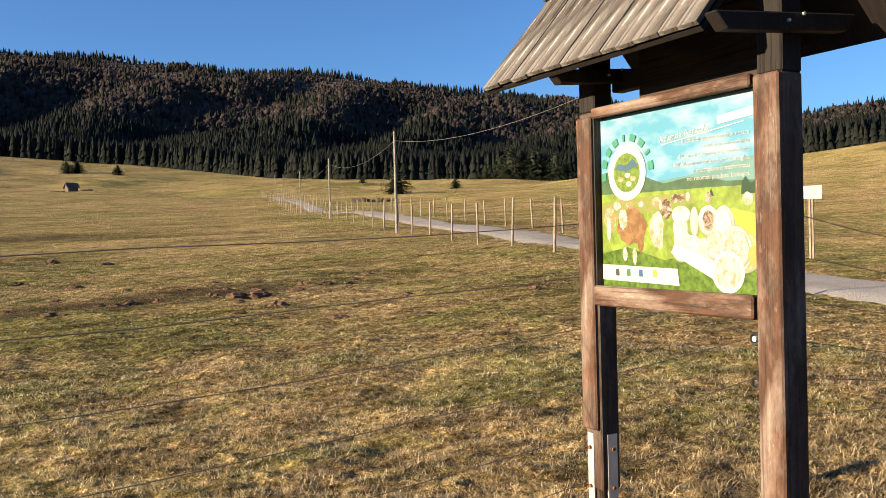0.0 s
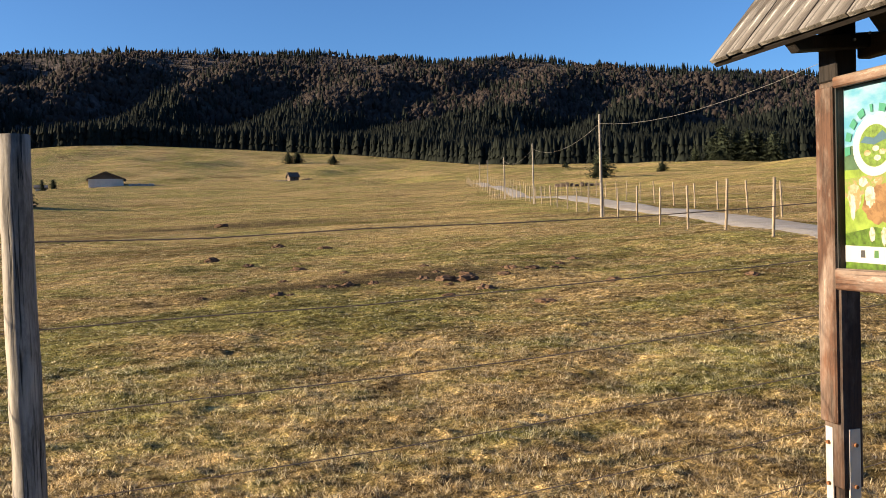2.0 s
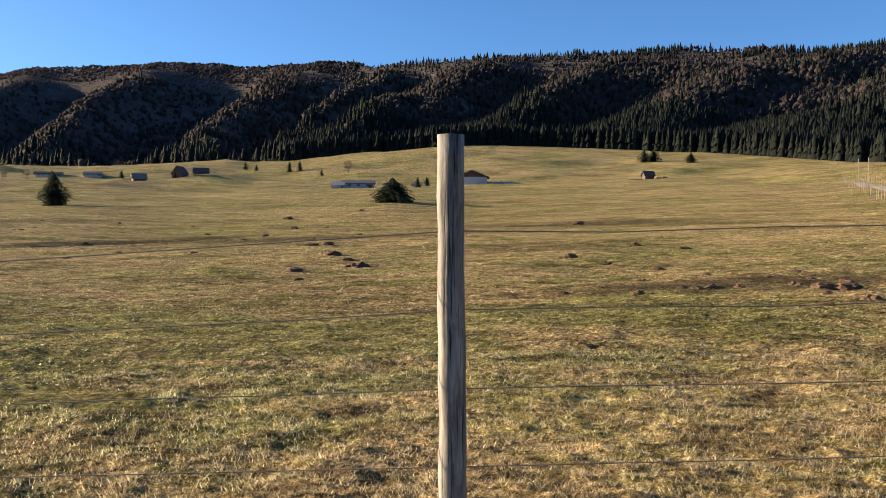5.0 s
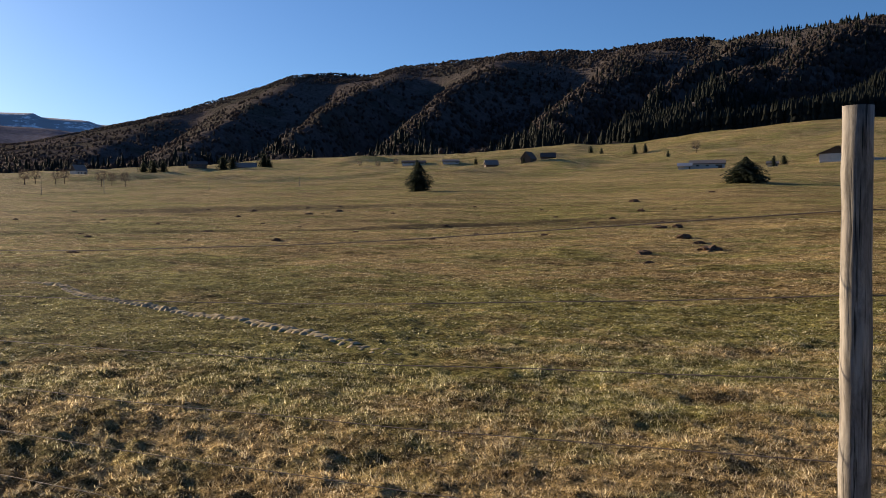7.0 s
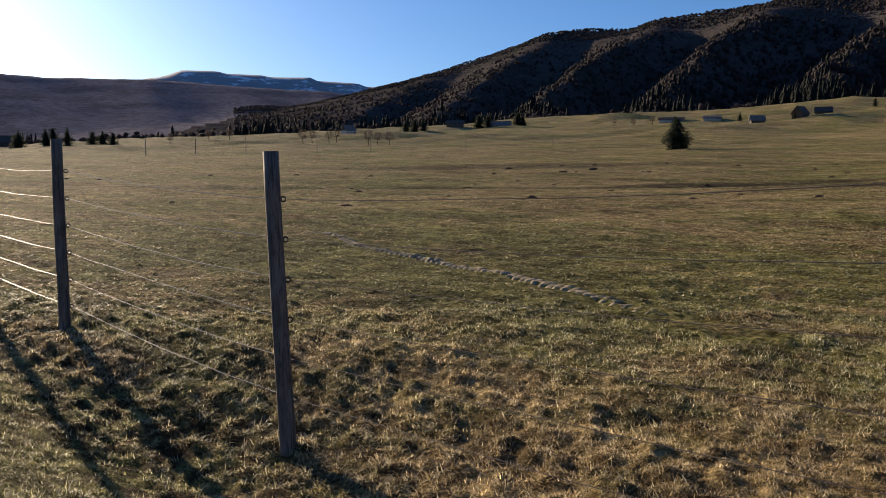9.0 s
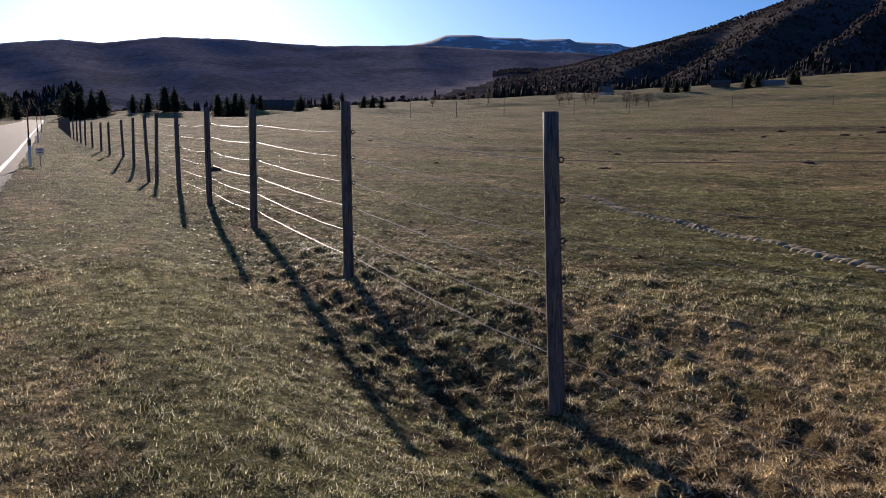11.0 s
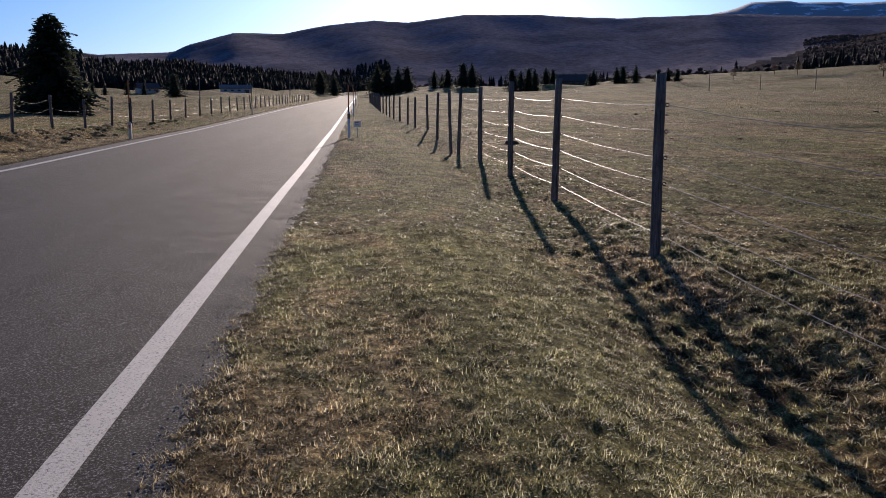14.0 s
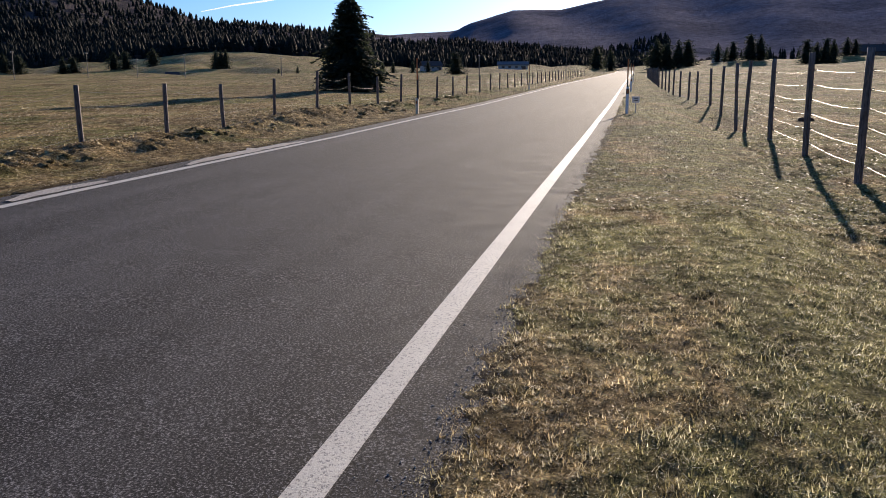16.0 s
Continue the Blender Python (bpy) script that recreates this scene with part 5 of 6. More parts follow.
    # the farm's name as plain bars
    for u0, u1, v in ((0.775, 0.985, 0.125),):
        sl = -0.10
        shape("title_bar", [(u0, v - 0.022), (u1, v - 0.022 + sl * (u1 - u0)), (u1, v + 0.02 + sl * (u1 - u0)), (u0, v + 0.02)], white, 0.002)
    lines = (("Il Latte Bio prodotto dalle nostre", 0.225), ("vacche viene conferito", 0.265), ("al Centro Caseario ed Agrituristico", 0.305), ("dell'Altipiano Tambre-Spert-Cansiglio,", 0.345), ("imbottigliato e trasformato", 0.385), ("nei rinomati prodotti biologici.", 0.425))
    for text, v in (("Azienda Agricola", 0.0), *lines):
        cu = bpy.data.curves.new("lettering", "FONT")
        cu.body, cu.size, cu.align_x, cu.extrude = text, 0.0230 if v else 0.036, "RIGHT" if v else "LEFT", 0.0003
        cu.offset = -0.0002
        tmp = new("lettering", cu)
        bpy.context.view_layer.update()
        me = bpy.data.meshes.new_from_object(tmp.evaluated_get(bpy.context.evaluated_depsgraph_get()))
        bpy.data.objects.remove(tmp)
        me.materials.append(white) if not me.materials else None
        me.materials.clear()
        me.materials.append(white)
        ob = new("lettering", me)
        ob.parent = pane
        ob["label"] = "white printed words"
        ob.matrix_local = Matrix.Translation((PANEL_X - 0.0050, PANEL_Y1 - 0.945 * W, PANEL_Z1 - (v - 0.012) * H)) @ Matrix(((0, 0, -1, 0), (-1, 0, 0, 0), (0, 1, 0, 0), (0, 0, 0, 1)))
        if not v:
            ob.matrix_local = Matrix.Translation((PANEL_X - 0.0050, PANEL_Y1 - 0.43 * W, PANEL_Z1 - 0.195 * H)) @ Matrix(((0, 0, -1, 0), (-1, 0, 0, 0), (0, 1, 0, 0), (0, 0, 0, 1))) @ pose(0, 0, 0, 0, 0, 5)


def notice_board():
    board = thing("notice_board", (0, 0, 0), "brown timber notice board with gabled board roof and farm poster", "notice board")

    def timber(name, sx, sy, sz, at, material, label="", bevel=0.006, rot=(0, 0, 0), axis="z"):
        # the timber's length lies along its own z, so that the grain follows it
        if axis == "y":
            ob = part(name, box(sx, sy, sz, bevel=bevel), material, board, label)
            ob.matrix_local = pose(*at, 90, 0, 0) if rot == (0, 0, 0) else pose(*at, *rot)
        elif axis == "x":
            ob = part(name, box(sz, sy, sx, bevel=bevel), material, board, label)
            ob.matrix_local = pose(*at, 0, 90, 0)
        else:
            ob = part(name, box(sx, sy, sz, bevel=bevel), material, board, label)
            ob.matrix_local = pose(*at, *rot)
        return ob

    for y, strap_top, b0, b1 in ((2.795, 0.68, 1.92, 2.49), (1.875, 0.48, 1.83, 2.45)):
        g = ground_at(2.2, y)
        timber("post", 0.095, 0.10, 2.0 - 0.45, (2.205, y, 0.45 + (2.0 - 0.45) / 2), BOARD_POST_SHADED, "square brown stained post")
        # top of the post, split off to colour it as shaded
        timber("post_head", 0.095, 0.10, 0.36, (2.205, y, 2.18), SHADE_WOOD, "head of the post, blackened for the roof's shade")
        timber("post_foot", 0.078, 0.08, 0.5 - g, (2.205, y, (0.5 + g) / 2), DARK_WOOD)
        # steel straps that carry the post clear of the ground
        for sx, sy, w, d in ((-0.047, 0.02, 0.008, 0.038), (0.005, -0.05, 0.05, 0.008)):
            strap = timber("steel_strap", w, d, strap_top - g + 0.2, (2.205 + sx, y + sy, (strap_top + g - 0.2) / 2), STEEL, "galvanised steel post strap", 0.001)
            for z in (strap_top - 0.06, strap_top - 0.22):
                b = part("bolt", tube([(0, 0, 0), (-0.010 if w < 0.01 else 0, -0.010 if d < 0.01 else 0, 0)], 0.008, 8), RUST, strap)
                b.location = (-0.004 if w < 0.01 else 0, -0.004 if d < 0.01 else 0, z - (strap_top + g - 0.2) / 2)
        # outrigger that carries the eaves, with slanted ends
        bm = box(b1 - b0, 0.05, 0.055, bevel=0.005)
        for v in bm.verts:
            if v.co.z < 0:
                v.co.x *= 0.88
        # coloured near black as if the eaves shaded it
        ob = part("bracket", bm, SHADE_WOOD, board, "bracket beam under the eaves, blackened for shade")
        ob.matrix_local = pose((b0 + b1) / 2, y - 0.03 - 0.045, 2.140, 0, -4.5, 0)
        for dx in (-0.03, 0.04):
            bo = part("bolt", tube([(0, 0, 0), (0, -0.007, 0)], 0.0055, 8), STEEL, ob)
            bo.location = (dx + 0.02, -0.025, 0.01 + dx * 0.3)
    # facings in the lighter wood stand in for the posts' sunlit front faces
    timber("stile", 0.024, 0.094, 1.28, (2.152, 2.80, 1.34), BOARD_WOOD, "reddish brown facing for the post's lit front")
    timber("stile", 0.026, 0.101, 1.95, (2.151, 1.876, 1.025), BOARD_WOOD, "reddish brown facing for the post's lit front")
    timber("bottom_rail", 0.035, 0.08, 0.81, (2.155, 2.345, 1.255), BOARD_WOOD, "reddish brown frame rail", axis="y")
    timber("top_rail", 0.03, 0.042, 0.81, (2.155, 2.345, 1.990), BOARD_WOOD, "reddish brown frame rail", axis="y")
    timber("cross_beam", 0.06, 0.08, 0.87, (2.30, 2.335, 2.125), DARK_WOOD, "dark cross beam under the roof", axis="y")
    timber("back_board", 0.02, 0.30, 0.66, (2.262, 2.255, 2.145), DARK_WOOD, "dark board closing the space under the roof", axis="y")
    sheet = ink_sky()
    for z, core in ((1.146, True), (0.998, False)):
        ring = part("insulator", insulator(), BLACK, board, "black ring insulator for the fence rope")
        ring.matrix_local = pose(2.2, 1.985, z, 0, 0, 90)
        if core:
            part("core", tube([(0, -0.008, 0), (0, 0.008, 0)], 0.009, 8), WHITE, ring, "white porcelain core")
    pane = part("poster", box(0.006, PANEL_Y1 - PANEL_Y0, PANEL_Z1 - PANEL_Z0, (PANEL_X, (PANEL_Y0 + PANEL_Y1) / 2, (PANEL_Z0 + PANEL_Z1) / 2), 0.0), sheet, board, "printed poster with blue sky, green meadow and dairy products")
    part("backing", box(0.015, PANEL_Y1 - PANEL_Y0 + 0.02, PANEL_Z1 - PANEL_Z0 + 0.02, (PANEL_X + 0.014, (PANEL_Y0 + PANEL_Y1) / 2, (PANEL_Z0 + PANEL_Z1) / 2)), DARK_WOOD, board)
    part("panel_edge", box(0.03, 0.010, PANEL_Z1 - PANEL_Z0, (2.17, PANEL_Y1 - 0.004, (PANEL_Z0 + PANEL_Z1) / 2)), BLACK, board)
    panel_art(board, pane)
    # the roof: ridge along the board, weathered boards down both slopes
    rng = random.Random(4)
    ridge_x, ridge_z, eave_z = 2.25, 2.56, 2.145
    for side, x_eave, y0, y1 in ((-1, 1.895, 1.91, 3.17), (1, 2.605, 1.42, 2.90)):
        L = math.hypot(x_eave - ridge_x, ridge_z - eave_z) + 0.01
        ang = math.degrees(math.atan2(abs(x_eave - ridge_x), ridge_z - eave_z))
        y, layer = y0, 0
        while y < y1 - 0.02:
            w = min(rng.uniform(0.075, 0.125), y1 - y)
            ob = part("roof_board", box(0.018, w * 0.985, L * rng.uniform(0.985, 1.015), bevel=0.001), SHINGLE_WOOD, board)
            ob.matrix_local = Matrix.Translation(((x_eave + ridge_x) / 2 + side * 0.0008 * (layer % 2), y + w / 2, (ridge_z + eave_z) / 2 + rng.uniform(-0.004, 0.004))) @ pose(0, 0, 0, 0, -side * ang, 0)
            y += w
            layer += 1
        # sheathing beneath, near black in place of the shade under the roof
        ob = part("roof_underside", box(0.018, y1 - y0 - 0.01, L - 0.015), SHADE_WOOD, board)
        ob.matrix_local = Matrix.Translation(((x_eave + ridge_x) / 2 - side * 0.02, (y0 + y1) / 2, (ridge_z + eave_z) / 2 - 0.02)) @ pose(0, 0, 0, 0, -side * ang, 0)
    timber("ridge_cap", 0.06, 0.03, 1.26, (ridge_x, 2.55, ridge_z + 0.015), SHINGLE_WOOD, axis="y")
    # gable struts under the roof
    for y in (2.70, 2.06):
        for side in (-1, 1):
            ob = part("rafter", box(0.045, 0.04, 0.42, bevel=0.004), DARK_WOOD, board)
            ob.matrix_local = Matrix.Translation((ridge_x + side * 0.17, y, 2.315)) @ pose(0, 0, 0, 0, -side * 40.5, 0)
    return board


def ink_sky():
    n = Nodes("print_sky", 0.35, 0.0, 0.5)
    v = n.coords()
    cloud = n.grey(n.noise(n.coords("Object", (1, 3, 7)), 2.2, 5, 0.6), 0.42, 0.7)
    n.colour(n.mix(cloud, (0.055, 0.20, 0.29), (0.21, 0.31, 0.36)))
    return n.mat


notice_board()


# ---- roadside marks and signs ----
CREAM = simple("weathered_cream_paint", (0.60, 0.54, 0.38), 0.7, vary=0.1)
ORANGE = simple("faded_orange_paint", (0.45, 0.14, 0.04), 0.6)
PLASTER = simple("pale_plaster", (0.50, 0.48, 0.44), 0.9, vary=0.1, scale=1.0)
ROOF_DARK = simple("dark_roofing", (0.075, 0.062, 0.055), 0.8, vary=0.25, scale=2.0)
ROOF_GREY = simple("grey_roofing", (0.15, 0.14, 0.13), 0.7, vary=0.2, scale=2.0)
HUT_WOOD = simple("old_hut_boards", (0.095, 0.072, 0.057), 0.9, vary=0.35, scale=3.0)
SHEET_WHITE = simple("white_sheeting", (0.40, 0.39, 0.37), 0.5, vary=0.08)
BALE_GREY = simple("weathered_bale_wrap", (0.36, 0.35, 0.33), 0.6, vary=0.3, scale=1.5)
GLASS_DARK = simple("dark_window_glass", (0.03, 0.035, 0.04), 0.15, spec=0.6)


def on_ground(az, r, spot=None):
    x, y = (spot or from_eye)(az, r)
    return (x, y, ground_at(x, y))


def delineator(x, y, pole_h=1.95, stump=False):
    """White road marker post with a black band and a red reflector, and a tall snow pole tied to it."""
    z = float(road_height(x)) - 0.03
    label = "short cream marker stump with a tall dark snow pole" if stump else "white plastic road marker post with a tall dark snow pole"
    ob = thing("road_marker", (x, y, z), label, "road marker", "road markers")
    tall = 0.62 if stump else 0.98
    bm = box(0.13, 0.10, tall, (0, 0, tall / 2 - 0.02), 0.02)
    for v in bm.verts:
        if v.co.z > 0.5:
            v.co.z += v.co.x * 0.35
    part("marker_post", bm, CREAM if stump else WHITE, ob)
    if not stump:
        part("black_band", box(0.136, 0.106, 0.20, (0, 0, 0.82), 0.015), BLACK, ob)
    part("reflector", box(0.006, 0.05, 0.11, (0.07, 0, tall - 0.16), 0.002), ORANGE, ob)
    part("snow_pole", tube([(-0.09, -0.01, -0.2), (-0.09, -0.01, pole_h * 0.62)], 0.026, 8), BLACK, ob)
    part("snow_pole_top", tube([(-0.09, -0.01, pole_h * 0.62), (-0.08, -0.01, pole_h)], 0.024, 8), ORANGE, ob, "faded orange pole top")
    return ob


delineator(-32.4, -0.92)
delineator(-31.4, -8.45, 2.05, True)
delineator(-62.0, -0.95)
delineator(-66.0, -8.5, 1.95, True)
delineator(-100.0, -0.95)


def kilometre_plate(x, y):
    z = float(road_height(x)) - 0.03
    ob = thing("small_road_plate", (x, y, z), "small white road plate on a short post", "road sign")
    part("post", tube([(0, 0, -0.2), (0, 0, 0.62)], 0.02, 8), STEEL, ob)
    pl = part("plate", box(0.015, 0.26, 0.22, (0.03, 0, 0.52), 0.004), WHITE, ob)
    for v in (0.57, 0.49):
        part("dark_bar", box(0.004, 0.16, 0.035, (0.0405, 0, v)), BLACK, pl)
    return ob


kilometre_plate(-32.8, -0.62)


def field_sign():
    x, y, z = on_ground(-51.91, 24.0, from_gate)
    ob = thing("field_sign", (x, y, z), "small white notice on two wooden stakes by the track", "sign", turn=-52)
    for dx in (-0.035, 0.035):
        part("stake", tube([(dx, 0.03, -0.2), (dx, 0.03, 1.62)], 0.034, 7), STAKE_WOOD, ob)
    pl = part("plate", box(0.52, 0.02, 0.34, (0, 0, 1.74), 0.004), CREAM, ob, "weathered white plate")
    for k, w in enumerate((0.26, 0.20)):
        part("grey_bar", box(w, 0.004, 0.02, (0, -0.0125, 1.77 - 0.05 * k)), STEEL, pl)
    x, y, z = on_ground(-50.95, 15.5, from_gate)
    ob = thing("marker_stake", (x, y, z), "short white-topped stake at the track's edge", "stake")
    part("stake", tube([(0, 0, -0.2), (0, 0, 0.9)], 0.035, 7), STAKE_WOOD, ob)
    part("white_top", box(0.10, 0.08, 0.36, (0, 0, 1.0), 0.01), WHITE, ob)


field_sign()


def lamp_pole(az, r, h, head=True, label="thin grey pole in the far meadow"):
    ob = thing("meadow_pole", on_ground(az, r), label, "pole", "far poles")
    part("pole", tube([(0, 0, -0.3), (0, 0, h)], [0.09, 0.06], 7), POST_WOOD, ob)
    if head:
        part("cross_arm", box(0.9, 0.08, 0.08, (0, 0, h - 0.35), 0.01), BARK, ob)
        for dx in (-0.38, 0.38):
            part("insulator", tube([(dx, 0, h - 0.31), (dx, 0, h - 0.12)], 0.05, 6), WHITE, ob)


for a, r, h in ((128.9, 205, 6.2), (124.85, 215, 6.1), (122.0, 220, 5.0), (119.15, 225, 5.9), (113.15, 230, 4.8), (100.3, 150, 4.0), (94.6, 200, 5.0)):
    lamp_pole(a, r, h, True, "thin wooden pole with cross arm in the far meadow")
for a, r, h in ((64.46, 190, 3.3), (61.3, 190, 4.2), (56.7, 200, 4.1), (53.15, 210, 3.3), (67.5, 180, 4.8), (46.8, 215, 3.0), (41.0, 230, 2.6)):
    lamp_pole(a, r, h, False)


# ---- farm buildings across the meadow ----
def building(name, az, r, w, d, wall_h, roof_h, wall_mat, roof_mat, label, turn=0.0, openings=2, overhang=0.5, lean_to=False):
    """Walls, a gabled roof with eaves, doors and windows; the ridge runs along w."""
    ob = thing(name, on_ground(az, r), label, "building", "farm buildings", turn=az + turn)
    bm = bmesh.new()
    hw, hd = w / 2, d / 2
    prof = [(-hd, -1.0), (hd, -1.0), (hd, wall_h), (0, wall_h + roof_h * 0.96), (-hd, wall_h)]
    a = [bm.verts.new((-hw, y, z)) for y, z in prof]
    b = [bm.verts.new((hw, y, z)) for y, z in prof]
    bm.faces.new(a)
    bm.faces.new(b[::-1])
    for i in range(5):
        bm.faces.new((a[i], b[i], b[(i + 1) % 5], a[(i + 1) % 5]))
    bmesh.ops.recalc_face_normals(bm, faces=bm.faces[:])
    wall = part("wall", bm, wall_mat, ob)
    for s in (-1, 1):
        g = bmesh.new()
        tri = [g.verts.new((s * (hw + 0.05), y, z)) for y, z in ((-hd, wall_h), (hd, wall_h), (0, wall_h + roof_h * 0.94))]
        back = [g.verts.new((s * (hw - 0.1), v.co.y, v.co.z)) for v in tri]
        g.faces.new(tri)
        g.faces.new(back[::-1])
        for i in range(3):
            g.faces.new((tri[i], back[i], back[(i + 1) % 3], tri[(i + 1) % 3]))
        bmesh.ops.recalc_face_normals(g, faces=g.faces[:])
        part("gable_boards", g, HUT_WOOD, ob)
    L = math.hypot(hd, roof_h) + overhang
    for s in (-1, 1):
        p = part("roof_slope", box(w + 2 * overhang, L, 0.28), roof_mat, ob)
        ang = math.degrees(math.atan2(roof_h, hd))
        mid = Vector((0, s * L / 2 * math.cos(radians(ang)), wall_h + roof_h + 0.1 - L / 2 * math.sin(radians(ang))))
        p.matrix_local = Matrix.Translation(mid) @ pose(0, 0, 0, -s * ang, 0, 0)
    for k in range(openings):
        x = -hw + w * (k + 0.75) / (openings + 0.5)
        win = part("window", box(w * 0.10, 0.10, wall_h * 0.30, (x, -hd - 0.02, wall_h * 0.55)), GLASS_DARK, wall)
    part("door", box(w * 0.12, 0.12, wall_h * 0.7, (hw * 0.75, -hd - 0.02, wall_h * 0.35)), HUT_WOOD, wall)
    return ob


building("barn", 6.6, 340, 9.5, 12.0, 2.3, 2.5, PLASTER, ROOF_DARK, "white plastered barn with a dark low gabled roof", 90, 1, 1.0)
building("cattle_shed", 14.2, 330, 12.0, 6.0, 1.7, 1.2, SHEET_WHITE, ROOF_GREY, "long low grey-white farm shed", 0, 3)
building("plastic_tunnel", 15.6, 326, 4.5, 4.0, 1.2, 1.0, SHEET_WHITE, SHEET_WHITE, "small white sheeted shelter beside the shed", 0, 0)
building("small_shed", 10.3, 306, 3.2, 2.6, 1.0, 0.7, SHEET_WHITE, ROOF_GREY, "small white shed by the spruces", 0, 0)
building("chalet", -5.0, 330, 3.4, 3.6, 1.4, 1.5, HUT_WOOD, ROOF_DARK, "small dark wooden chalet on the meadow", 20, 1)
building("stone_hut", 28.2, 400, 5.6, 5.0, 1.6, 2.2, HUT_WOOD, ROOF_GREY, "old grey herdsman's hut with a steep roof", 10, 1)
building("stone_hut", 25.7, 395, 5.0, 5.0, 1.6, 3.0, HUT_WOOD, ROOF_DARK, "old dark herdsman's hut with a steep roof", 60, 1)
building("stone_hut", 24.4, 410, 6.5, 5.0, 1.0, 2.0, HUT_WOOD, ROOF_DARK, "low dark hut with a steep roof", 0, 1)
building("long_barn", 33.4, 450, 12.0, 6.0, 0.9, 1.0, PLASTER, ROOF_DARK, "long low white barn with a dark roof", 0, 5)
building("long_barn", 30.9, 445, 8.0, 6.0, 0.8, 1.0, SHEET_WHITE, ROOF_GREY, "long low pale barn with a grey roof", 0, 3)
building("farmhouse", 44.5, 560, 14.0, 8.0, 2.4, 3.0, HUT_WOOD, ROOF_GREY, "distant farmhouse with a broad grey roof", 0, 3)
building("farmhouse", 47.5, 600, 12.0, 8.0, 2.0, 2.2, HUT_WOOD, ROOF_DARK, "distant low farmhouse with a dark roof", 0, 3)
building("farmhouse", 54.6, 640, 8.0, 8.0, 3.5, 4.0, PLASTER, ROOF_GREY, "distant white farmhouse among bare trees", 30, 3)
building("farmhouse", 84.8, 400, 9.0, 7.0, 2.6, 2.6, PLASTER, ROOF_GREY, "distant pale farmhouse behind the spruces", 0, 3)
building("farmhouse", 88.4, 350, 7.0, 6.0, 2.0, 2.4, HUT_WOOD, ROOF_DARK, "dark farmhouse among spruces by the road", 0, 2)
building("farmhouse", 76.2, 420, 16.0, 9.0, 2.8, 3.0, HUT_WOOD, ROOF_DARK, "dark farm building behind the row of spruces", 0, 4)
building("farmhouse", 103.4, 330, 7.0, 6.0, 1.6, 1.6, BALE_GREY, ROOF_DARK, "pale house among spruces across the road", 15, 3)
building("farmhouse", 98.0, 360, 12.0, 7.0, 2.0, 1.2, SHEET_WHITE, ROOF_GREY, "long pale building with a low grey roof across the road", 0, 4)
building("farmhouse", 107.8, 380, 7.0, 7.0, 3.0, 2.4, PLASTER, ROOF_GREY, "pale house behind the big spruce", 0, 3)
building("hay_shelter", 119.9, 330, 4.0, 3.0, 1.4, 0.9, HUT_WOOD, ROOF_DARK, "small dark open hay shelter in the meadow", 0, 0)


def wood_stack(az, r, w, h, label, material, n=9, seed=1):
    rng = random.Random(seed)
    ob = thing("stacked_heap", on_ground(az, r), label, "heap", "farmyard heaps", turn=az)
    for k in range(n):
        s = rng.uniform(0.6, 1.0) * h
        bl = part("bale", box(w / n * rng.uniform(0.7, 1.05), rng.uniform(0.8, 1.6), s, (-w / 2 + (k + 0.5) * w / n, rng.uniform(-0.5, 0.5), s / 2 - 0.1), 0.12), material, ob)


wood_stack(4.5, 335, 9.0, 1.4, "row of pale wrapped bales beside the barn", BALE_GREY, 9, 1)
wood_stack(6.9, 330, 8.0, 0.9, "white stones and bales before the barn", PLASTER, 10, 2)
wood_stack(-4.2, 326, 5.0, 0.7, "heap of pale stones beside the chalet", ROOF_GREY, 8, 3)
wood_stack(-23.95, 156, 8.0, 0.85, "low dark stack of old timber beside the farm track", HUT_WOOD, 9, 5)
wood_stack(-5.9, 328, 4.0, 0.9, "rough stone heap beside the chalet", HUT_WOOD, 7, 4)


def bare_tree(rng, height, name="bare_tree"):
    """Forked trunk and a haze of leafless twigs."""
    root = new(name)
    bm = bmesh.new()
    tube([(0, 0, -0.2), (0.03 * height, 0, height * 0.35)], [0.035 * height, 0.022 * height], 6, bm)
    for k in range(6):
        a = k * 1.05 + rng.uniform(-0.3, 0.3)
        tube([(0.03 * height, 0, height * 0.33), (0.16 * height * math.cos(a), 0.16 * height * math.sin(a), height * 0.62), (0.26 * height * math.cos(a), 0.26 * height * math.sin(a), height * 0.9)], [0.016 * height, 0.010 * height, 0.003 * height], 5, bm)
    part("trunk", bm, BARK, root)
    verts, tris = [], []
    for k in range(420):
        a, u = rng.uniform(0, 6.28), rng.uniform(0, 1)
        z = 0.35 + 0.63 * u
        rad = 0.36 * math.sqrt(max(0.02, 1 - ((z - 0.62) / 0.40) ** 2)) * rng.uniform(0.1, 1.0) ** 0.5
        c = np.array((rad * math.cos(a), rad * math.sin(a), z)) * height
        out = np.array((math.cos(a) * 0.6, math.sin(a) * 0.6, 0.8)) + rng.normal(0, 0.3, 3)
        s = np.cross(out, rng.normal(0, 1, 3))
        s = s / np.linalg.norm(s) * 0.010 * height
        b = len(verts)
        verts += [tuple(c - s), tuple(c + s), tuple(c + out * 0.11 * height)]
        tris.append((b, b + 1, b + 2))
    crown = new("crown", mesh_arrays("crown", np.array(verts), np.array(tris), TWIGS))
    crown.parent = root
    return root


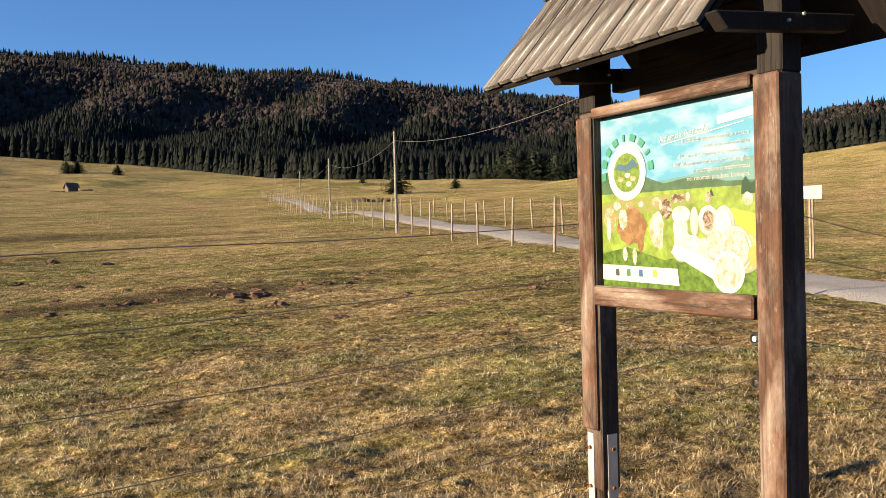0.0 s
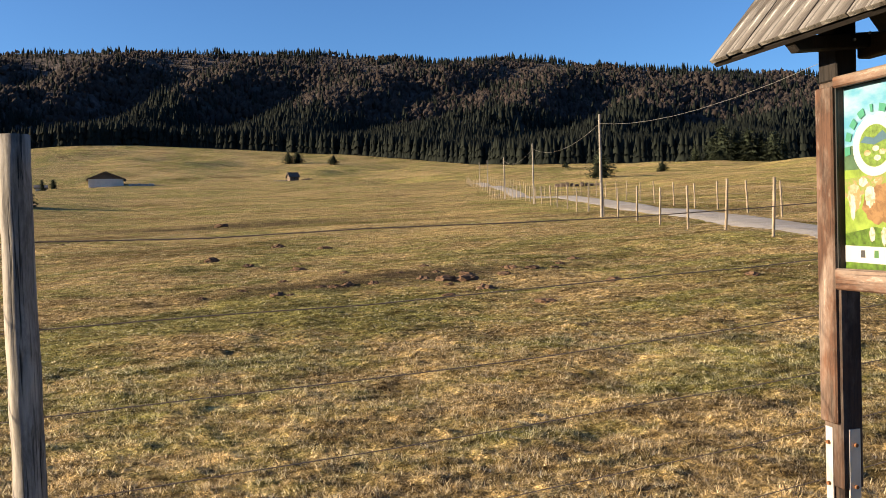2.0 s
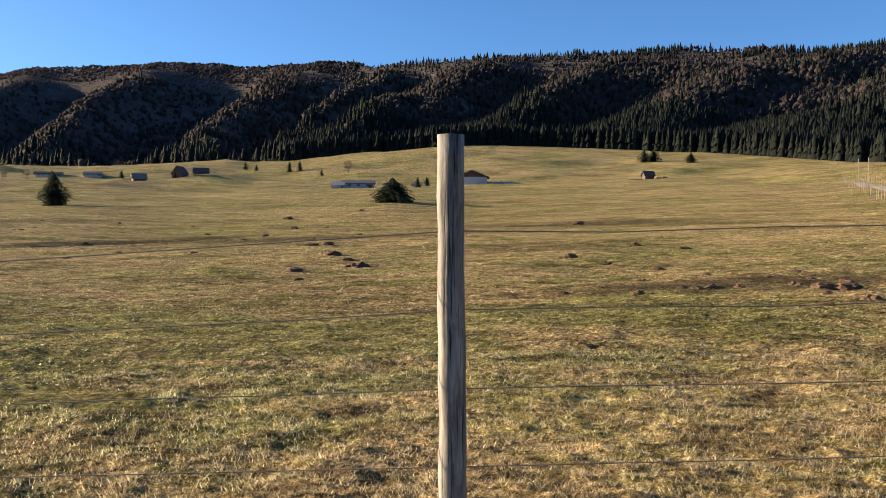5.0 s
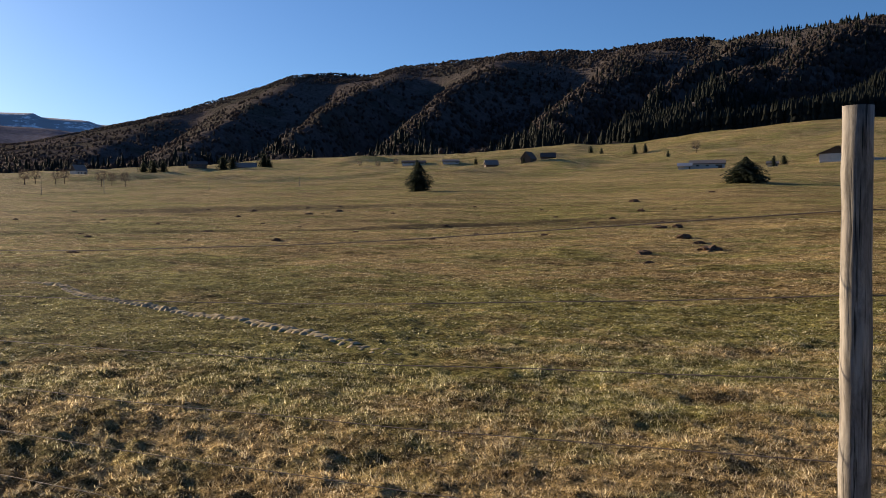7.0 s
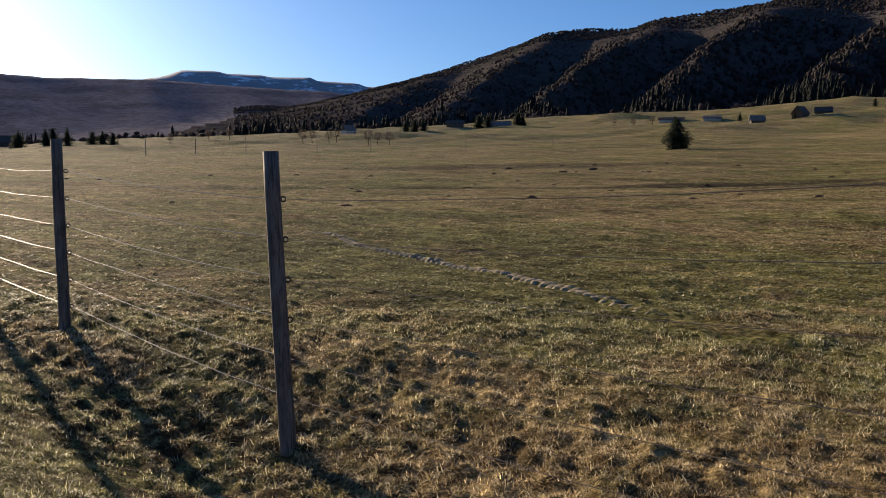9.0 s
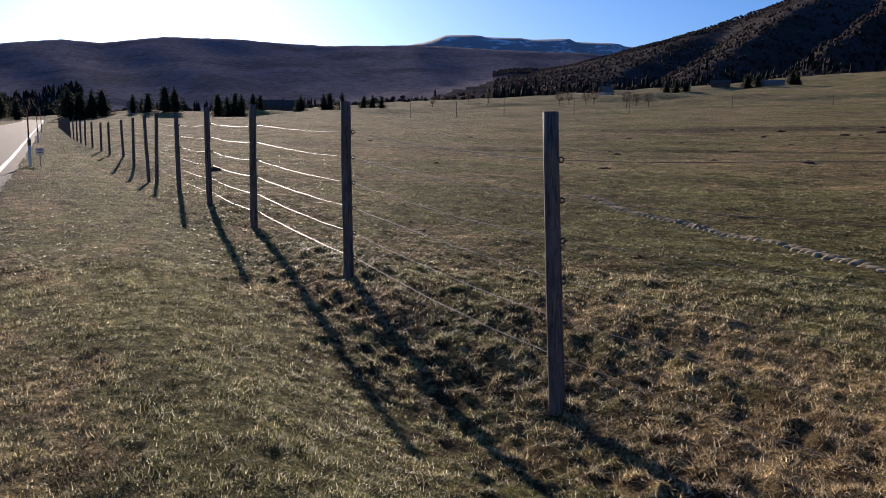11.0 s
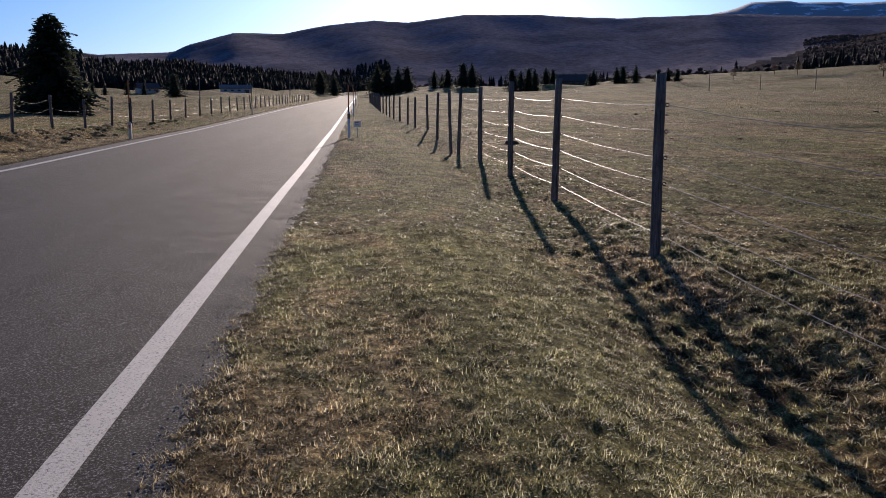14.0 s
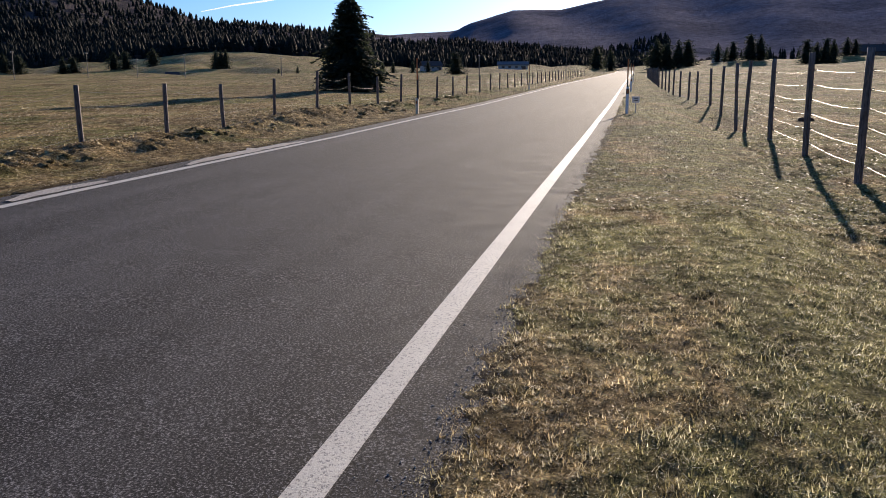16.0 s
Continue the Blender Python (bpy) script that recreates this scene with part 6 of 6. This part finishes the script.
def plant_bare_trees():
    rng = np.random.default_rng(77)
    src = bare_tree(rng, 6.0)
    for i, (az, r, h) in enumerate(((14.9, 400, 5.6), (34.6, 420, 4.5), (35.8, 430, 4.0), (37.0, 430, 3.6), (57.6, 330, 5.4), (57.0, 335, 4.8), (55.9, 330, 4.2), (55.4, 335, 5.0), (53.3, 330, 5.6), (52.7, 335, 4.5), (51.9, 332, 5.0), (62.3, 420, 5.0), (63.6, 430, 4.6), (66.0, 430, 4.8))):
        place_tree(src, az, r, h, 6.0, "bare brown deciduous tree in the far meadow", "bare trees", spin=50 * i)
    for o in (*src.children_recursive, src):
        bpy.data.objects.remove(o)


plant_bare_trees()


# ---- molehills and clods in the turf ----
def mound(seed, flat=1.0):
    rng = random.Random(seed)
    bm = bmesh.new()
    bmesh.ops.create_icosphere(bm, subdivisions=3, radius=1.0)
    for v in bm.verts:
        q = v.co.copy()
        w = 0.75 + 0.35 * noise.noise(q * 2.2 + Vector((seed, 0, 0))) + 0.22 * noise.noise(q * 6.0 + Vector((0, seed, 0)))
        v.co = Vector((q.x * w, q.y * w, max(-0.15, q.z) * w * 0.60 * flat))
    return bm


def molehills():
    me = []
    for s in range(4):
        m = bpy.data.meshes.new("molehill")
        bm = mound(s + 1)
        bm.to_mesh(m)
        bm.free()
        m.materials.append(SOIL)
        me.append(m)
    rng = random.Random(12)
    spots = [(-28.1, 81.4, 0.7), (-12.4, 38.8, 0.45), (-11.7, 39.2, 0.4), (-8.0, 28.9, 0.3), (-7.0, 26.3, 0.5), (-8.5, 24.5, 0.35), (-25, 99, 0.6), (0.2, 62.5, 0.6), (2.1, 32.7, 0.35), (3.5, 29.9, 0.35),
             (-0.3, 26.2, 0.3), (0.7, 24.4, 0.25), (1.9, 22.5, 0.32), (0.9, 15.6, 0.22), (4.1, 15.8, 0.3), (4.5, 15.7, 0.35), (4.4, 14.2, 0.22), (3.6, 13.7, 0.18), (6.7, 13.9, 0.2), (4.6, 11.9, 0.24), (2.3, 16.3, 0.2), (8.5, 12.4, 0.2)]
    spots += [(-9.1, 31.0, 0.4), (-7.4, 21.6, 0.25), (-20.9, 61.6, 0.5), (-46.8, 54.3, 0.5), (-48.0, 59.8, 0.5), (-35.7, 32.9, 0.4), (-57.4, 58.9, 0.5), (-27.2, 18.6, 0.3), (-28.4, 4.4, 0.35)]
    for k in range(34):
        spots.append((rng.gauss(3.2, 2.0), rng.gauss(16.6, 1.5), rng.uniform(0.07, 0.24)))
    for k in range(70):
        az, r = rng.uniform(8, 74), rng.uniform(34, 95)
        x, y = from_eye(az, r)
        spots.append((x, y, rng.uniform(0.12, 0.32)))
    for k, (x, y, s) in enumerate(spots):
        ob = new("molehill", me[k % 4])
        ob.matrix_world = pose(x, y, ground_at(x, y) - 0.02, 0, 0, 73 * k)
        ob.scale = (s, s * rng.uniform(0.7, 1.0), s * rng.uniform(0.6, 1.0))
        tagged(ob, "dark brown molehill of fresh soil in the turf", "molehill", "molehills")


molehills()


def bank_clods():
    """Turned clods of soil and dead grass heaped along the bank across the road."""
    rng = random.Random(31)
    bm = bmesh.new()
    for k in range(300):
        x = -9.0 - 38.0 * rng.random() ** 1.3
        y = -10.1 + rng.gauss(0, 0.42) + float(road_bend(x))
        s = rng.uniform(0.05, 0.14)
        one = bmesh.new()
        bmesh.ops.create_icosphere(one, subdivisions=2, radius=1.0)
        z = ground_at(x, y)
        for v in one.verts:
            q = v.co.copy()
            w = 0.7 + 0.5 * noise.noise(q * 1.9 + Vector((k * 3.1, 0, 0))) + 0.3 * noise.noise(q * 5.0 + Vector((0, k * 1.7, 0)))
            v.co = Vector((x + q.x * w * s * 1.3, y + q.y * w * s, z + (max(-0.3, q.z) * w - 0.25) * s * 0.6))
        for f in one.faces:
            f.smooth = True
        me = bpy.data.meshes.new("tmp")
        one.to_mesh(me)
        one.free()
        bm.from_mesh(me)
        bpy.data.meshes.remove(me)
    tagged(part("bank_clods", bm, MEADOW), "rough clods of soil and dead grass along the roadside bank", "clods", kind="stuff")


bank_clods()


TRACK_LINE = [(-19.0, 11.2), (-17.0, 11.05), (-14.9, 10.2), (-11.9, 9.65), (-9.4, 8.95), (-7.6, 8.3), (-6.6, 7.85), (-4.4, 7.2)]


def tyre_tracks():
    """Lugged ruts that a tractor pressed into the wet meadow."""
    for line in (TRACK_LINE,):
        verts, faces, n = [], [], 6
        dense = []
        for (x0, y0), (x1, y1) in zip(line, line[1:]):
            m = int(math.hypot(x1 - x0, y1 - y0) / 0.05)
            dense += [(x0 + (x1 - x0) * k / m, y0 + (y1 - y0) * k / m) for k in range(m)]
        for i, (x, y) in enumerate(dense):
            a, b = dense[max(i - 3, 0)], dense[min(i + 3, len(dense) - 1)]
            d = Vector((b[0] - a[0], b[1] - a[1], 0)).normalized()
            for k in range(n):
                f = 2 * k / (n - 1) - 1
                px, py = x - d.y * 0.17 * f + d.x * 0.10 * abs(f), y + d.x * 0.17 * f + d.y * 0.10 * abs(f)
                sunk = 0.07 * (1 - min(1.0, i / 30, (len(dense) - 1 - i) / 90)) ** 2
                worn = 0.75 + 0.25 * math.sin(i * 0.05 + 1.3)
                lug = 0.012 + 0.018 * worn if (i + (2 if f > 0 else 0)) % 4 < 2 else -0.016
                g = ground_at(px, py) + float(tufts(np.array([px]), np.array([py]), np.array([12.0]))[0])
                verts.append((px, py, g - sunk + (lug if abs(f) < 0.9 else -0.04)))
        for i in range(len(dense) - 1):
            for k in range(n - 1):
                faces.append((i * n + k, (i + 1) * n + k, (i + 1) * n + k + 1, i * n + k + 1))
        tagged(new("tyre_track", mesh_of("tyre_track", verts, faces, RUTTED, True)), "pale lugged tractor tyre track pressed into the meadow", "tyre track", "tyre tracks", kind="structure")


tyre_tracks()


def shoulder_patch(x0, n, wide):
    """Pale gravel washed out beside the road's far edge line."""
    rng = random.Random(6)
    verts, faces = [], []
    for i in range(n):
        x = x0 - 0.25 * i
        y = -7.86 + float(road_bend(x)) + rng.uniform(-0.03, 0.03)
        w = wide * math.sin(math.pi * (i + 0.4) / n) ** 0.6 * rng.uniform(0.7, 1.1)
        for f in (0.02, -w * 0.5, -w):
            verts.append((x, y + f, max(float(road_height(x)), ground_at(x, y + f) + 0.02) + (0.008 if f > 0 else 0.014)))
    for i in range(n - 1):
        for k in range(2):
            faces.append((i * 3 + k, (i + 1) * 3 + k, (i + 1) * 3 + k + 1, i * 3 + k + 1))
    tagged(new("gravel_shoulder", mesh_of("gravel_shoulder", verts, faces, GRAVEL)), "pale washed-out gravel beside the road edge", "gravel", kind="structure")


shoulder_patch(-13.6, 22, 0.34)
shoulder_patch(-9.4, 9, 0.26)


# ---- a vapour trail in the western sky ----
def vapour_trail():
    n = Nodes("vapour", 1.0, 0.0, 0.0)
    n.colour((0.95, 0.95, 0.95))
    tp = n.tree.nodes.new("ShaderNodeBsdfTransparent")
    mx = n.tree.nodes.new("ShaderNodeMixShader")
    mx.inputs[0].default_value = 0.28
    tl = n.tree.nodes.new("ShaderNodeBsdfTranslucent")
    n.link(tp.outputs[0], mx.inputs[1])
    n.link(tl.outputs[0], mx.inputs[2])
    n.link(mx.outputs[0], n.tree.nodes["Material Output"].inputs["Surface"])
    pts = []
    for az, el in ((117.9, 4.6), (116.0, 5.0), (114.0, 5.3), (113.2, 5.42)):
        x, y = polar(az, 4700.0)
        pts.append((float(x), float(y), EYE_Z + 4700 * math.tan(radians(el))))
    part_ob = tagged(new("vapour_trail", None), "thin white vapour trail in the clear sky", "cloud", kind="structure")
    part("streak", tube(pts, [2.0, 4.0, 5.0, 2.0], 6), n.mat, part_ob)


vapour_trail()


# ---- grass ----
def grass(name, n_tufts, r0, r1, blades, length, width, seed, label, spread=0.05, power=1.0, rise=0.80):
    """Tufts of bent blades, each blade a thin wedge, joined into one mesh."""
    rng = np.random.default_rng(seed)
    az = rng.uniform(-61, 133, n_tufts)
    r = r0 + (r1 - r0) * rng.uniform(0, 1, n_tufts) ** power
    x, y = polar(az, r)
    yc = y - road_bend(x)
    ragged = 0.10 * waves(x, y, 0.8, 51) + 0.10 * waves(x, y, 0.25, 52)
    keep = (yc > -1.40 + ragged) | (yc < -8.35 - ragged)
    keep &= (off_line(x, y, TRACK_LINE) > 0.33) & (off_line(x, y, GRAVEL_LINE) > 1.55)
    keep &= ~((np.abs(x - 2.2) < 0.08) & (np.abs(y - 2.3) < 0.7))
    clump = waves(x, y, 0.6, 53, 9) + 0.6 * waves(x, y, 0.22, 54, 9)
    keep &= rng.uniform(-2.2, 0.7, n_tufts) < clump + 0.5
    bank = np.clip(1.6 - 1.4 * np.hypot((x + 4.6) / 5.5, (y - 2.35) / 1.25), 0, 1)
    keep &= ~((waves(x, y, 0.30, 57, 9) > 0.05) & (rng.uniform(0, 1, n_tufts) < 0.9 * bank))
    x, y, r, clump = x[keep], y[keep], r[keep], clump[keep]
    rough = 0.95 + 0.2 * smooth01((y - road_bend(x) - 1.4) / 1.2) + 0.5 * smooth01((-9.2 - (y - road_bend(x))) / 0.8)
    n = len(x) * blades
    x, y, r, rough, clump = (np.repeat(q, blades) for q in (x, y, r, rough, clump))
    scale = np.interp(r, [2, 6, 14, 40, 110], [0.8, 1.0, 1.2, 1.7, 3.0])
    px = x + rng.normal(0, spread, n) * scale
    py = y + rng.normal(0, spread, n) * scale
    pz = verge(px, py, land(px, py)) + tufts(px, py, np.hypot(px - CX, py - CY)) - 0.004
    a = rng.uniform(0, 2 * np.pi, n)
    L = length * rng.uniform(0.45, 1.3, n) * scale * rough * np.clip(1.0 + 0.55 * clump, 0.4, 1.9)
    up = rng.uniform(0.0, 1.0, n) * rise + 0.08
    w = width * rng.uniform(0.6, 1.3, n) * scale
    dx, dy = np.cos(a), np.sin(a)
    base = np.stack([px, py, pz], 1)
    side = np.stack([-dy * w, dx * w, np.zeros(n)], 1)
    flat = np.sqrt(1 - up ** 2)
    tip = base + np.stack([dx * L * flat, dy * L * flat, L * up], 1)
    verts = np.stack([base - side, base + side, tip], 1).reshape(-1, 3)
    tris = np.arange(3 * n).reshape(-1, 3)
    return tagged(new(name, mesh_arrays(name, verts, tris, BLADES)), label, "grass", kind="stuff")


grass("grass", 125000, 2.0, 10.0, 8, 0.037, 0.0034, 61, "short matted straw and green winter grass", 0.027)
grass("grass", 160000, 9.5, 50.0, 5, 0.032, 0.0085, 62, "short matted straw and green winter grass", 0.032, 1.7, 0.50)
grass("grass", 45000, 45.0, 115.0, 3, 0.024, 0.0170, 63, "short matted straw and green winter grass", 0.04, 1.0, 0.40)


grass("grass", 24000, 110.0, 340.0, 3, 0.030, 0.0260, 66, "coarse tussocks over the far meadow", 0.06, 1.0, 0.35)


def fence_grass():
    """Longer bent grass left standing under the fence."""
    rng = np.random.default_rng(64)
    n = 4200
    x = np.where(rng.uniform(0, 1, n) < 0.72, rng.uniform(-12, 6, n), rng.uniform(1.6, 5.5, n))
    line = np.interp(x, [-12, -5.47, -0.685, 3.7, 6.0], [2.6, 2.77, 2.9, 3.27, 3.5])
    y = line + rng.normal(0, 0.28, n) + 0.1 - np.where(x > 1.5, np.abs(rng.normal(0, 0.9, n)), 0.0)
    keep = waves(x, y, 0.5, 65, 9) > -0.2
    x, y = x[keep], y[keep]
    m = 12
    k = len(x) * m
    px, py = np.repeat(x, m) + rng.normal(0, 0.03, k), np.repeat(y, m) + rng.normal(0, 0.03, k)
    pz = verge(px, py, land(px, py)) + tufts(px, py, np.hypot(px - CX, py - CY)) - 0.005
    a, L, up = rng.uniform(0, 6.28, k), rng.uniform(0.05, 0.125, k), rng.uniform(0.08, 0.7, k)
    flat = np.sqrt(1 - up ** 2)
    d = np.stack([np.cos(a), np.sin(a), np.zeros(k)], 1)
    s = np.stack([-d[:, 1], d[:, 0], np.zeros(k)], 1) * rng.uniform(0.002, 0.0038, k)[:, None]
    b = np.stack([px, py, pz], 1)
    mid = b + d * (0.45 * L * flat)[:, None] + np.array([0, 0, 1.0]) * (0.6 * L * up)[:, None]
    tip = b + d * (1.1 * L * flat)[:, None] + np.array([0, 0, 1.0]) * (0.75 * L * up)[:, None]
    verts = np.stack([b - s, b + s, mid + s * 0.8, mid - s * 0.8, tip], 1).reshape(-1, 3)
    q = (np.arange(k) * 5)[:, None]
    tris = np.concatenate([q + np.array([[0, 1, 2]]), q + np.array([[0, 2, 3]]), q + np.array([[3, 2, 4]])], 1).reshape(-1, 3)
    return tagged(new("long_grass", mesh_arrays("long_grass", verts, tris, BLADES)), "longer bent straw-coloured grass under the fence", "grass", kind="stuff")


fence_grass()


def edge_stones():
    """Loose gravel along the asphalt's edges."""
    rng = np.random.default_rng(71)
    n = 5200
    x = -np.abs(rng.uniform(0, 1, n)) ** 1.6 * 30 + 1.5
    left = rng.uniform(0, 1, n) < 0.12
    off = np.where(left, -8.15 - np.abs(rng.normal(0, 0.14, n)), -1.34 + rng.normal(0, 0.09, n))
    y = off + road_bend(x)
    z = np.maximum(road_height(x), verge(x, y, land(x, y)) + tufts(x, y, np.hypot(x - CX, y - CY)))
    base = np.array([(1, 0, 0), (-1, 0, 0), (0, 1, 0), (0, -1, 0), (0, 0, 0.8), (0, 0, -0.8)], float)
    tri = np.array([(0, 2, 4), (2, 1, 4), (1, 3, 4), (3, 0, 4), (2, 0, 5), (1, 2, 5), (3, 1, 5), (0, 3, 5)])
    size = rng.uniform(0.002, 0.0065, n)[:, None, None] * rng.uniform(0.6, 1.3, (n, 6, 1))
    a = rng.uniform(0, 6.28, n)
    rot = np.stack([np.stack([np.cos(a), -np.sin(a)], -1), np.stack([np.sin(a), np.cos(a)], -1)], 1)
    v = base[None] * size
    v[:, :, :2] = np.einsum("nij,nkj->nki", rot, v[:, :, :2])
    v += np.stack([x, y, z + 0.002], 1)[:, None, :]
    t = (tri[None] + (np.arange(n) * 6)[:, None, None]).reshape(-1, 3)
    return tagged(new("loose_gravel", mesh_arrays("loose_gravel", v.reshape(-1, 3), t, GRAVEL)), "loose grey gravel along the asphalt edge", "gravel", kind="stuff")


edge_stones()
